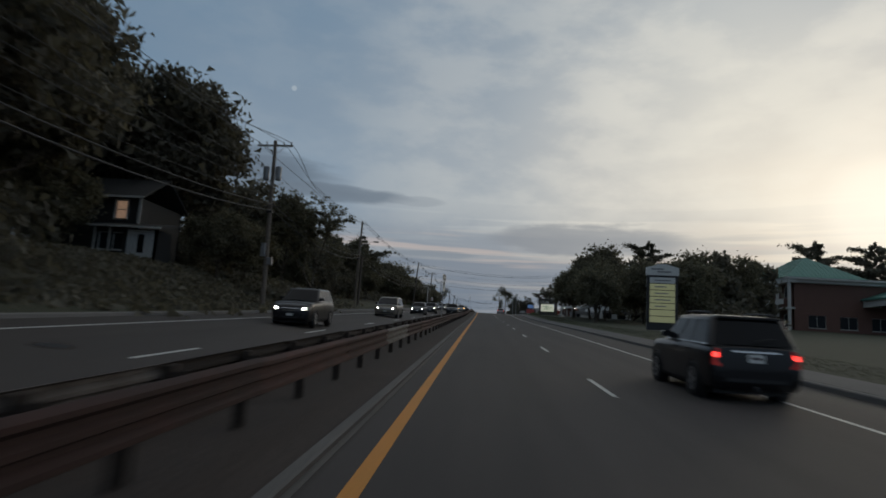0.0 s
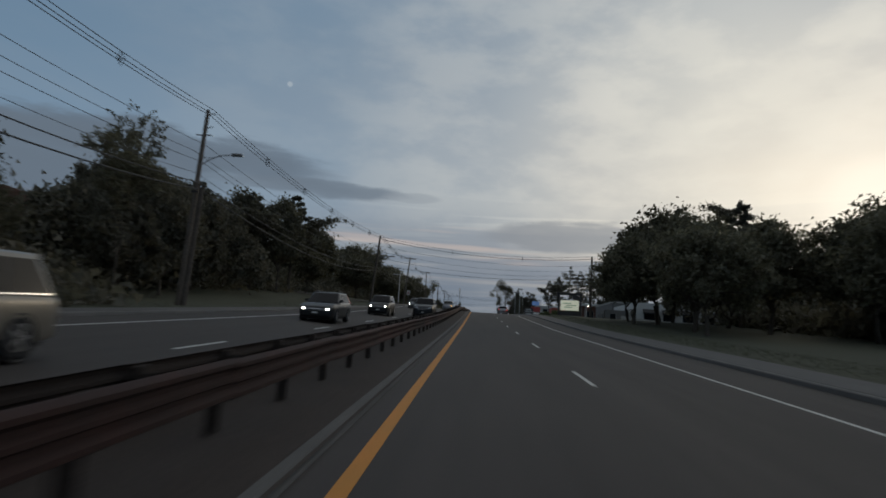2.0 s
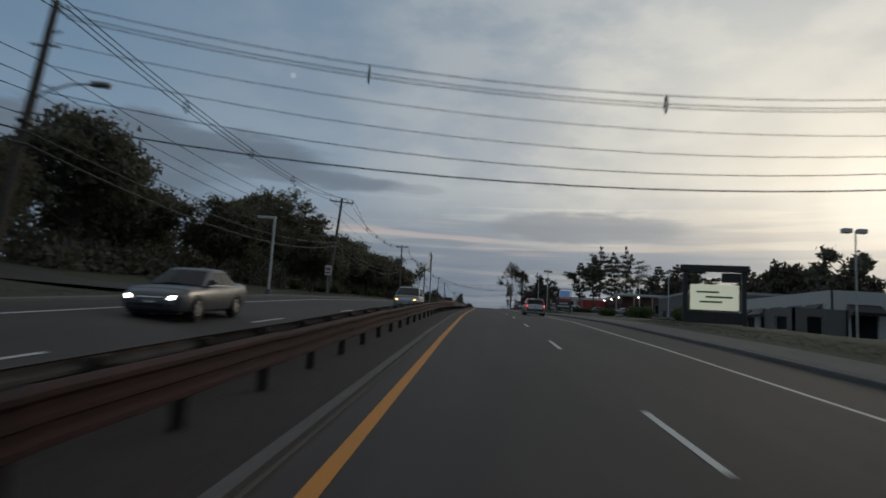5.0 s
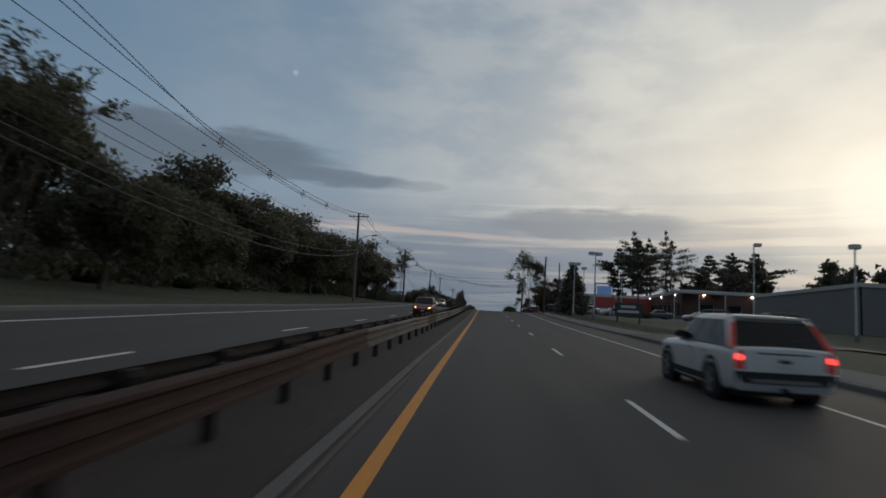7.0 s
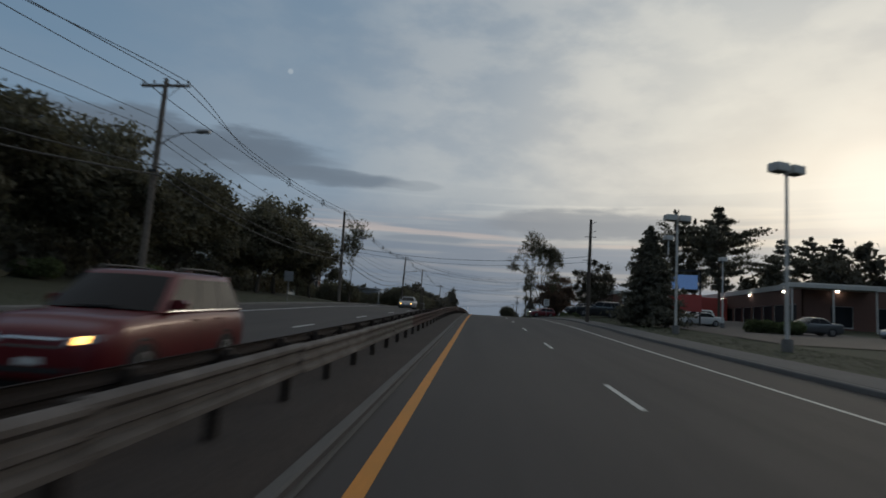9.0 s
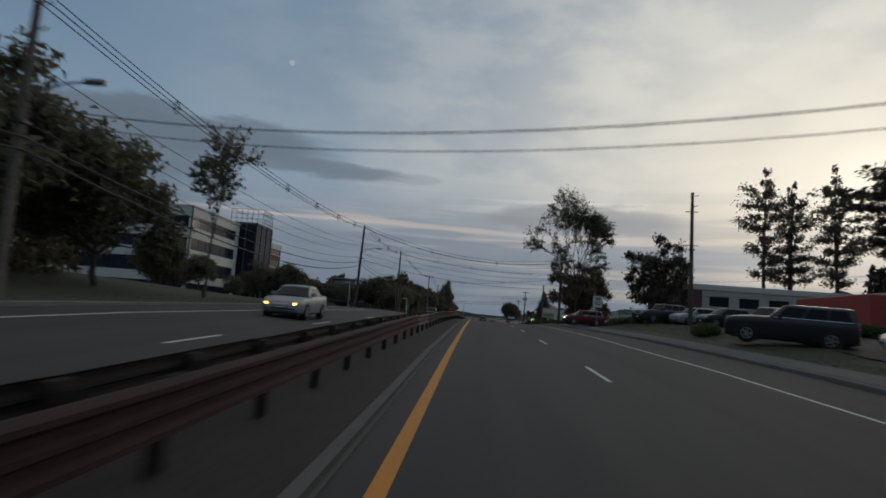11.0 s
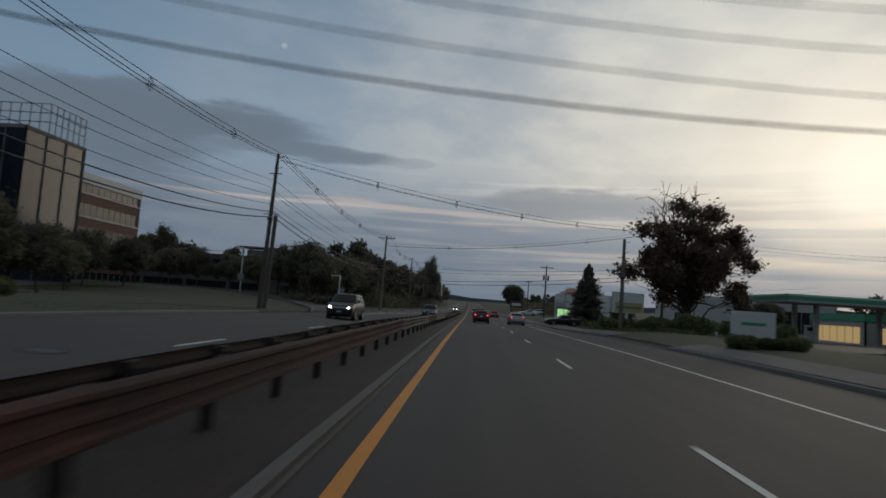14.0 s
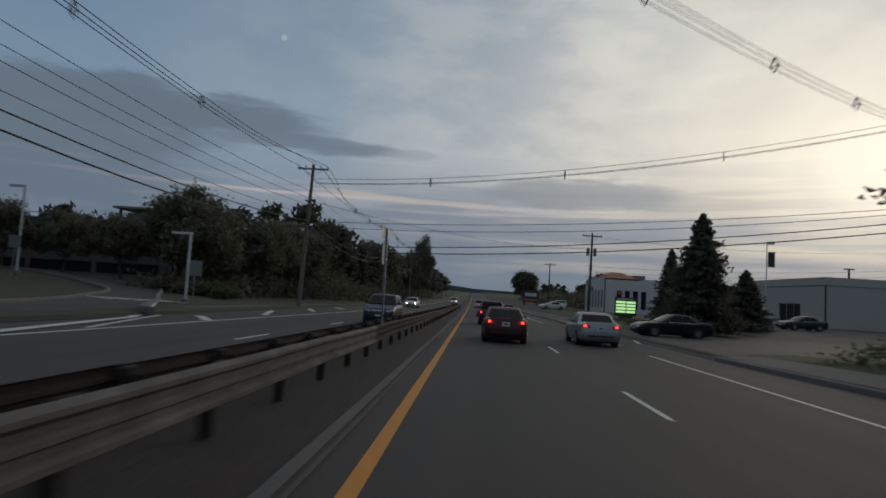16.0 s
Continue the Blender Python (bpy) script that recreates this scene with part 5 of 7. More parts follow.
def car(kind, paint, label, m, lit_head=False, lit_tail=False, two_tone=False, rails=False, name=None, amber=False):
    k = KINDS[kind]
    L, W, H, belt, hood, deck, R, ax = (k[q] for q in ("L", "W", "H", "belt", "hood", "deck", "R", "ax"))
    h, w = L / 2, W / 2
    body_mat = PAINT[paint]
    tall = kind != "sedan"
    low_mat = BLACK_TRIM if two_tone else body_mat
    nice = {"sedan": "sedan_car", "suv": "sport_utility_car", "wagon": "estate_car", "minivan": "minivan", "pickup": "pickup_truck"}[kind]
    c = thing(name or nice, label, {"minivan": "van", "pickup": "truck"}.get(kind, "car"), m, "vehicles on the road")
    g1 = k["glass"][1]
    rows = [(-h, deck * 0.60, 0.84, 0.40), (-h + 0.04, deck * 0.88, 0.915, 0.30), (-h + 0.12, deck * 0.975, 0.95, 0.25), (-h + 0.6, deck, 0.985, 0.22), (-0.7, belt + 0.015, 1.0, 0.20), (0.3, belt - 0.01, 1.0, 0.20), (g1 + 0.05, hood + 0.04, 0.995, 0.20), ((g1 + h) / 2 + 0.1, hood + 0.0, 0.985, 0.20), (h - 0.36, hood - 0.075, 0.955, 0.22), (h - 0.13, hood - 0.15, 0.885, 0.24), (h - 0.04, hood - 0.25, 0.80, 0.28), (h, hood - 0.42, 0.70, 0.34)]
    sh = Shell(rows, w)
    part("body", M().loft(sh.rings()), body_mat, c, smooth=True)
    # cabin
    (g0, g1), (r0, r1) = k["glass"], k["roof"]
    zb, wb, wr = belt - 0.03, w * 0.945, w * (0.74 if kind == "sedan" else 0.79)
    part("cabin", M().loft([rounded_ring(g0, g1, wb, zb, 0.16), rounded_ring(r0, r1, wr, H - 0.075, 0.16), rounded_ring(r0 + 0.05, r1 - 0.06, wr - 0.05, H - 0.03, 0.16), rounded_ring(r0 + 0.22, r1 - 0.2, wr - 0.18, H - 0.006, 0.16), rounded_ring(r0 + 0.55, r1 - 0.5, wr - 0.42, H + 0.008, 0.16)]), body_mat, c, smooth=True)

    def on(side, t, v):
        """A point of the cabin's side wall: t along, v up, both 0 to 1."""
        lo = Vector((side * wb, g0 + 0.1 + (g1 - g0 - 0.2) * t, zb))
        hi = Vector((side * wr, r0 + 0.1 + (r1 - r0 - 0.2) * t, H - 0.075))
        return lo.lerp(hi, v)

    def end_wall(front, u, v):
        yb, yt = (g1, r1) if front else (g0, r0)
        lo, hi = Vector((u * (wb - 0.13), yb, zb)), Vector((u * (wr - 0.13), yt, H - 0.075))
        bow = (0.05 if front else -0.03) * (1 - u * u)
        return lo.lerp(hi, v) + Vector((0, bow, bow * 0.3 if front else 0))

    cuts = [(0.05, 0.45), (0.475, 0.93)] if kind == "sedan" else [(0.02, 0.30), (0.315, 0.61), (0.63, 0.965)]
    for s in (-1, 1):
        part("pillar", slab(on(s, cuts[0][1] - 0.01, 0.07), on(s, cuts[-1][0] + 0.01, 0.07), on(s, cuts[-1][0] + 0.01, 0.93), on(s, cuts[0][1] - 0.01, 0.93), (s, 0, 0.3), 0.008), BLACK_TRIM, c)
        for a, b in cuts:
            quad = [on(s, a, 0.07), on(s, b, 0.07), on(s, b - 0.015, 0.93), on(s, a + 0.02, 0.93)]
            part("side_window", slab(*quad, (s, 0, 0.3)), DARK_GLASS, c, "tinted side window")
        part("window_trim", slab(on(s, 0.015, 0.02), on(s, 0.97, 0.02), on(s, 0.97, 0.06), on(s, 0.015, 0.06), (s, 0, 0.3), 0.016), CHROME if not two_tone else BLACK_TRIM, c)
    for front, name_, lo, hi, wide, note in ((True, "windscreen", 0.04, 0.96, 1.10, "raked windscreen"), (False, "rear_window", 0.06, 0.92, 1.05, "dark rear window")):
        pts = [[end_wall(front, (wide - 2 * wide * i / 8) * (1 if front else -1), lo + (hi - lo) * j / 3) for i in range(9)] for j in range(4)]
        part(name_, skin(pts, (0, 1, 0.8) if front else (0, -1, 0.4), 0.012), DARK_GLASS, c, note)
    part("wiper", M().tube([end_wall(True, 0.5, 0.05) + Vector((0, 0.02, 0.02)), end_wall(True, -0.3, 0.09) + Vector((0, 0.02, 0.02))], 0.01, 5), BLACK_TRIM, c)
    # wheels in dark arches
    tyre, rim = wheel_meshes(R)
    for s in (-1, 1):
        for y in (-ax, ax):
            flare = 1.30 if two_tone else 1.17
            xs = sh.side(y, R + 0.1)
            arch = [[(s * (xs + dx), y + math.cos(2 * math.pi * q / 24) * R * rr, R + math.sin(2 * math.pi * q / 24) * R * rr) for q in range(24)] for dx, rr in ((-0.2, flare), (0.008, flare), (0.022, flare - 0.05), (0.012, 1.06), (-0.1, 1.05))]
            part("wheel_arch", M().loft(arch), BLACK_TRIM, c)
            wh = part("wheel", M().tube([(-0.1, 0, 0), (0.1, 0, 0)], R * 0.2, 8), DARK_METAL, c, at=pose(s * (xs - 0.08), y, R, 0, 0, 0 if s > 0 else 180))
            part("tyre", tyre, None, wh)
            part("rim", rim, None, wh)
        part("mirror", M().loft([[(s * q, y, z) for q, z in ((0.0, -0.06), (0.19, -0.05), (0.21, 0.03), (0.15, 0.085), (0.0, 0.07))] for y in (-0.05, 0.02, 0.07)]), BLACK_TRIM if two_tone or kind == "minivan" else body_mat, c, at=pose(s * (wb - 0.03), g1 - 0.48, belt + 0.08))
        for y in ((-0.28, 0.78) if kind == "sedan" else (-0.25, 0.82, -1.15)):
            part("door_seam", sh.flank(s, y - 0.006, y + 0.006, 0.34, belt - 0.05, 1, 5, 0.004), BLACK_TRIM, c)
        for y in (-0.12, -1.0):
            part("door_handle", M().box(-0.02, 0.02, -0.10, 0.10, -0.015, 0.015, 0.006), body_mat if not two_tone else CHROME, c, at=pose(s * sh.side(y, belt - 0.15), y, belt - 0.15))
        part("sill", sh.flank(s, -ax + R * 1.15, ax - R * 1.15, 0.215, 0.42 if two_tone else 0.33 if tall else 0.27, 6, 2, 0.025), BLACK_TRIM if two_tone or tall else low_mat, c)
        # lamps
        if kind == "sedan":
            tail = [(0.50 * w, deck - 0.27), (0.90 * w, deck - 0.25), (0.885 * w, deck - 0.10), (0.52 * w, deck - 0.13)]
        else:
            tail = [(0.73 * w, deck - 0.42), (0.915 * w, deck - 0.40), (0.90 * w, deck - 0.06), (0.75 * w, deck - 0.08)]
        tl = part("tail_lamp", sh.face([(s * x, z) for x, z in tail], False, 5, 3, 0.02), TAIL_OFF, c, "red tail lamp")
        if lit_tail:
            (ax0, az0), _, (cx0, cz0), _ = tail
            mx, mz = (ax0 * 0.4 + cx0 * 0.6), (az0 * 0.4 + cz0 * 0.6)
            part("lamp_glow", sh.face([(s * (mx - 0.055), mz - 0.04), (s * (mx + 0.06), mz - 0.04), (s * (mx + 0.055), mz + 0.05), (s * (mx - 0.05), mz + 0.05)], False, 3, 2, 0.034), TAIL, tl, "glowing red bulb")
        if kind == "wagon":
            strip_lamp = [end_wall(0, s * 1.07, 0.0), end_wall(0, s * 1.19, 0.0), end_wall(0, s * 1.17, 0.85), end_wall(0, s * 1.07, 0.85)]
            part("pillar_lamp", slab(*(strip_lamp if s < 0 else strip_lamp[::-1]), (0, -1, 0.5), 0.03), TAIL_OFF, c)
        zl = hood - 0.36
        hl = part("head_lamp", sh.face([(s * 0.46 * w, zl + 0.01), (s * 0.86 * w, zl + 0.06), (s * 0.90 * w, zl + 0.17), (s * 0.50 * w, zl + 0.12)], True, 6, 3, 0.02), HEAD_OFF, c)
        if lit_head:
            part("head_lamp_bulb", sh.face([(s * 0.59 * w, zl + 0.04), (s * 0.74 * w, zl + 0.055), (s * 0.75 * w, zl + 0.14), (s * 0.60 * w, zl + 0.125)], True, 3, 2, 0.032), AMBER if amber else HEAD, hl, "lit headlamp")
        part("fog_lamp", sh.face([(s * 0.56 * w, 0.37), (s * 0.70 * w, 0.37), (s * 0.69 * w, 0.46), (s * 0.57 * w, 0.46)], True, 2, 2, 0.012), BLACK_TRIM, c)
    big = kind == "pickup"
    gz0, gz1 = (zl - 0.12, zl + 0.18) if big else (zl - 0.03, zl + 0.11)
    gw = 0.42 * w
    grille = part("grille", sh.face([(-gw, gz0), (gw, gz0), (gw * 1.05, gz1), (-gw * 1.05, gz1)], True, 8, 2, 0.014), BLACK_TRIM, c)
    for f in (0.0, 0.5, 1.0) if big else (0.15, 0.85):
        z = gz0 + (gz1 - gz0) * f
        part("grille_bar", sh.face([(-gw, z - 0.015), (gw, z - 0.015), (gw, z + 0.015), (-gw, z + 0.015)], True, 8, 1, 0.026), CHROME, grille)
    if big:
        for x in (-gw, 0.0, gw):
            part("grille_bar", sh.face([(x - 0.025, gz0), (x + 0.025, gz0), (x + 0.025, gz1), (x - 0.025, gz1)], True, 1, 4, 0.026), CHROME, grille)
    part("air_intake", sh.face([(-0.50 * w, 0.33), (0.50 * w, 0.33), (0.46 * w, 0.44), (-0.46 * w, 0.44)], True, 6, 2, 0.01), BLACK_TRIM, c)
    part("front_plate", sh.face([(-0.15, 0.46), (0.15, 0.46), (0.15, 0.55), (-0.15, 0.55)], True, 2, 1, 0.022), PLATE, c)
    part("rear_bumper", sh.face([(-w * 0.90, 0.40), (w * 0.90, 0.40), (w * 0.91, 0.60), (-w * 0.91, 0.60)], False, 12, 2, 0.04), low_mat, c)
    part("bumper_strip", sh.face([(-w * 0.62, 0.415), (w * 0.62, 0.415), (w * 0.62, 0.48), (-w * 0.62, 0.48)], False, 8, 1, 0.06), METAL_GREY if two_tone else BLACK_TRIM, c)
    pz = deck - 0.25
    pl = part("number_plate", sh.face([(-0.155, pz - 0.08), (0.155, pz - 0.08), (0.155, pz + 0.08), (-0.155, pz + 0.08)], False, 2, 2, 0.035), PLATE, c)
    part("plate_bar", sh.face([(-0.10, pz - 0.03), (0.10, pz - 0.03), (0.10, pz + 0.03), (-0.10, pz + 0.03)], False, 2, 1, 0.041), PLATE_INK, pl)
    if kind == "sedan":
        part("deck_lip", M().box(-w * 0.72, w * 0.72, -0.03, 0.05, 0, 0.03, 0.01), body_mat, c, at=pose(0, -h + 0.14, deck - 0.01))
        if lit_tail:
            part("high_brake_lamp", M().box(-0.10, 0.10, -0.02, 0.02, 0, 0.025), TAIL, c, at=pose(0, g0 + 0.12, zb + 0.06))
    else:
        part("tailgate_trim", sh.face([(-w * 0.5, deck - 0.14), (w * 0.5, deck - 0.14), (w * 0.5, deck - 0.105), (-w * 0.5, deck - 0.105)], False, 6, 1, 0.025), CHROME, c)
        part("rear_spoiler", M().box(-wr * 0.88, wr * 0.88, -0.12, 0.12, -0.02, 0.03, 0.015), body_mat, c, at=pose(0, r0 + 0.04, H - 0.045))
        part("rear_wiper", M().tube([(0, -0.04, 0), (0.22, -0.02, 0.05), (0.38, -0.01, 0.06)], 0.012, 5), BLACK_TRIM, c, at=pose(0, g0 - 0.01, zb + 0.12))
        part("tow_hitch", M().box(-0.05, 0.05, -0.06, 0.1, -0.04, 0.04, 0.01), DARK_METAL, c, at=pose(0, -h + 0.0, 0.30))
    if rails:
        for s in (-1, 1):
            part("roof_rail", M().tube([(0, r0 + 0.22, H - 0.06), (0, r0 + 0.36, H + 0.045), (0, (r0 + r1) / 2, H + 0.06), (0, r1 - 0.36, H + 0.045), (0, r1 - 0.2, H - 0.06)], 0.022, 6), DARK_METAL, c, at=pose(s * (wr - 0.10), 0, 0))
    part("underside", M().box(-w * 0.8, w * 0.8, -h * 0.9, h * 0.9, 0.16, 0.30), BLACK_TRIM, c)
    part("antenna", M().tube([(0, r0 + 0.25, H - 0.01), (0, r0 + 0.1, H + 0.07)], [0.03, 0.008], 6), body_mat, c)
    return c


def on_road(x, y, heading=0, lift=0.0):
    slope = math.degrees(math.atan2(land(x, y + 1) - land(x, y - 1), 2))
    return Matrix.Translation((x, y, land(x, y) + lift)) @ Matrix.Rotation(radians(slope), 4, "X") @ Matrix.Rotation(radians(heading), 4, "Z")


AWAY = (
    ("suv", "black", "black sport utility car with roof rails driving in the outer lane", 5.37, 15.2, dict(rails=True, lit_tail=True)),
    ("wagon", "white", "white estate car with dark lower cladding and glowing tail lamps", 5.2, 180.5, dict(rails=True, lit_tail=True, two_tone=True)),
    ("sedan", "maroon", "dark maroon sedan with glowing tail lamps in the inner lane", 1.28, 408.2, dict(lit_tail=True)),
    ("sedan", "silver", "silver sedan with glowing tail lamps in the outer lane", 5.4, 409.9, dict(lit_tail=True)),
    ("suv", "charcoal", "dark sport utility car queueing ahead", 1.3, 428.0, dict(lit_tail=True)),
    ("sedan", "red", "red car braking far ahead", 5.2, 474.0, dict(lit_tail=True)),
    ("sedan", "silver", "silver car far ahead in the inner lane", 1.3, 452.0, dict(lit_tail=True)),
    ("minivan", "white", "white van far ahead on the road", 1.3, 520.0, dict(lit_tail=True)),
)
for kind, paint, label, x, y, extra in AWAY:
    car(kind, paint, label, on_road(x, y), **extra)
ONCOMING = (
    ("suv", "black", "black sport utility car with lit headlamps in the far carriageway", -8.3, 29.5, dict(lit_head=True)),
    ("wagon", "charcoal", "dark hatchback car with lit headlamps coming the other way", -8.2, 83.0, dict(lit_head=True, rails=True)),
    ("minivan", "tan", "pale tan minivan with lit headlamps coming the other way", -8.3, 57.0, dict(lit_head=True)),
    ("suv", "black", "black sport utility car with lit headlamps in the outer lane", -8.3, 104.0, dict(lit_head=True)),
    ("pickup", "charcoal", "dark pickup truck with a pale canopy over its bed", -5.2, 112.5, dict(lit_head=False)),
    ("sedan", "grey", "grey car with lit headlamps far down the road", -8.6, 137.5, dict(lit_head=True)),
    ("minivan", "pale", "pale silver minivan with lit headlamps", -5.4, 168.0, dict(lit_head=True, amber=True)),
    ("suv", "red", "dark red sport utility car with amber lamps passing beside the rail", -5.4, 224.2, dict(lit_head=True, amber=True, rails=True)),
    ("sedan", "pale", "pale silver sedan with lit headlamps coming the other way", -8.5, 290.2, dict(lit_head=True, amber=True)),
    ("suv", "black", "black sport utility car with lit headlamps in the far carriageway", -8.4, 377.0, dict(lit_head=True)),
    ("suv", "navy", "dark blue sport utility car beyond the rail", -5.3, 417.5, dict(lit_head=False)),
    ("sedan", "white", "pale car with lit headlamps far down the road", -8.6, 470.0, dict(lit_head=True)),
    ("minivan", "white", "white van with lit headlamps far down the road", -5.4, 560.0, dict(lit_head=True)),
)
for kind, paint, label, x, y, extra in ONCOMING:
    car(kind, paint, label, on_road(x, y, 180), **extra)
PARKED = (
    ("suv", "white", "white sport utility car parked in the car park", 21.5, 287, 80), ("sedan", "white", "white sedan parked in the car park", 17.6, 290, 70),
    ("sedan", "grey", "grey sedan parked in the car park", 24.5, 268, 95), ("sedan", "silver", "silver sedan parked beside the brick building", 29.0, 262, 100),
    ("pickup", "charcoal", "dark pickup truck parked in the car park", 12.5, 293, 60), ("suv", "silver", "silver sport utility car parked on the rise beside the road", 18.4, 308.0, 125),
    ("suv", "pale", "pale sport utility car parked on the rise beside the road", 18.4, 323.0, 112), ("suv", "black", "black sport utility car parked on the rise beside the road", 19.7, 319.3, 104),
    ("pickup", "charcoal", "dark pickup truck parked on the rise beside the road", 15.7, 324.6, 118), ("suv", "grey", "grey sport utility car parked on the rise beside the road", 20.8, 305.0, 125),
    ("sedan", "silver", "silver sedan parked by the low building", 24.0, 322, 110), ("sedan", "grey", "grey sedan parked near the pines", 25.0, 312, 110),
    ("suv", "red", "red sport utility car waiting at a driveway", 11.9, 335.6, 100), ("sedan", "black", "black sedan waiting at a driveway mouth", 12.4, 421.0, 97),
    ("sedan", "white", "white hatchback leaving a forecourt", 12.5, 500, 100), ("pickup", "white", "white van parked on a forecourt", 21, 560, 90),
    ("sedan", "charcoal", "dark car parked by the white showroom", 31.5, 447, 100), ("suv", "white", "white van parked by the filling station", 27, 401, 0),
    ("sedan", "white", "white car parked by the sign", 21, 283.5, 95), ("sedan", "silver", "silver car parked in front of the shops", 30, 190, 85),
)
for kind, paint, label, x, y, heading in PARKED:
    c = car(kind, paint, label, on_road(x if y in (335.6, 421.0) else across(x, y), y, heading, 0.165), lit_head=(paint == "red" and kind == "suv"))
    c["group"] = "parked cars"

# ---------------------------------------------------------------- buildings
def facade(width, height, holes, deep=0.18):
    """A wall in the plane y = 0 of its own frame, u to the right, with openings that go through it."""
    us = sorted({0.0, width, *(a for a, b, c, d in holes), *(b for a, b, c, d in holes)})
    vs = sorted({-1.5, height, *(c for a, b, c, d in holes), *(d for a, b, c, d in holes)})
    m, seen = M(), {}

    def quad(*pts):
        ids = []
        for q in pts:
            key = tuple(round(v, 4) for v in q)
            if key not in seen:
                seen[key] = len(m.v)
                m.v.append(q)
            ids.append(seen[key])
        m.f.append(tuple(ids))

    def solid(u, v):
        return 0 < u < width and -1.5 < v < height and not any(a <= u <= b and c <= v <= d for a, b, c, d in holes)

    for y, flip in ((0.0, False), (deep, True)):
        for u0, u1 in zip(us[:-1], us[1:]):
            for v0, v1 in zip(vs[:-1], vs[1:]):
                if solid((u0 + u1) / 2, (v0 + v1) / 2):
                    pts = [(u0, y, v0), (u1, y, v0), (u1, y, v1), (u0, y, v1)]
                    quad(*(pts[::-1] if flip else pts))
    for u0, u1 in zip(us[:-1], us[1:]):
        for v in vs:
            if solid((u0 + u1) / 2, v - 0.001) != solid((u0 + u1) / 2, v + 0.001):
                quad((u0, 0, v), (u1, 0, v), (u1, deep, v), (u0, deep, v))
    for v0, v1 in zip(vs[:-1], vs[1:]):
        for u in us:
            if solid(u - 0.001, (v0 + v1) / 2) != solid(u + 0.001, (v0 + v1) / 2):
                quad((u, 0, v0), (u, 0, v1), (u, deep, v1), (u, deep, v0))
    return m


def wall_with_windows(b, at, width, height, mat, holes, glass=WINDOW_GLASS, frame=TRIM, mullion=1.6, bar=0.05):
    part("wall", facade(width, height, holes), mat, b, at=at)
    for a, bb, c, d in holes:
        w = part("window", M().box(a, bb, 0.15, 0.17, c, d), glass, b, at=at)
        fr = M().box(a, bb, 0.09, 0.16, c, c + bar).box(a, bb, 0.09, 0.16, d - bar, d).box(a, a + bar, 0.09, 0.16, c + bar, d - bar).box(bb - bar, bb, 0.09, 0.16, c + bar, d - bar)
        n = int((bb - a) / mullion)
        for i in range(1, n):
            u = a + (bb - a) * i / n
            fr.box(u - bar / 2, u + bar / 2, 0.10, 0.16, c + bar, d - bar)
        part("frame", fr, frame, w)
        if bb - a < 4:
            part("sill", M().box(a - 0.06, bb + 0.06, -0.07, 0.08, c - 0.08, c), frame, w)


def grid(u0, u1, n, v0, v1, gap):
    s = (u1 - u0) / n
    return [(u0 + s * i + gap / 2, u0 + s * (i + 1) - gap / 2, v0, v1) for i in range(n)]


def block(name, label, x0, x1, y0, y1, h, mat, faces, base=None, roof=DARK_ROOF, fascia=None, fascia_h=0.5, glass=WINDOW_GLASS, z_add=0.0, frame=TRIM, mullion=1.6):
    """A flat-roofed building; faces: 'south' toward -y, 'west' -x, 'east' +x, each with its list of openings."""
    mid_y = (y0 + y1) / 2
    x0, x1 = across(x0, mid_y), across(x1, mid_y)
    z = (min(lawn(x, y) for x in (x0, x1) for y in (y0, y1)) if base is None else base) + z_add
    b = thing(name, label, "building", pose(x0, y0, z))
    w, d = x1 - x0, y1 - y0
    frames = {"south": (pose(0, 0, 0), w), "west": (pose(0, d, 0, 0, 0, -90), d), "east": (pose(w, 0, 0, 0, 0, 90), d), "north": (pose(w, d, 0, 0, 0, 180), w)}
    for side, (at, width) in frames.items():
        wall_with_windows(b, at, width, h, mat, faces.get(side, []), glass, frame, mullion)
    part("roof", M().box(0.25, w - 0.25, 0.25, d - 0.25, h - 0.35, h - 0.12), roof, b)
    if fascia:
        o = 0.12
        part("fascia", M().box(-o, w + o, -o, 0.0, h - fascia_h, h + 0.1).box(-o, w + o, d, d + o, h - fascia_h, h + 0.1).box(-o, 0, 0, d, h - fascia_h, h + 0.1).box(w, w + o, 0, d, h - fascia_h, h + 0.1), fascia, b)
    return b


def gutter_lamps(b, pts):
    for p in pts:
        part("wall_lamp", M().box(-0.14, 0.14, -0.16, 0.0, -0.08, 0.10, 0.02), WALL_LAMP, b, "lit floodlight under the eaves", at=pose(*p))


# office block with white bands and blue ribbon windows
OB = lawn(-60, 385) + 0.3
bands = ((0.3, 2.6), (4.3, 7.0), (8.9, 11.1), (13.1, 15.2))
b = block("office_building", "white office building with continuous bands of blue glass", -110, -56.1, 377.2, 401, 17.0, WHITE_WALL, {"south": [(0.6, 53.3, c, d) for c, d in bands], "east": [(0.35, 21.8, c, d) for c, d in bands]}, base=OB, glass=BLUE_GLASS, frame=FRAME_DARK, mullion=3.4)
part("parapet", M().box(-0.15, 54.05, -0.15, 23.95, 17.0, 17.25, 0.05), WHITE_WALL, b)
part("roof_plant", M().box(10, 26, 4, 13, 17.0, 19.6, 0.05), GREY_WALL, b)
t = block("glass_tower", "tall blue glass stair tower with a metal screen on top", -66.6, -53.0, 402.6, 413.8, 18.0, GREY_WALL, {"south": grid(8.8, 13.5, 2, 0.4, 17.6, 0.12), "east": grid(0.15, 11.0, 3, 0.4, 17.6, 0.12)}, base=OB, glass=BLUE_GLASS, frame=FRAME_DARK, mullion=3.4)
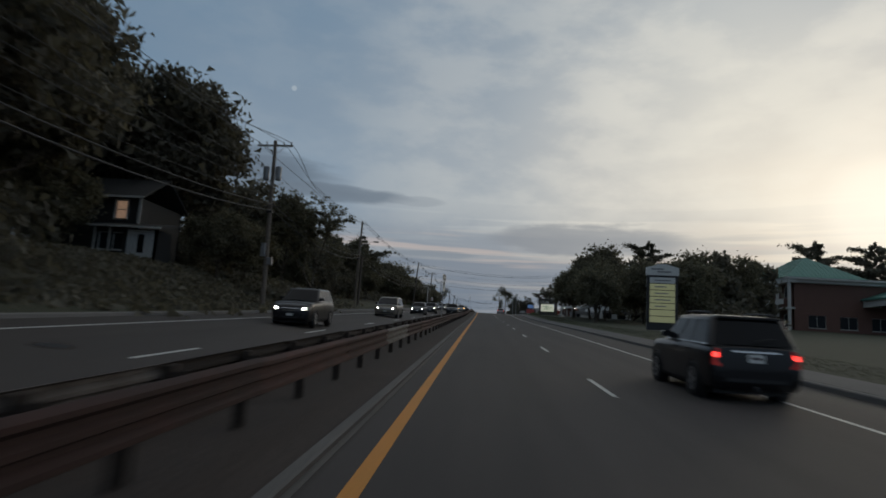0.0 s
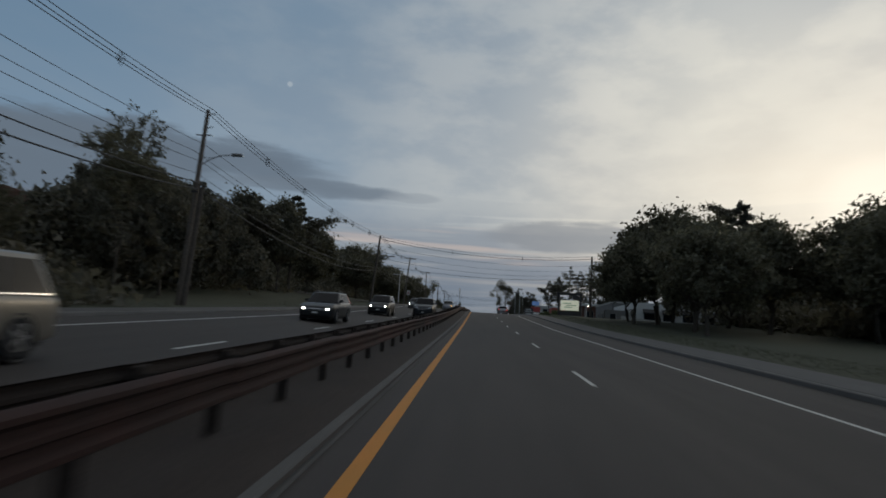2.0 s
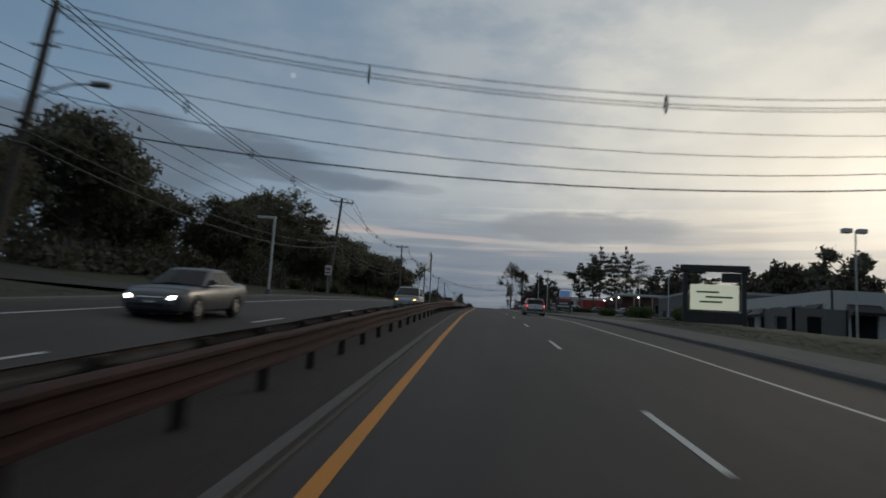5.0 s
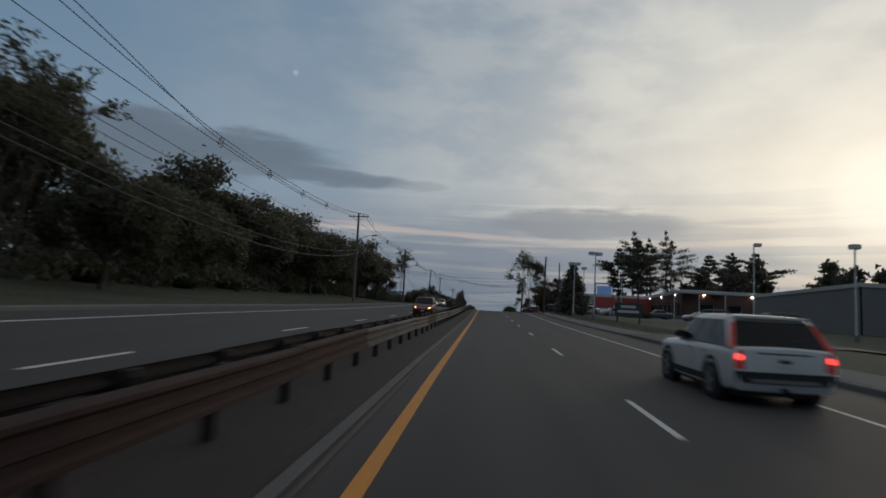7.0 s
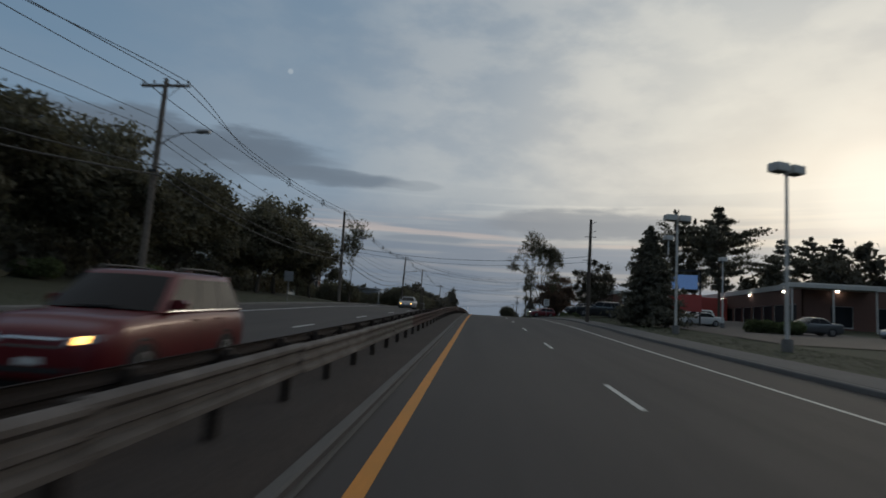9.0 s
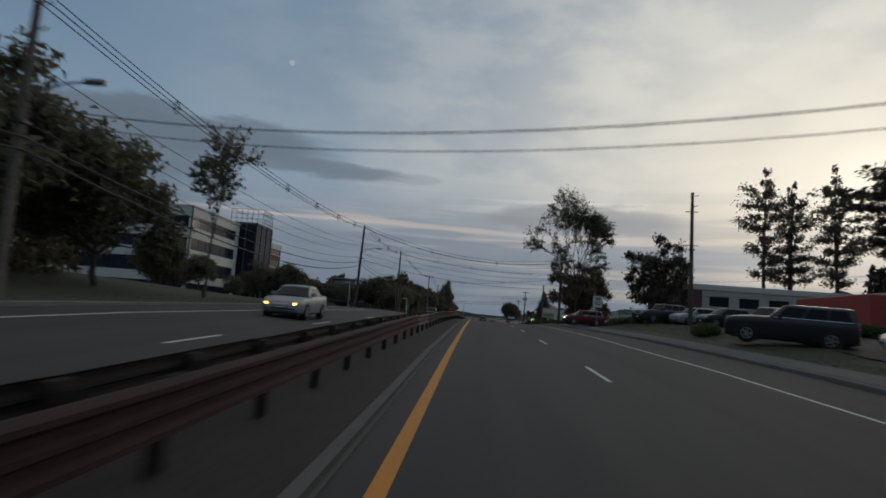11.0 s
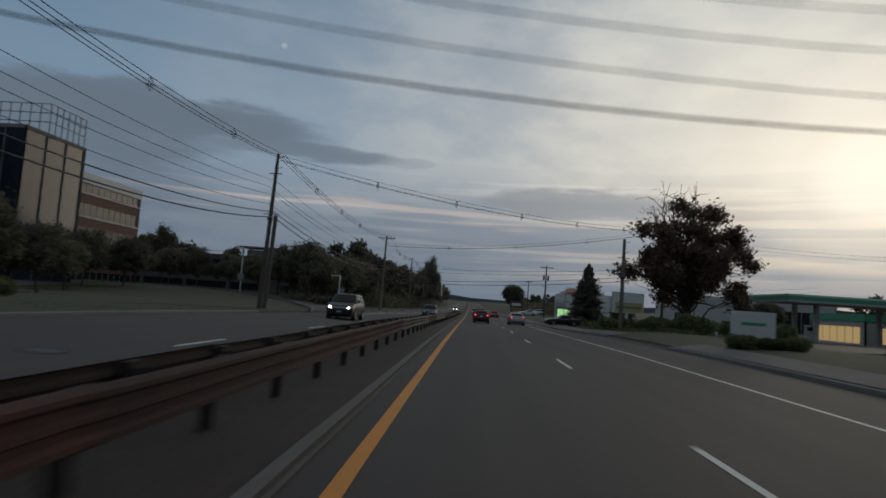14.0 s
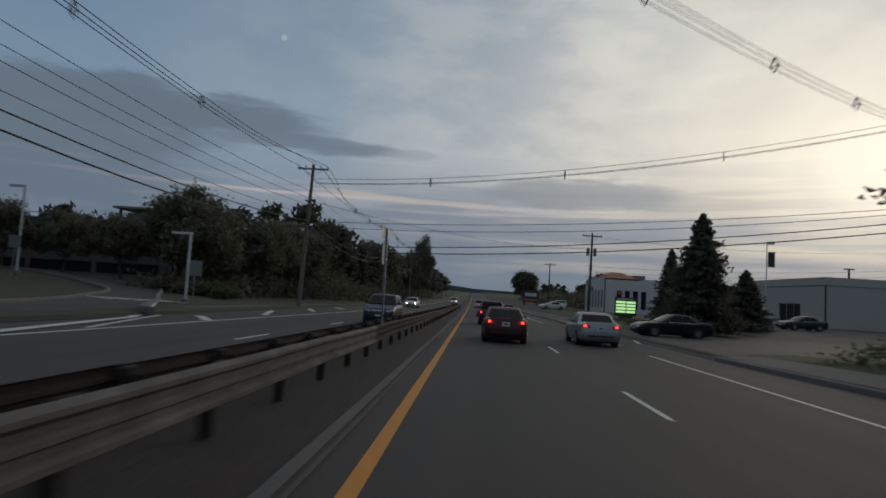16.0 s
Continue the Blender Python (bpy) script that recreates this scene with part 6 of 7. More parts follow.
for i in range(7):
    part("screen_post", M().tube([(5.8 + i * 1.27, 4, 18.0), (5.8 + i * 1.27, 4, 21.6)], 0.07, 5), METAL_GREY, t)
    if i:
        part("screen_post", M().tube([(13.4, 4 + i * 1.15, 18.0), (13.4, 4 + i * 1.15, 21.6)], 0.07, 5), METAL_GREY, t)
for zz in (19.4, 20.5, 21.6):
    part("screen_rail", M().tube([(5.8, 4, zz), (13.4, 4, zz), (13.4, 10.9, zz)], 0.06, 5), METAL_GREY, t)
floors = ((0.4, 2.1), (3.5, 5.3), (6.8, 8.6), (10.2, 12.0), (13.6, 14.85))
b = block("office_wing", "brick and white office wing with ribbon windows", -88, -58.6, 419.5, 438.4, 16.4, BRICK, {"south": [(0.6, 28.8, c, d) for c, d in floors], "east": [(0.6, 18.3, c, d) for c, d in floors]}, base=OB, frame=TRIM, mullion=1.5)
for zz, hh in ((3.2, 0.2), (6.5, 0.2), (9.9, 0.2), (13.3, 0.2), (14.9, 1.5)):
    part("white_band", M().box(-0.12, 29.52, -0.12, 19.02, zz, zz + hh), WHITE_WALL, b)
part("roof_plant", M().box(22, 26, 4, 7, 16.4, 18.0, 0.05), WHITE_WALL, b)
# parking garage beyond the side road
GB = land(-60, 460) - 0.2
g = block("parking_garage", "long grey concrete parking garage with open decks", -122, -40.5, 459, 492, 7.2, DECK_WALL, {"south": [(1 + 8.8 * i, 9.2 + 8.8 * i, c, d) for i in range(9) for c, d in ((0.5, 1.9), (2.9, 4.1), (5.2, 6.3))], "east": [(1 + 7 * i, 7.4 + 7 * i, c, d) for i in range(4) for c, d in ((0.5, 1.9), (2.9, 4.1), (5.2, 6.3))]}, base=GB, fascia=DECK_WALL, fascia_h=0.25, frame=FRAME_DARK, mullion=40)
part("rail", M().tube([(0.2, 0.2, 7.9), (70, 0.2, 7.9)], 0.05, 5), METAL_GREY, g)
part("stair_head", M().box(73.2, 73.5, 1, 1.3, 7.2, 9.0).box(80.6, 80.9, 1, 1.3, 7.2, 9.0).box(73.2, 73.5, 5.7, 6, 7.2, 9.0).box(80.6, 80.9, 5.7, 6, 7.2, 9.0).box(72.6, 81.4, 0.4, 6.6, 9.0, 9.3, 0.05).box(74, 80.4, 1.6, 5.4, 7.2, 8.6), METAL_GREY, g)

# brick apartment block behind pines
b = block("apartment_building", "brown brick apartment building with white window frames behind pines", -78, -56, 116, 140, 9.6, BRICK, {"south": [q for v in (1.2, 4.4) for q in grid(1, 19, 5, v, v + 1.7, 1.8)], "east": [q for v in (1.2, 4.4) for q in grid(1, 23, 6, v, v + 1.7, 2.2)]}, fascia=BRICK, fascia_h=1.0)

# small house on the bank: an enclosed porch, and a room above it with a lit window
hz = land(-26, 45) - 0.15
hs = thing("house", "dim grey house with white porch door and lit upper window", "house", pose(-29.4, 44.6, hz))
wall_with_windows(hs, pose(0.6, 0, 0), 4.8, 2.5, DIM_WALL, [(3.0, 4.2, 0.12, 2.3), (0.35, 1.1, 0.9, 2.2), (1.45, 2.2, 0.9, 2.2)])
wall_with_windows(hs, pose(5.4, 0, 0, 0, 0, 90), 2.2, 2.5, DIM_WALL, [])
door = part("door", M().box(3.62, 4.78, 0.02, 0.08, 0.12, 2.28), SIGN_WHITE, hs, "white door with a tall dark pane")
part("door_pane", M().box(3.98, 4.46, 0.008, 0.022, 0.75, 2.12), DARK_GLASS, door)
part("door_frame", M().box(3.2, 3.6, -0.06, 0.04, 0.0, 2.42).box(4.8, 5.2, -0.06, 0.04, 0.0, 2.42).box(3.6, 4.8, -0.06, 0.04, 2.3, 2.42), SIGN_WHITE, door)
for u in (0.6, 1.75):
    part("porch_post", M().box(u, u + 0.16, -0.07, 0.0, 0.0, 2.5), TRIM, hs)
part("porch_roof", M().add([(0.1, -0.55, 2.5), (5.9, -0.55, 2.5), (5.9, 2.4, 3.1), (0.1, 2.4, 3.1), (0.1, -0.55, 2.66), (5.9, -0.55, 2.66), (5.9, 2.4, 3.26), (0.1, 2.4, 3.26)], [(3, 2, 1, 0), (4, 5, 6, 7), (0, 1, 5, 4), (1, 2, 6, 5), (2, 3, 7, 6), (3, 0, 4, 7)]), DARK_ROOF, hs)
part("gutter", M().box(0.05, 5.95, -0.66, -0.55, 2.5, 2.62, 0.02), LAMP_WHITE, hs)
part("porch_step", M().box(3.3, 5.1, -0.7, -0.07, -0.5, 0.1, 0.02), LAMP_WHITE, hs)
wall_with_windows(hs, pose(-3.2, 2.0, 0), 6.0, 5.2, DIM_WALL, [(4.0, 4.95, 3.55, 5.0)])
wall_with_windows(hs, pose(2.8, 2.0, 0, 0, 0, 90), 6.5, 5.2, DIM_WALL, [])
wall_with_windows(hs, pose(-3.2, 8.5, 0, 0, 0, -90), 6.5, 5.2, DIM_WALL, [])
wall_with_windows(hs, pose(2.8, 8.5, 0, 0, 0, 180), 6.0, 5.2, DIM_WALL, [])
lit = part("lit_window", M().box(0.82, 1.73, 2.12, 2.14, 3.57, 4.98), LIT_WINDOW, hs, "window with a warm lamp behind it")
part("window_frame", M().box(0.72, 0.82, 1.93, 2.05, 3.45, 5.08).box(1.73, 1.83, 1.93, 2.05, 3.45, 5.08).box(0.82, 1.73, 1.93, 2.05, 4.98, 5.08).box(0.82, 1.73, 1.93, 2.05, 3.45, 3.55).box(0.82, 1.73, 2.02, 2.08, 4.24, 4.30), TRIM, lit)
part("corner_board", M().box(2.62, 2.84, 1.94, 2.0, 3.2, 5.2), TRIM, hs)
part("roof", M().loft([[(-3.6, 1.5, 5.15), (3.2, 1.5, 5.15), (3.2, 1.5, 5.3), (-3.6, 1.5, 5.3)], [(-3.6, 5.25, 7.3), (3.2, 5.25, 7.3), (3.2, 5.25, 7.45), (-3.6, 5.25, 7.45)], [(-3.6, 9.0, 5.15), (3.2, 9.0, 5.15), (3.2, 9.0, 5.3), (-3.6, 9.0, 5.3)]]), DARK_ROOF, hs)
part("eaves_board", M().box(-3.6, 3.2, 1.44, 1.5, 5.12, 5.28), TRIM, hs)

# bank with a green hipped roof
gb = block("shopping_plaza", "brick plaza building with pale columns and cornice", 57.6, 114, 126, 146, 10.0, BRICK, {"south": grid(1.5, 54, 9, 0.6, 3.0, 2.6) + grid(12, 54, 7, 5.2, 7.0, 3.4), "west": grid(1, 19, 5, 0.6, 3.2, 1.3) + grid(1, 19, 5, 6.4, 8.6, 1.9)}, fascia=TRIM, fascia_h=0.9)
for i in range(5):
    part("column", M().tube([(-1.0, -0.6 + 4.8 * i, -1), (-1.0, -0.6 + 4.8 * i, 9.4)], 0.30, 12), TRIM, gb, smooth=True)
part("portico", M().box(-1.5, -0.14, -1.2, 19.6, 9.1, 10.1, 0.06).box(-1.4, -0.14, -1.1, 19.5, 4.0, 4.35, 0.04), TRIM, gb)
part("cornice", M().box(-1.75, 58, -1.45, -0.14, 9.75, 10.12, 0.05).box(-1.3, 58, -0.8, -0.14, 9.2, 9.75, 0.04), TRIM, gb)


def hip(x0, x1, y0, y1, z0, z1, ridge=0.0):
    mx, my = (x0 + x1) / 2, (y0 + y1) / 2
    return M().add([(x0, y0, z0), (x1, y0, z0), (x1, y1, z0), (x0, y1, z0), (mx - ridge, my, z1), (mx + ridge, my, z1), (x0, y0, z0 - 0.25), (x1, y0, z0 - 0.25), (x1, y1, z0 - 0.25), (x0, y1, z0 - 0.25)], [(0, 1, 5, 4), (1, 2, 5), (2, 3, 4, 5), (3, 0, 4), (6, 7, 1, 0), (7, 8, 2, 1), (8, 9, 3, 2), (9, 6, 0, 3), (9, 8, 7, 6)])


ROOF_X, ROOF_Y, ROOF_Z, APEX_Z = (-1.8, 13.2), (-1.5, 19.8), 10.14, 15.1
green = M().add([(ROOF_X[0], ROOF_Y[0], ROOF_Z), (ROOF_X[1], ROOF_Y[0], ROOF_Z), (ROOF_X[1], ROOF_Y[1], ROOF_Z), (ROOF_X[0], ROOF_Y[1], ROOF_Z), (5.4, 6.2, APEX_Z), (5.4, 12.4, APEX_Z), (ROOF_X[0], ROOF_Y[0], ROOF_Z - 0.02), (ROOF_X[1], ROOF_Y[0], ROOF_Z - 0.02), (ROOF_X[1], ROOF_Y[1], ROOF_Z - 0.02), (ROOF_X[0], ROOF_Y[1], ROOF_Z - 0.02)], [(0, 1, 4), (1, 2, 5, 4), (2, 3, 5), (3, 0, 4, 5), (6, 7, 1, 0), (7, 8, 2, 1), (8, 9, 3, 2), (9, 6, 0, 3), (9, 8, 7, 6)])
roof = part("green_roof", green, GREEN_ROOF, gb, "green standing-seam metal hipped roof")
for i in range(1, 18):      # standing seams on the two slopes toward the road
    u = i / 18
    k = 1 - abs(2 * u - 1)
    x = ROOF_X[0] + (ROOF_X[1] - ROOF_X[0]) * u
    part("seam", M().tube([(x, ROOF_Y[0], ROOF_Z + 0.03), (x, ROOF_Y[0] + 7.7 * k, ROOF_Z + 0.03 + (APEX_Z - ROOF_Z) * k)], 0.035, 4), GREEN_ROOF, roof)
for i in range(1, 24):
    y = ROOF_Y[0] + (ROOF_Y[1] - ROOF_Y[0]) * i / 24
    k = min(1, (y - ROOF_Y[0]) / 7.7, (ROOF_Y[1] - y) / 7.4)
    part("seam", M().tube([(ROOF_X[0], y, ROOF_Z + 0.03), (ROOF_X[0] + 7.2 * k, y, ROOF_Z + 0.03 + (APEX_Z - ROOF_Z) * k)], 0.035, 4), GREEN_ROOF, roof)
part("dormer", M().tube([(-1.6, 11.6, 10.9), (3.4, 11.6, 10.9)], 1.75, 18), GREEN_ROOF, gb, smooth=True)
part("dormer_face", M().tube([(-1.75, 11.6, 10.9), (-1.55, 11.6, 10.9)], 1.5, 18), TRIM, gb)
part("low_green_roof", hip(12.4, 46, -7.5, 4.5, 6.5, 9.0, 10), GREEN_ROOF, gb)
part("low_fascia", M().box(12.8, 45.6, -7.1, -6.9, 5.0, 6.3, 0.02).box(12.8, 13.0, -6.9, -0.2, 5.0, 6.3, 0.02), TRIM, gb)
part("arch_mark", M().loft([[(14.6 + r * math.cos(math.pi * i / 10), -7.12, 5.3 + r * 1.3 * math.sin(math.pi * i / 10)) for r in (0.32, 0.5)] + [(14.6 + r * math.cos(math.pi * i / 10), -7.16, 5.3 + r * 1.3 * math.sin(math.pi * i / 10)) for r in (0.5, 0.32)] for i in range(11)]), SIGN_WHITE, gb)
for i in range(6):
    part("low_column", M().box(13.2 + 6.4 * i, 13.6 + 6.4 * i, -7.0, -6.6, -1, 5.0, 0.03), TRIM, gb)
part("name_board", M().box(-1.62, -1.5, 0.6, 14.0, 5.0, 6.0, 0.02), TRIM, gb)

# shops behind the trees, low blocks along the road
b = block("white_shop", "white single-storey shop with dark awnings over its windows", 29.4, 50, 178, 198, 4.8, WHITE_WALL, {"south": grid(1, 20, 5, 0.3, 2.7, 1.4), "west": grid(1, 19, 5, 0.3, 2.7, 1.4)})
for i in range(5):
    u = 1 + 3.8 * i
    part("awning", M().add([(u + 0.4, -0.02, 3.6), (u + 3.3, -0.02, 3.6), (u + 3.4, -1.0, 2.9), (u + 0.3, -1.0, 2.9), (u + 0.3, -1.0, 2.6), (u + 3.4, -1.0, 2.6)], [(0, 3, 2, 1), (3, 4, 5, 2)]), DARK_METAL, b)
    part("awning", M().add([(-0.02, u + 0.4, 3.6), (-0.02, u + 3.3, 3.6), (-1.0, u + 3.4, 2.9), (-1.0, u + 0.3, 2.9), (-1.0, u + 0.3, 2.6), (-1.0, u + 3.4, 2.6)], [(0, 1, 2, 3), (3, 2, 5, 4)]), DARK_METAL, b)
b = block("grey_storage_building", "small plain grey block building with a flat roof", 21.4, 25.4, 168, 173, 2.7, GREY_WALL, {"south": [(1, 2.2, 0, 2.1)], "west": [(2, 4, 1.0, 2.1)]})
b = block("grey_commercial_building", "long low grey commercial building with a flat roof", 37, 80, 236, 262, 5.4, GREY_WALL, {"south": [(30, 33, 0.4, 2.6)], "west": [(3, 5.5, 0.3, 2.5), (9, 13, 0.9, 2.3)]}, fascia=CREAM, fascia_h=0.35)
b = block("brick_shop", "long brick shop building with a pale canopy and lit floodlights", 36, 66, 292, 330, 5.3, BRICK, {"south": grid(2, 28, 5, 0.3, 2.8, 2.6), "west": grid(8, 37, 9, 0.3, 2.9, 0.5)}, fascia=TRIM, fascia_h=0.55)
gutter_lamps(b, [(4, -0.15, 4.5), (13, -0.15, 4.5), (22, -0.15, 4.5)])
for i in range(4):
    part("wall_lamp", M().box(-0.16, 0.0, -0.14, 0.14, -0.08, 0.10, 0.02), WALL_LAMP, b, "lit floodlight under the eaves", at=pose(-0.15, 4 + 10 * i, 4.5))
part("canopy", M().box(-2.5, 7.5, -2.6, 0.0, 4.6, 5.1, 0.05), TRIM, b)
for u in (-2.2, 2.4, 7.2):
    part("canopy_post", M().tube([(u, -2.3, -1), (u, -2.3, 4.6)], 0.11, 8), TRIM, b)
part("red_shop_front", M().box(-7, -0.2, 22, 34, -1, 4.4, 0.05), SIGN_RED, b)
b = block("showroom", "white-fasciaed showroom with large windows and brick ends", 26, 52, 347, 366, 6.4, CREAM, {"west": [], "south": grid(2, 25, 4, 0.5, 2.6, 1.5) + grid(2, 25, 6, 3.6, 5.0, 1.2)}, fascia=WHITE_WALL, fascia_h=0.6)
part("brick_corner", M().box(-0.25, 0.0, 0.0, 19.0, -1, 5.7).box(-0.25, 1.6, -0.25, 0.0, -1, 5.7), BRICK, b)
part("white_corner", M().box(-0.2, 0.25, 0.2, 0.8, -1, 4.6), TRIM, b)
b = block("filling_station_shop", "low filling station shop with warm lit windows", 45, 72, 412, 424, 4.0, CREAM, {"west": [(1, 11, 0.5, 2.6)], "south": [(2, 12, 0.6, 2.6), (14, 24, 0.6, 2.6)]}, glass=WARM_WINDOW, fascia=CANOPY_GREEN, fascia_h=0.8)
cz = lawn(39, 398)
cnp = thing("petrol_canopy", "wide white filling station canopy with a green edge band", "canopy", pose(31.4, 399, cz))
part("canopy_roof", M().box(0, 26, 0, 9, 3.9, 4.7, 0.06), TRIM, cnp)
part("green_band", M().box(-0.04, 26.04, -0.04, 9.04, 4.1, 4.5), CANOPY_GREEN, cnp)
for u in (4, 13, 22):
    for v in (2.4, 6.8):
        part("column", M().box(u - 0.22, u + 0.22, v - 0.22, v + 0.22, -0.2, 3.9, 0.03), TRIM, cnp)
for u in (4, 13, 22):
    pump = thing("fuel_pump", "white and green fuel pump under the canopy", "fuel pump", pose(31.4 + u, 402.8, cz + 0.0), "fuel pumps")
    part("cabinet", M().box(-0.4, 0.4, -0.25, 0.25, 0, 1.7, 0.04), SIGN_WHITE, pump)
    part("display", M().box(-0.3, 0.3, -0.27, -0.24, 1.1, 1.5), DARK_GLASS, pump)
b = block("white_showroom", "pale flat-roofed showroom with tall dark glazing", 41.6, 69, 462, 488, 6.5, CREAM, {"south": [(9.0, 15.0, 0.2, 4.6), (15.6, 26, 0.2, 4.6)], "west": [(14, 20, 0.3, 3.2)]}, fascia=CREAM, fascia_h=0.9)
part("name_board", M().box(9, 15.5, -0.2, -0.02, 4.5, 5.0, 0.02), SIGN_DARK, b)
part("roof_vent", M().tube([(4, 2, 6.2), (4, 2, 7.8)], 0.12, 8).box(3.4, 4.6, 1.8, 2.2, 7.8, 7.95), DARK_METAL, b)
b = block("white_building", "white two-storey building with a red hipped roof and tall windows", 22.0, 33.8, 500, 520, 6.6, WHITE_WALL, {"south": grid(2, 8, 4, 1.0, 4.4, 0.5), "west": grid(1, 19, 6, 1.0, 4.4, 1.2)})
part("red_roof", hip(0.2, 6.6, 0.0, 14, 6.6, 8.0, 1), RED_ROOF, b, "low red hipped roof")
part("red_sign", M().box(2.4, 3.3, -0.12, -0.02, 3.5, 4.2, 0.02), SIGN_RED, b)
part("roof_plant", M().box(6.9, 9, 6, 12, 6.5, 7.6, 0.04), GREY_WALL, b)
b = block("gabled_house", "small pale house beyond the filling station", 62, 72, 380, 392, 7.2, CREAM, {"south": grid(1, 9, 2, 3.8, 5.2, 2.2), "west": grid(1, 11, 3, 3.8, 5.2, 2.2)}, z_add=0.5)
part("gable_roof", hip(-0.5, 10.5, -0.5, 12.5, 7.2, 10.0, 0.2), DARK_ROOF, b)

# low white wall under the maples
wall_pts = [(24.0 + 26 * i / 10, 156 + 2.0 * i / 10) for i in range(11)]
structure("low_wall", M().loft([[(x, y, land(x, y) - 0.2), (x, y + 0.35, land(x, y) - 0.2), (x, y + 0.35, land(x, y) + 1.25), (x, y, land(x, y) + 1.25)] for x, y in wall_pts]), CREAM, "low pale retaining wall behind the trees", "wall")

# ---------------------------------------------------------------- signs
def text_on(parent, body, size, mat, at, name="lettering"):
    cu = bpy.data.curves.new(name, "FONT")
    cu.body, cu.size, cu.align_x, cu.align_y, cu.extrude = body, size, "CENTER", "CENTER", 0.004
    cu.materials.append(mat)
    ob = new(name, cu)
    ob.parent = parent
    ob.matrix_local = at
    return ob


def bars(parent, rows, mat, y, name="text_bar"):
    m = M()
    for x0, x1, z0, z1 in rows:
        m.box(x0, x1, y - 0.012, y, z0, z1)
    part(name, m, mat, parent)


# pylon sign of the plaza, facing the traffic at an angle
px, py = 16.6, 60.0
pz = lawn(px, py)
ps = thing("pylon_sign", "tall pylon sign with pale peaked head and yellow tenant panels", "sign", pose(px, py, pz + 0.1, 0, 0, -8) @ Matrix.Diagonal((0.94, 0.94, 0.84, 1)), "roadside signs")
part("frame", M().box(-1.45, 1.45, 0, 0.5, 0.0, 6.2, 0.03), DARK_METAL, ps)
part("head_panel", M().loft([[(-1.55, y, 6.05), (1.55, y, 6.05), (1.55, y, 6.9), (0.3, y, 7.3), (-0.3, y, 7.3), (-1.55, y, 6.9)] for y in (-0.08, 0.58)]), SIGN_WHITE, ps)
bars(ps, [(-1.1, 0.1, 6.65, 6.82), (-0.5, 0.8, 6.35, 6.52)], METAL_GREY, -0.085)
for i in range(7):
    z0 = 0.85 + 0.72 * i
    pan = part("tenant_panel", M().box(-1.2, 1.2, -0.06, 0.0, z0, z0 + 0.64, 0.01), SIGN_YELLOW if i < 6 else SIGN_WHITE, ps)
    if i > 1:
        bars(pan, [(-0.75, 0.75 - 0.2 * (i % 3), z0 + 0.26, z0 + 0.38)], METAL_GREY, -0.062)
# electronic message sign
lx, ly = 16.7, 165.0
lz = lawn(lx, ly)
ls = thing("message_sign", "dark framed electronic message sign with a pale lit screen", "sign", pose(lx, ly, lz, 0, 0, -12), "roadside signs")
part("frame", M().box(-2.1, -1.8, 0, 0.4, -0.2, 4.0).box(1.8, 2.1, 0, 0.4, -0.2, 4.0).box(-2.3, 2.3, -0.1, 0.5, 3.7, 4.15, 0.04).box(-1.8, 1.8, 0.1, 0.3, 0.0, 0.8), SIGN_DARK, ls)
scr_ = part("screen", M().box(-1.6, 1.6, -0.05, 0.3, 0.95, 2.75, 0.02), SIGN_LIT, ls, "pale lit screen")
bars(scr_, [(-1.2, 0.3, 2.15, 2.28), (-0.6, 1.2, 1.8, 1.93), (-1.0, 0.5, 1.45, 1.58)], CANOPY_GREEN, -0.055)
part("cabinet", M().box(0.5, 1.7, -0.02, 0.35, 2.95, 3.6, 0.02), SIGN_DARK, ls)
# double sign by the brick shop
fx, fy = 14.8, 233.5
fsn = thing("shop_sign", "dark low shop sign with pale lettering bars", "sign", pose(fx, fy, lawn(fx, fy), 0, 0, -10) @ Matrix.Diagonal((0.6, 0.7, 0.72, 1)), "roadside signs")
part("board", M().box(-2.3, 2.3, 0, 0.35, 0.9, 2.9, 0.04), SIGN_DARK, fsn)
part("legs", M().box(-2.0, -1.7, 0.05, 0.3, -0.2, 0.9).box(1.7, 2.0, 0.05, 0.3, -0.2, 0.9), SIGN_DARK, fsn)
bars(fsn, [(-1.3, 1.2, 2.15, 2.5), (-1.8, 1.7, 1.45, 1.8)], LAMP_WHITE, -0.004)
rx, ry = 21.2, 282
rs = thing("shop_sign", "tall sign with a blue panel over a red panel on posts", "sign", pose(rx, ry, lawn(rx, ry), 0, 0, -8) @ Matrix.Diagonal((0.85, 0.85, 0.92, 1)), "roadside signs")
part("posts", M().box(-1.9, -1.7, 0, 0.2, -0.2, 6.3).box(1.7, 1.9, 0, 0.2, -0.2, 6.3).box(-1.9, 1.9, 0, 0.2, 6.1, 6.3), DARK_METAL, rs)
part("blue_panel", M().box(-1.5, 1.5, -0.05, 0.2, 4.1, 5.7, 0.03), SIGN_BLUE, rs)
part("red_panel", M().box(-2.0, 2.0, -0.06, 0.22, 1.6, 3.5, 0.03), SIGN_RED, rs)
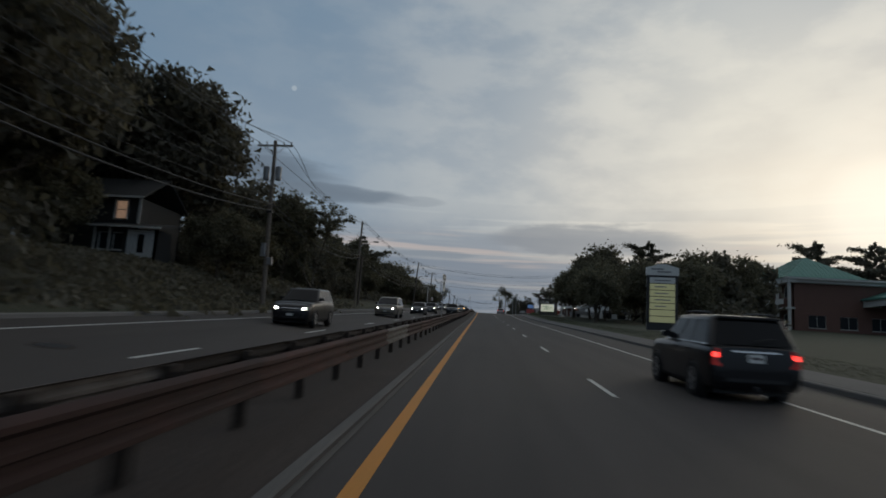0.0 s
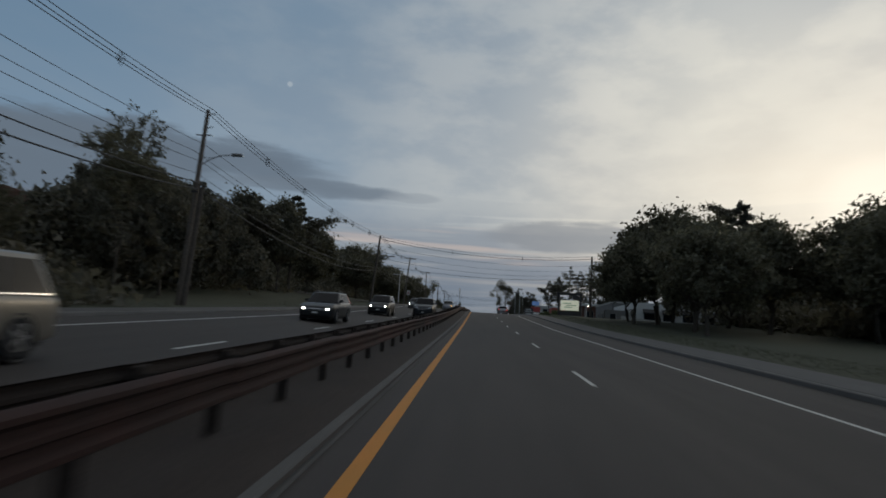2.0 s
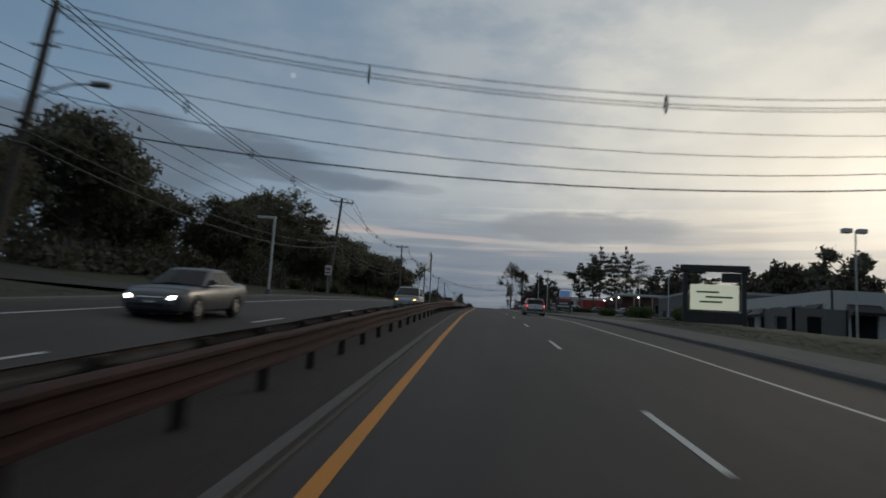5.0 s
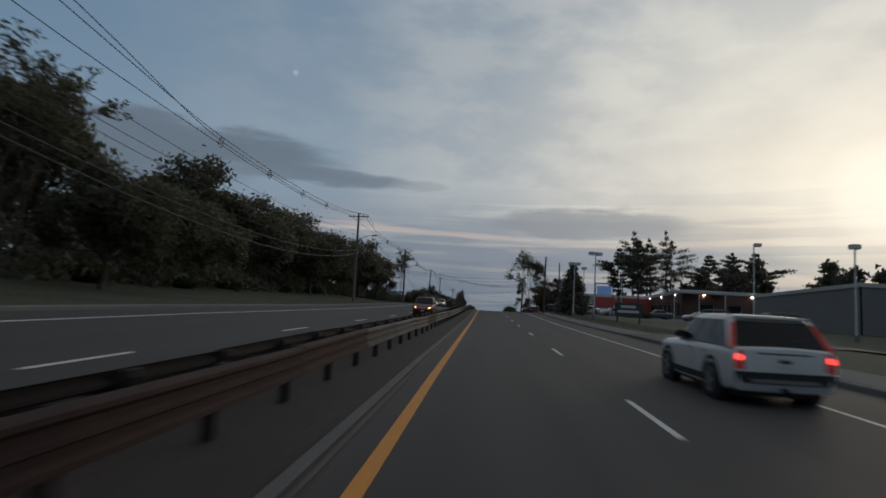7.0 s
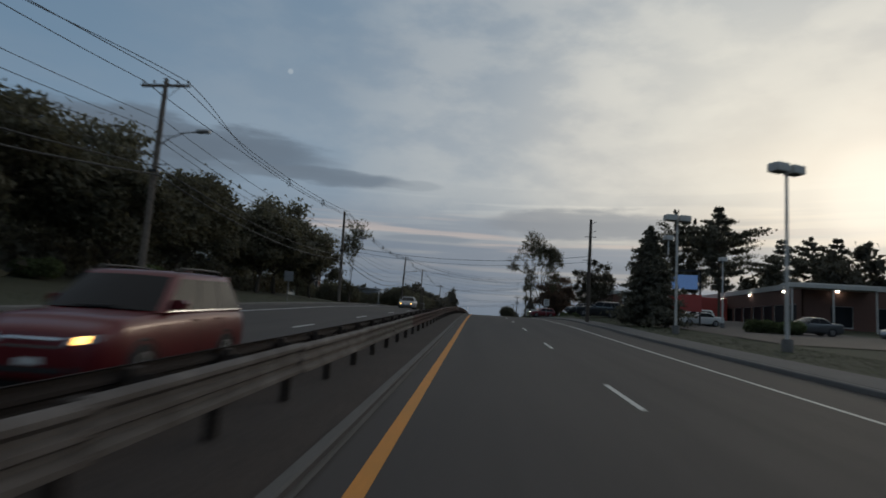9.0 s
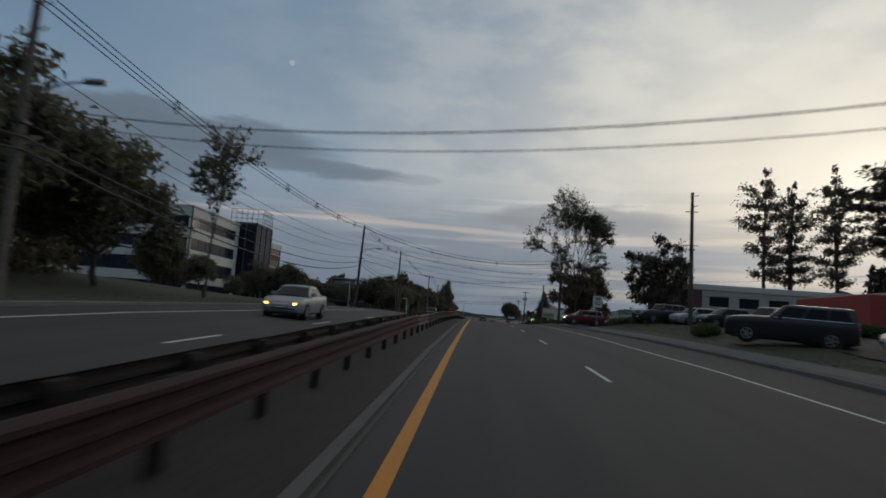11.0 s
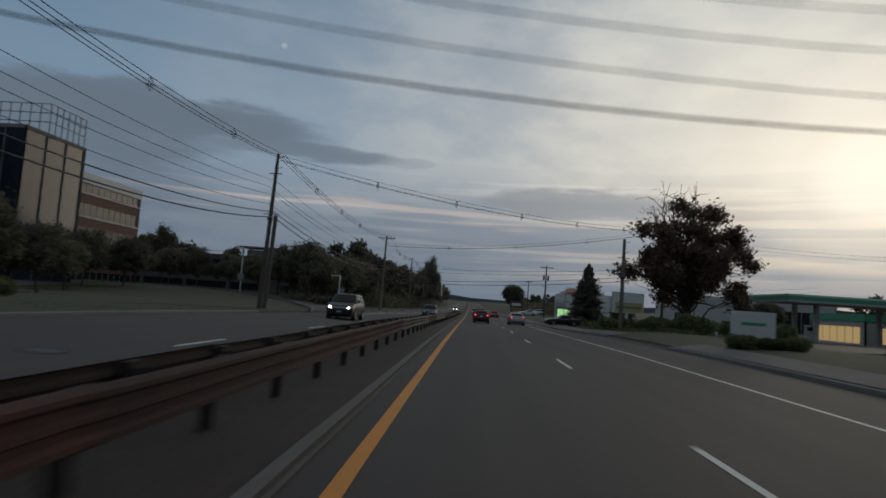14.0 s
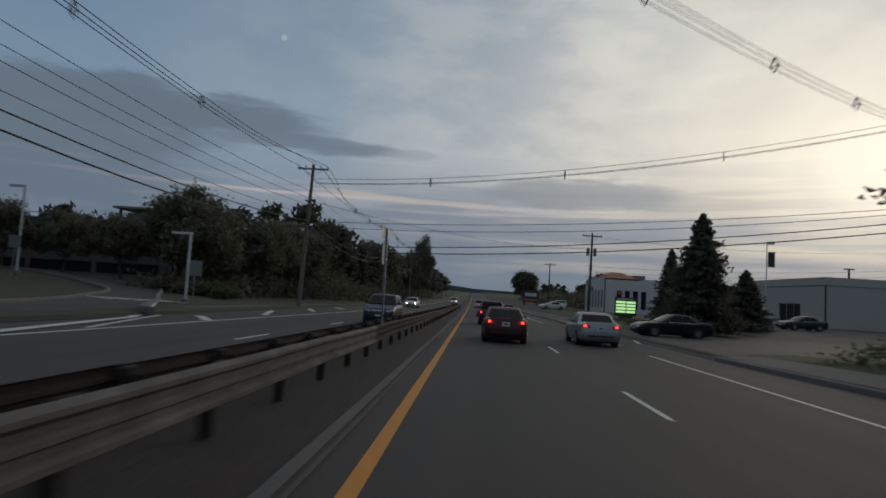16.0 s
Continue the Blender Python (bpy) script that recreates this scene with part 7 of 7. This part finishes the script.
# white billboard on a post
wbd = thing("billboard", "white and yellow billboard on one pale post among weeds", "billboard", pose(14.65, 394.85, lawn(14.65, 394.85), 0, 0, 20))
part("post", M().box(-0.13, 0.13, 0.0, 0.2, -0.2, 1.75, 0.015), LAMP_WHITE, wbd)
part("panel", M().box(-1.66, 1.66, -0.08, -0.004, 1.62, 3.42, 0.012), SIGN_WHITE, wbd)
part("frame", M().box(-1.72, -1.66, -0.11, 0.0, 1.56, 3.48).box(1.66, 1.72, -0.11, 0.0, 1.56, 3.48).box(-1.66, 1.66, -0.11, 0.0, 1.56, 1.62).box(-1.66, 1.66, -0.11, 0.0, 3.42, 3.48), LAMP_WHITE, wbd)
part("yellow_panel", M().box(-1.36, 1.6, -0.095, -0.082, 1.64, 2.55), SIGN_CREAM, wbd)
part("text_bar", M().box(-1.2, 1.45, -0.105, -0.097, 1.98, 2.2), GREY_WALL, wbd)
# low white sign by the driveway
sx, sy = 13.0, 364.2
lo = thing("entrance_sign", "low white entrance sign with a green band", "sign", pose(sx, sy, lawn(sx, sy), 0, 0, -6) @ Matrix.Diagonal((0.6, 0.7, 0.7, 1)), "roadside signs")
part("board", M().box(-1.6, 1.6, 0, 0.2, 0.5, 2.3, 0.02), SIGN_WHITE, lo)
part("base", M().box(-1.8, 1.8, -0.05, 0.25, -0.2, 0.5, 0.03), CONCRETE, lo)
bars(lo, [(-0.9, 0.9, 1.4, 1.6)], CANOPY_GREEN, -0.004)
# green lit price sign
gx, gy = 17.0, 452.5
gs = thing("price_sign", "dark price sign with rows of glowing green panels", "sign", pose(gx, gy, land(gx, gy) + 0.1, 0, 0, -6) @ Matrix.Diagonal((0.62, 0.64, 0.68, 1)), "roadside signs")
part("cabinet", M().box(-1.9, 1.9, 0, 0.5, 0.4, 3.5, 0.05), SIGN_DARK, gs)
part("base", M().box(-1.2, 1.2, 0.05, 0.45, -0.5, 0.4), SIGN_DARK, gs)
for i in range(4):
    part("green_panel", M().box(-1.7, 0.0, -0.03, 0.0, 0.95 + 0.52 * i, 1.3 + 0.52 * i), SIGN_GREEN, gs, "glowing green panel")
    part("green_panel", M().box(0.15, 1.7, -0.03, 0.0, 0.95 + 0.52 * i, 1.3 + 0.52 * i), SIGN_GREEN, gs, "glowing green panel")
bars(gs, [(-1.5, 1.4, 3.08, 3.3)], LAMP_WHITE, -0.004)
dx_, dy_ = 16.0, 560.0
ds = thing("shop_sign", "dark roadside sign with a white lettering bar and orange stripe", "sign", pose(dx_, dy_, lawn(dx_, dy_)), "roadside signs")
part("board", M().box(-2.2, 2.2, 0, 0.3, 1.0, 4.2, 0.04), SIGN_DARK, ds)
bars(ds, [(-1.6, 1.6, 2.6, 3.5)], LAMP_WHITE, -0.004)
bars(ds, [(-1.9, 1.9, 1.4, 1.8)], SIGN_ORANGE, -0.004)
part("legs", M().box(-1.8, -1.5, 0.05, 0.25, -0.3, 1.0).box(1.5, 1.8, 0.05, 0.25, -0.3, 1.0), SIGN_DARK, ds)


def post_sign(x, y, label, w, h, foot, mat=SIGN_WHITE, heading=0.0, base_z=None, tilt=0.0, name="road_sign"):
    x = across(x, y)
    z = lawn(x, y) if base_z is None else base_z
    s = thing(name, label, "road sign", pose(x, y, z, 0, tilt, heading), "road signs")
    part("post", M().tube([(0, 0.03, -0.3), (0, 0.03, foot + h * 0.9)], 0.035, 7), METAL_GREY, s)
    part("plate", M().box(-w / 2, w / 2, -0.008, 0.008, foot, foot + h, 0.003), mat, s)
    return s


s = post_sign(9.75, 325.0, "white speed limit sign reading 50 on a post", 0.9, 1.12, 1.95)
bars(s, [(-0.3, 0.3, 2.83, 2.91), (-0.24, 0.24, 2.69, 2.76)], INK, -0.009)
text_on(s, "50", 0.60, INK, pose(0, -0.012, 2.33, 90, 0, 0))
post_sign(-16.8, 262.0, "grey back of a square road sign on a post", 0.7, 0.75, 1.5, METAL_GREY)
s = post_sign(-16.1, 176.0, "small white and red notice on a post by the far kerb", 0.6, 0.9, 1.9)
bars(s, [(-0.22, 0.22, 2.35, 2.55), (-0.22, 0.22, 2.05, 2.2)], SIGN_RED, -0.009)
post_sign(-19.2, 419.0, "grey back of a square road sign at the side road", 0.9, 0.95, 1.7, METAL_GREY)
post_sign(-35.0, 424.2, "grey back of a road sign at the side road", 0.9, 0.9, 2.2, METAL_GREY)
# tall slender signs standing in the median between the rails
def median_sign(y, hh, heading, label):
    s = thing("median_sign", label, "road sign", pose(-3.1, y, land(-3.05, y) + 0.05, 0, 2.0, heading), "road signs")
    part("post", M().box(-0.04, 0.04, -0.03, 0.03, -0.2, hh - 0.05, 0.01), METAL_GREY, s)
    top = part("top_plate", M().box(-0.46, 0.46, -0.052, -0.036, hh - 0.42, hh, 0.004), SIGN_WHITE, s, "narrow one-way plate with a white arrow on black")
    part("black_field", M().box(-0.43, 0.43, -0.056, -0.051, hh - 0.39, hh - 0.03), INK, top)
    part("arrow", M().add([(x, -0.059, hh - 0.21 + z) for x, z in ((-0.36, -0.05), (0.12, -0.05), (0.12, -0.13), (0.38, 0.0), (0.12, 0.13), (0.12, 0.05), (-0.36, 0.05))], [(0, 1, 2, 3, 4, 5, 6)]), SIGN_WHITE, top)
    low = part("lower_plate", M().box(-0.32, 0.32, -0.052, -0.036, hh - 1.28, hh - 0.48, 0.004), SIGN_WHITE, s)
    part("symbol", M().box(-0.2, -0.06, -0.056, -0.051, hh - 1.15, hh - 0.6).box(-0.06, 0.18, -0.056, -0.051, hh - 0.74, hh - 0.6), INK, low)
    return s


median_sign(49.0, 3.9, 78, "one-way sign over a white turn sign between the guard rails")
median_sign(159.0, 3.9, -98, "grey backs of two stacked signs between the guard rails")
median_sign(401.5, 3.9, -96, "grey backs of two stacked signs between the guard rails")
# sign with a hanging arm at the side road, street lamps there
lt = thing("street_lamp", "slim pale lamp post with a short arm at the side road", "lamp post", pose(-17.6, 418.2, lawn(-17.6, 418.2)), "lamp posts")
part("post", M().tube([(0, 0, -0.2), (0, 0, 4.3)], 0.085, 9), LAMP_WHITE, lt)
part("base", M().box(-0.18, 0.18, -0.18, 0.18, 0, 0.25, 0.03), CONCRETE, lt)
part("arm", M().box(-1.2, 0.09, -0.06, 0.06, 4.2, 4.33, 0.02), LAMP_WHITE, lt)
copy_thing(lt, pose(-33.5, 425, land(-33.5, 425) + 0.3) @ Matrix.Diagonal((1, 1, 1.55, 1)))
copy_thing(lt, pose(-13.9, 160, lawn(-13.9, 160)) @ Matrix.Diagonal((1, 1, 1.2, 1)))


def lot_lamp(x, y, h, heads, label, heading=0.0):
    x = across(x, y)
    l = thing("parking_lamp", label, "lamp post", pose(x, y, lawn(x, y), 0, 0, heading), "lamp posts")
    part("post", M().tube([(0, 0, -0.2), (0, 0, h * 0.5), (0, 0, h)], [0.085, 0.075, 0.06], 10), LAMP_WHITE, l, smooth=True)
    part("base", M().tube([(0, 0, -0.1), (0, 0, 0.5)], 0.22, 12), CONCRETE, l)
    for u in heads:
        hd = part("lamp_head", M().box(u - 0.36, u + 0.36, -0.3, 0.3, h - 0.16, h + 0.2, 0.04), LAMP_WHITE, l, "boxy pale lamp head")
        part("lens", M().box(u - 0.3, u + 0.3, -0.24, 0.24, h - 0.18, h - 0.155), GREY_WALL, hd)
    return l


lot_lamp(10.5, 241.8, 7.7, (-0.45, 0.45), "pale lamp post with two boxy heads on the grass verge", 25)
lot_lamp(9.9, 254.8, 7.2, (-0.45, 0.45), "pale lamp post with two boxy heads on the grass verge", 10)
lot_lamp(13.2, 268.0, 7.4, (0.0,), "pale lamp post with one boxy head by the car park", 10)
lot_lamp(26.5, 218.0, 7.4, (0.0,), "pale lamp post with one boxy head on a lawn")
lot_lamp(27.0, 238.0, 9.2, (0.4,), "pale lamp post with a flat head by a car park")
lot_lamp(21.0, 277.0, 6.6, (0.0,), "pale lamp post in the car park")
lot_lamp(74.0, 156.0, 17.0, (-1.0, 1.0), "tall lamp post with two heads over the plaza")
lot_lamp(28.3, 172.0, 9.4, (-0.7, 0.5), "lamp post with flat heads behind the pole")
lt = lot_lamp(36.2, 466.0, 10.8, (0.5,), "tall lamp post with a banner by the showroom")
part("banner", M().box(0.15, 1.05, -0.02, 0.02, 7.6, 9.6), SIGN_DARK, lt, "dark hanging banner")

# ---------------------------------------------------------------- planting
# dark wood on the bank beside the far carriageway
rng = random.Random(5)
for x, y, s in ((-24, 12, 1.15), (-30, 4, 1.3), (-27, 24, 1.2), (-33, 18, 1.35), (-31, 34, 1.3), (-40, 28, 1.4), (-38, 46, 1.35), (-30, 55, 1.2), (-35, 62, 1.25), (-28, 70, 1.0), (-42, 60, 1.35), (-34, 78, 1.05), (-25, -6, 1.2), (-33, -14, 1.3), (-45, 10, 1.4), (-45, 44, 1.4), (-50, 75, 1.3), (-40, 88, 1.0)):
    plant(rng.choice(OAK), x, y, s * (1.02 if 30 < y < 65 else 0.8 if y > 30 else 0.98), s * 0.95)
for x, y, s in ((-26, 62, 0.5), (-24, 74, 0.5), (-31.3, 41.5, 0.6), (-22.3, 49.5, 0.48), (-21.6, 53, 0.5), (-33.0, 37.5, 0.5)):
    plant(rng.choice(MAPLE), x, y, s)
plant(THIN[0], -21.0, 82, 0.80, 0.85)
plant(THIN[1], -14.5, 49.8, 0.74, 1.2)
plant(MAPLE[0], -22.8, 68, 1.02, 0.6)
plant(THIN[1], -31.5, 99.5, 1.2, 1.1)
for x, y, s, k in ((-32.5, 101, 0.62, 0), (-27.8, 100, 0.55, 1), (-36, 108, 0.68, 2), (-30, 110, 0.60, 0), (-41, 112, 0.78, 1), (-35.5, 116, 0.72, 2), (-30.5, 119, 0.55, 1), (-46, 120, 0.9, 0), (-43, 128, 0.9, 2), (-38, 138, 0.85, 1), (-50, 134, 0.95, 0)):
    plant(OAK[k], x, y, s, s * 0.95)
plant(MAPLE[1], -29.5, 134, 1.12, 0.7)
for x, y, s in ((-27, 92, 0.55), (-31, 100, 0.6), (-29, 108, 0.55), (-34, 112, 0.6), (-40, 104, 0.8), (-26, 116, 0.45), (-45, 96, 0.9)):
    plant(rng.choice(FAR), x, y, s)
for x, y, s in ((-32, 127.5, 0.83), (-29.5, 139.5, 0.98), (-34, 134, 0.92), (-36, 122, 0.85)):
    plant(PINES[rng.randrange(2)], x, y, s * 0.86, s * 0.9)
for x, y, s, k in ((-33, 165, 1.08, 0), (-27, 178, 0.8, 1), (-36, 176, 0.95, 2), (-30, 150, 0.6, 1), (-30, 190, 0.9, 0), (-25, 203, 0.75, 2), (-28, 214, 0.8, 1), (-29.5, 225, 0.78, 0), (-35.5, 234, 1.34, 2), (-30, 239.5, 1.1, 1), (-30.6, 249.3, 1.1, 0), (-27, 256, 0.85, 1), (-33.1, 261.4, 1.17, 2), (-28, 267, 0.95, 2), (-30.2, 274, 1.1, 0), (-26.5, 282, 0.95, 1), (-27.1, 290, 1.12, 2), (-24.5, 297, 0.85, 2), (-33, 301, 1.1, 0)):
    plant(MAPLE[k], x, y, s * (0.98 if y < 176 else 0.86), s * 0.98)
for x, y, s, k in ((-39.8, 374, 0.56, 0), (-36.7, 376.3, 0.64, 1), (-35.3, 382.5, 0.47, 2), (-41.5, 379, 0.5, 1)):
    plant(MAPLE[k], x, y, s, s * 1.05)
plant(THIN[0], -34.0, 354.5, 0.5, 0.75)
plant(MAPLE[2], -58.7, 448, 0.92, 0.5)
plant(MAPLE[0], -62.2, 448, 0.84, 0.5)
plant(THIN[0], -27.0, 196, 1.0, 1.2)
plant(THIN[1], -31.4, 203.8, 1.1, 1.5)
plant(MAPLE[0], -35.5, 209, 1.2, 0.9)
plant(MAPLE[2], -31.0, 194, 0.85, 0.8)
plant(THIN[1], -20.2, 302.5, 0.94, 0.8)
for x, y, s, k in ((-33, 322, 0.48, 0), (-38, 330, 0.5, 1), (-42, 340, 0.5, 2), (-46, 352, 0.5, 0), (-36, 338, 0.4, 1), (-52, 360, 0.5, 2)):
    plant(MAPLE[k], x, y, s, s)
for i in range(34):
    y = 100 + 7 * i + rng.uniform(-2, 2)
    if 108 < y < 142:
        continue
    plant(rng.choice(FAR), rng.uniform(-62, -40), y, rng.uniform(0.65, 0.95))
# office lawn trees and woods beyond the side road
for x, y, s in ((-48, 381, 0.42), (-50, 394, 0.62), (-46, 402, 0.5), (-47, 415, 0.55), (-50, 411, 0.6), (-52, 427, 0.5), (-49, 441, 0.6), (-44, 443, 0.55), (-40, 447, 0.6), (-55, 443, 0.6), (-30, 441, 0.85), (-27, 437, 0.72), (-33.5, 446, 0.82), (-24.5, 446, 0.7), (-36, 452, 0.75), (-22.5, 456, 0.72), (-27.5, 459, 0.8)):
    plant(rng.choice(MAPLE), x, y, s, s * 0.95)
for i in range(46):
    y = 466 + 8 * i + rng.uniform(-3, 3)
    plant(rng.choice(FAR), rng.uniform(-36, -22.5), y, rng.uniform(0.85, 1.2))
for i in range(16):
    plant(rng.choice(FAR), rng.uniform(-120, -45), 505 + 12 * i, rng.uniform(0.9, 1.3))
for x, y, s in ((-27, 462, 0.72), (-24, 500, 0.72), (-22.5, 540, 0.8)):
    plant(CONES[0], x, y, s * 1.1, s)
# right-hand side
for x, y, s, k in ((15.5, 96, 0.72, 0), (17.0, 104, 0.82, 1), (19.8, 112, 0.95, 2), (18.6, 121, 0.98, 0), (14.6, 116, 0.78, 1), (21.8, 133.5, 1.28, 2), (25.5, 140, 1.15, 0), (16.6, 127, 0.75, 1), (28, 94, 0.9, 0), (31, 102, 1.0, 2), (40, 112, 1.05, 1), (25, 108, 0.9, 1)):
    plant(MAPLE[k], x, y, s, s * 0.98)
for x, y, s in ((31.8, 132, 0.98), (46, 175, 0.8), (86.6, 175, 1.5), (100.4, 172, 1.5), (72, 178, 1.0)):
    plant(PINES[2], x, y, s, s * 0.8)
for x, y, s in ((27, 124, 0.95), (31, 140, 1.0), (36, 109, 1.0), (46, 117, 1.05)):
    plant(rng.choice(FAR), x, y, s)
for i in range(14):
    plant(rng.choice(FAR), 34 + 6.2 * i, 166 + rng.uniform(-3, 8) + (10 if i > 3 else -6), rng.uniform(0.85, 1.15))
for i in range(16):
    plant(rng.choice(FAR), rng.uniform(60, 110), 215 + 9.5 * i, rng.uniform(0.9, 1.25))
for x, y, s, k in ((62, 352, 1.15, 0), (70, 356, 1.25, 1), (79.5, 363, 1.3, 0), (91.6, 346, 1.15, 1)):
    plant(PINES[k], x, y, s, s * 0.9)
for x, y, s, k in ((44.0, 366, 1.74, 0), (48.5, 366, 1.62, 1), (50.5, 372, 1.66, 2), (52.5, 361.5, 1.74, 1), (55.5, 366, 1.6, 0)):
    plant(TALL_PINE[k], x, y, s, s * 0.86)
plant(CONES[0], 11.2, 266.0, 0.82, 0.74, label="dense dark leafy tree on the verge beside the car park")
for x, y, s in ((29.6, 301, 0.9), (26.5, 305, 0.82)):
    plant(PINES[0], x, y, s, s * 0.85)
plant(LOCUST, 10.5, 342.5, 0.93, 0.76, 0)
plant(COPSE, 21.9, 347.5, 1.06, 0.95)
for x, y, s, w in ((-16.6, 557, 1.12, 0.5), (-18.6, 566, 1.0, 0.5), (-19.5, 548, 0.8, 0.6)):
    plant(OAK[1], x, y, s, w)
plant(MAPLE[0], 14.4, 592, 1.0, 0.92)
plant(COPPER, 20.8, 401.0, 1.06, 1.12, 0)
plant(CONES[0], 15.4, 429.5, 0.94, 0.78)
plant(CONES[1], 15.9, 439, 0.72, 0.5)
plant(CONES[1], 22.6, 439, 0.56, 0.62)
for x, y, s in ((41, 380, 0.5), (52, 378, 0.55), (36, 372, 0.45), (46, 440, 0.5), (30, 545, 0.8), (42, 560, 0.8)):
    plant(rng.choice(MAPLE), x, y, s)
for i in range(22):
    plant(rng.choice(FAR), rng.uniform(24, 110), 545 + 16 * i, rng.uniform(0.6, 1.0))
for i in range(9):
    plant(rng.choice(FAR), rng.uniform(85, 120), 360 + 18 * i, rng.uniform(0.8, 1.1))
# shrubs
for x, y, s in ((17.5, 339.5, 0.85), (20.5, 341, 0.9), (23.0, 342.5, 0.85), (15.6, 340.5, 0.7), (17.2, 397.5, 0.8), (19.6, 395, 1.0), (10.9, 390.5, 0.55), (12.2, 389.0, 0.5), (13.8, 388.4, 0.55), (20.5, 388, 0.7), (23, 386, 0.7), (13.4, 356.5, 0.35), (10.6, 363.2, 0.35), (12.8, 363.0, 0.35), (11.7, 362.8, 0.3), (21.0, 300.5, 0.5), (11.5, 301, 0.45), (20, 266.5, 0.6), (22, 266, 0.6), (16.4, 433, 0.6), (17.8, 434, 0.6), (13.0, 400.5, 0.55), (14.6, 401.5, 0.6), (16.4, 402, 0.6), (25, 236.5, 0.6), (14.0, 201, 0.55), (15.5, 190, 0.7), (17, 178, 0.8), (-22, 431, 0.6), (-24.5, 434, 0.7), (-31, 372, 0.6), (-36, 374, 0.7), (-26, 366, 0.5), (-29, 208, 0.7), (-28, 220, 0.6), (-29, 232, 0.7), (-28, 250, 0.7), (-28, 262, 0.8)):
    plant(SHRUBS[rng.randrange(2)], x, y, s)
for proto in MAPLE + OAK + FAR + THIN + PINES + CONES + SHRUBS + TALL_PINE + [LOCUST, COPPER, COPSE]:
    for o in (*proto.children_recursive, proto):
        bpy.data.objects.remove(o)

# ---------------------------------------------------------------- grass tufts and litter
grng = np.random.default_rng(9)


def tufts(name, label, areas):
    pts = []
    for x0, x1, y0, y1, n in areas:
        pts.append(np.stack([grng.uniform(x0, x1, n), grng.uniform(y0, y1, n)], 1))
    pts = np.concatenate(pts)
    n = len(pts)
    z = np.array([lawn(x, y) for x, y in pts])
    a = grng.uniform(0, 2 * np.pi, n)
    h = grng.uniform(0.03, 0.07, n)
    d = np.stack([np.cos(a), np.sin(a), 0 * a], 1) * 0.02
    b = np.concatenate([pts, z[:, None] - 0.02], 1)
    tip = b + np.stack([grng.normal(0, 0.05, n), grng.normal(0, 0.05, n), h], 1)
    v = np.concatenate([b - d, b + d, tip], 1).reshape(-1, 3)
    me = bpy.data.meshes.new(name)
    me.from_pydata(v.tolist(), [], [(3 * i, 3 * i + 1, 3 * i + 2) for i in range(n)])
    me.materials.append(BLADE)
    tagged(new(name, me), label, "grass", kind="stuff")


tufts("grass_tufts", "short blades of roadside grass", [(10.4, 14, 6, 165, 16000), (10.4, 15, 206, 300, 14000), (11.5, 15, 300, 336, 6000), (-20, -13.6, 5, 380, 20000), (10.6, 14, 382, 402, 3000)])
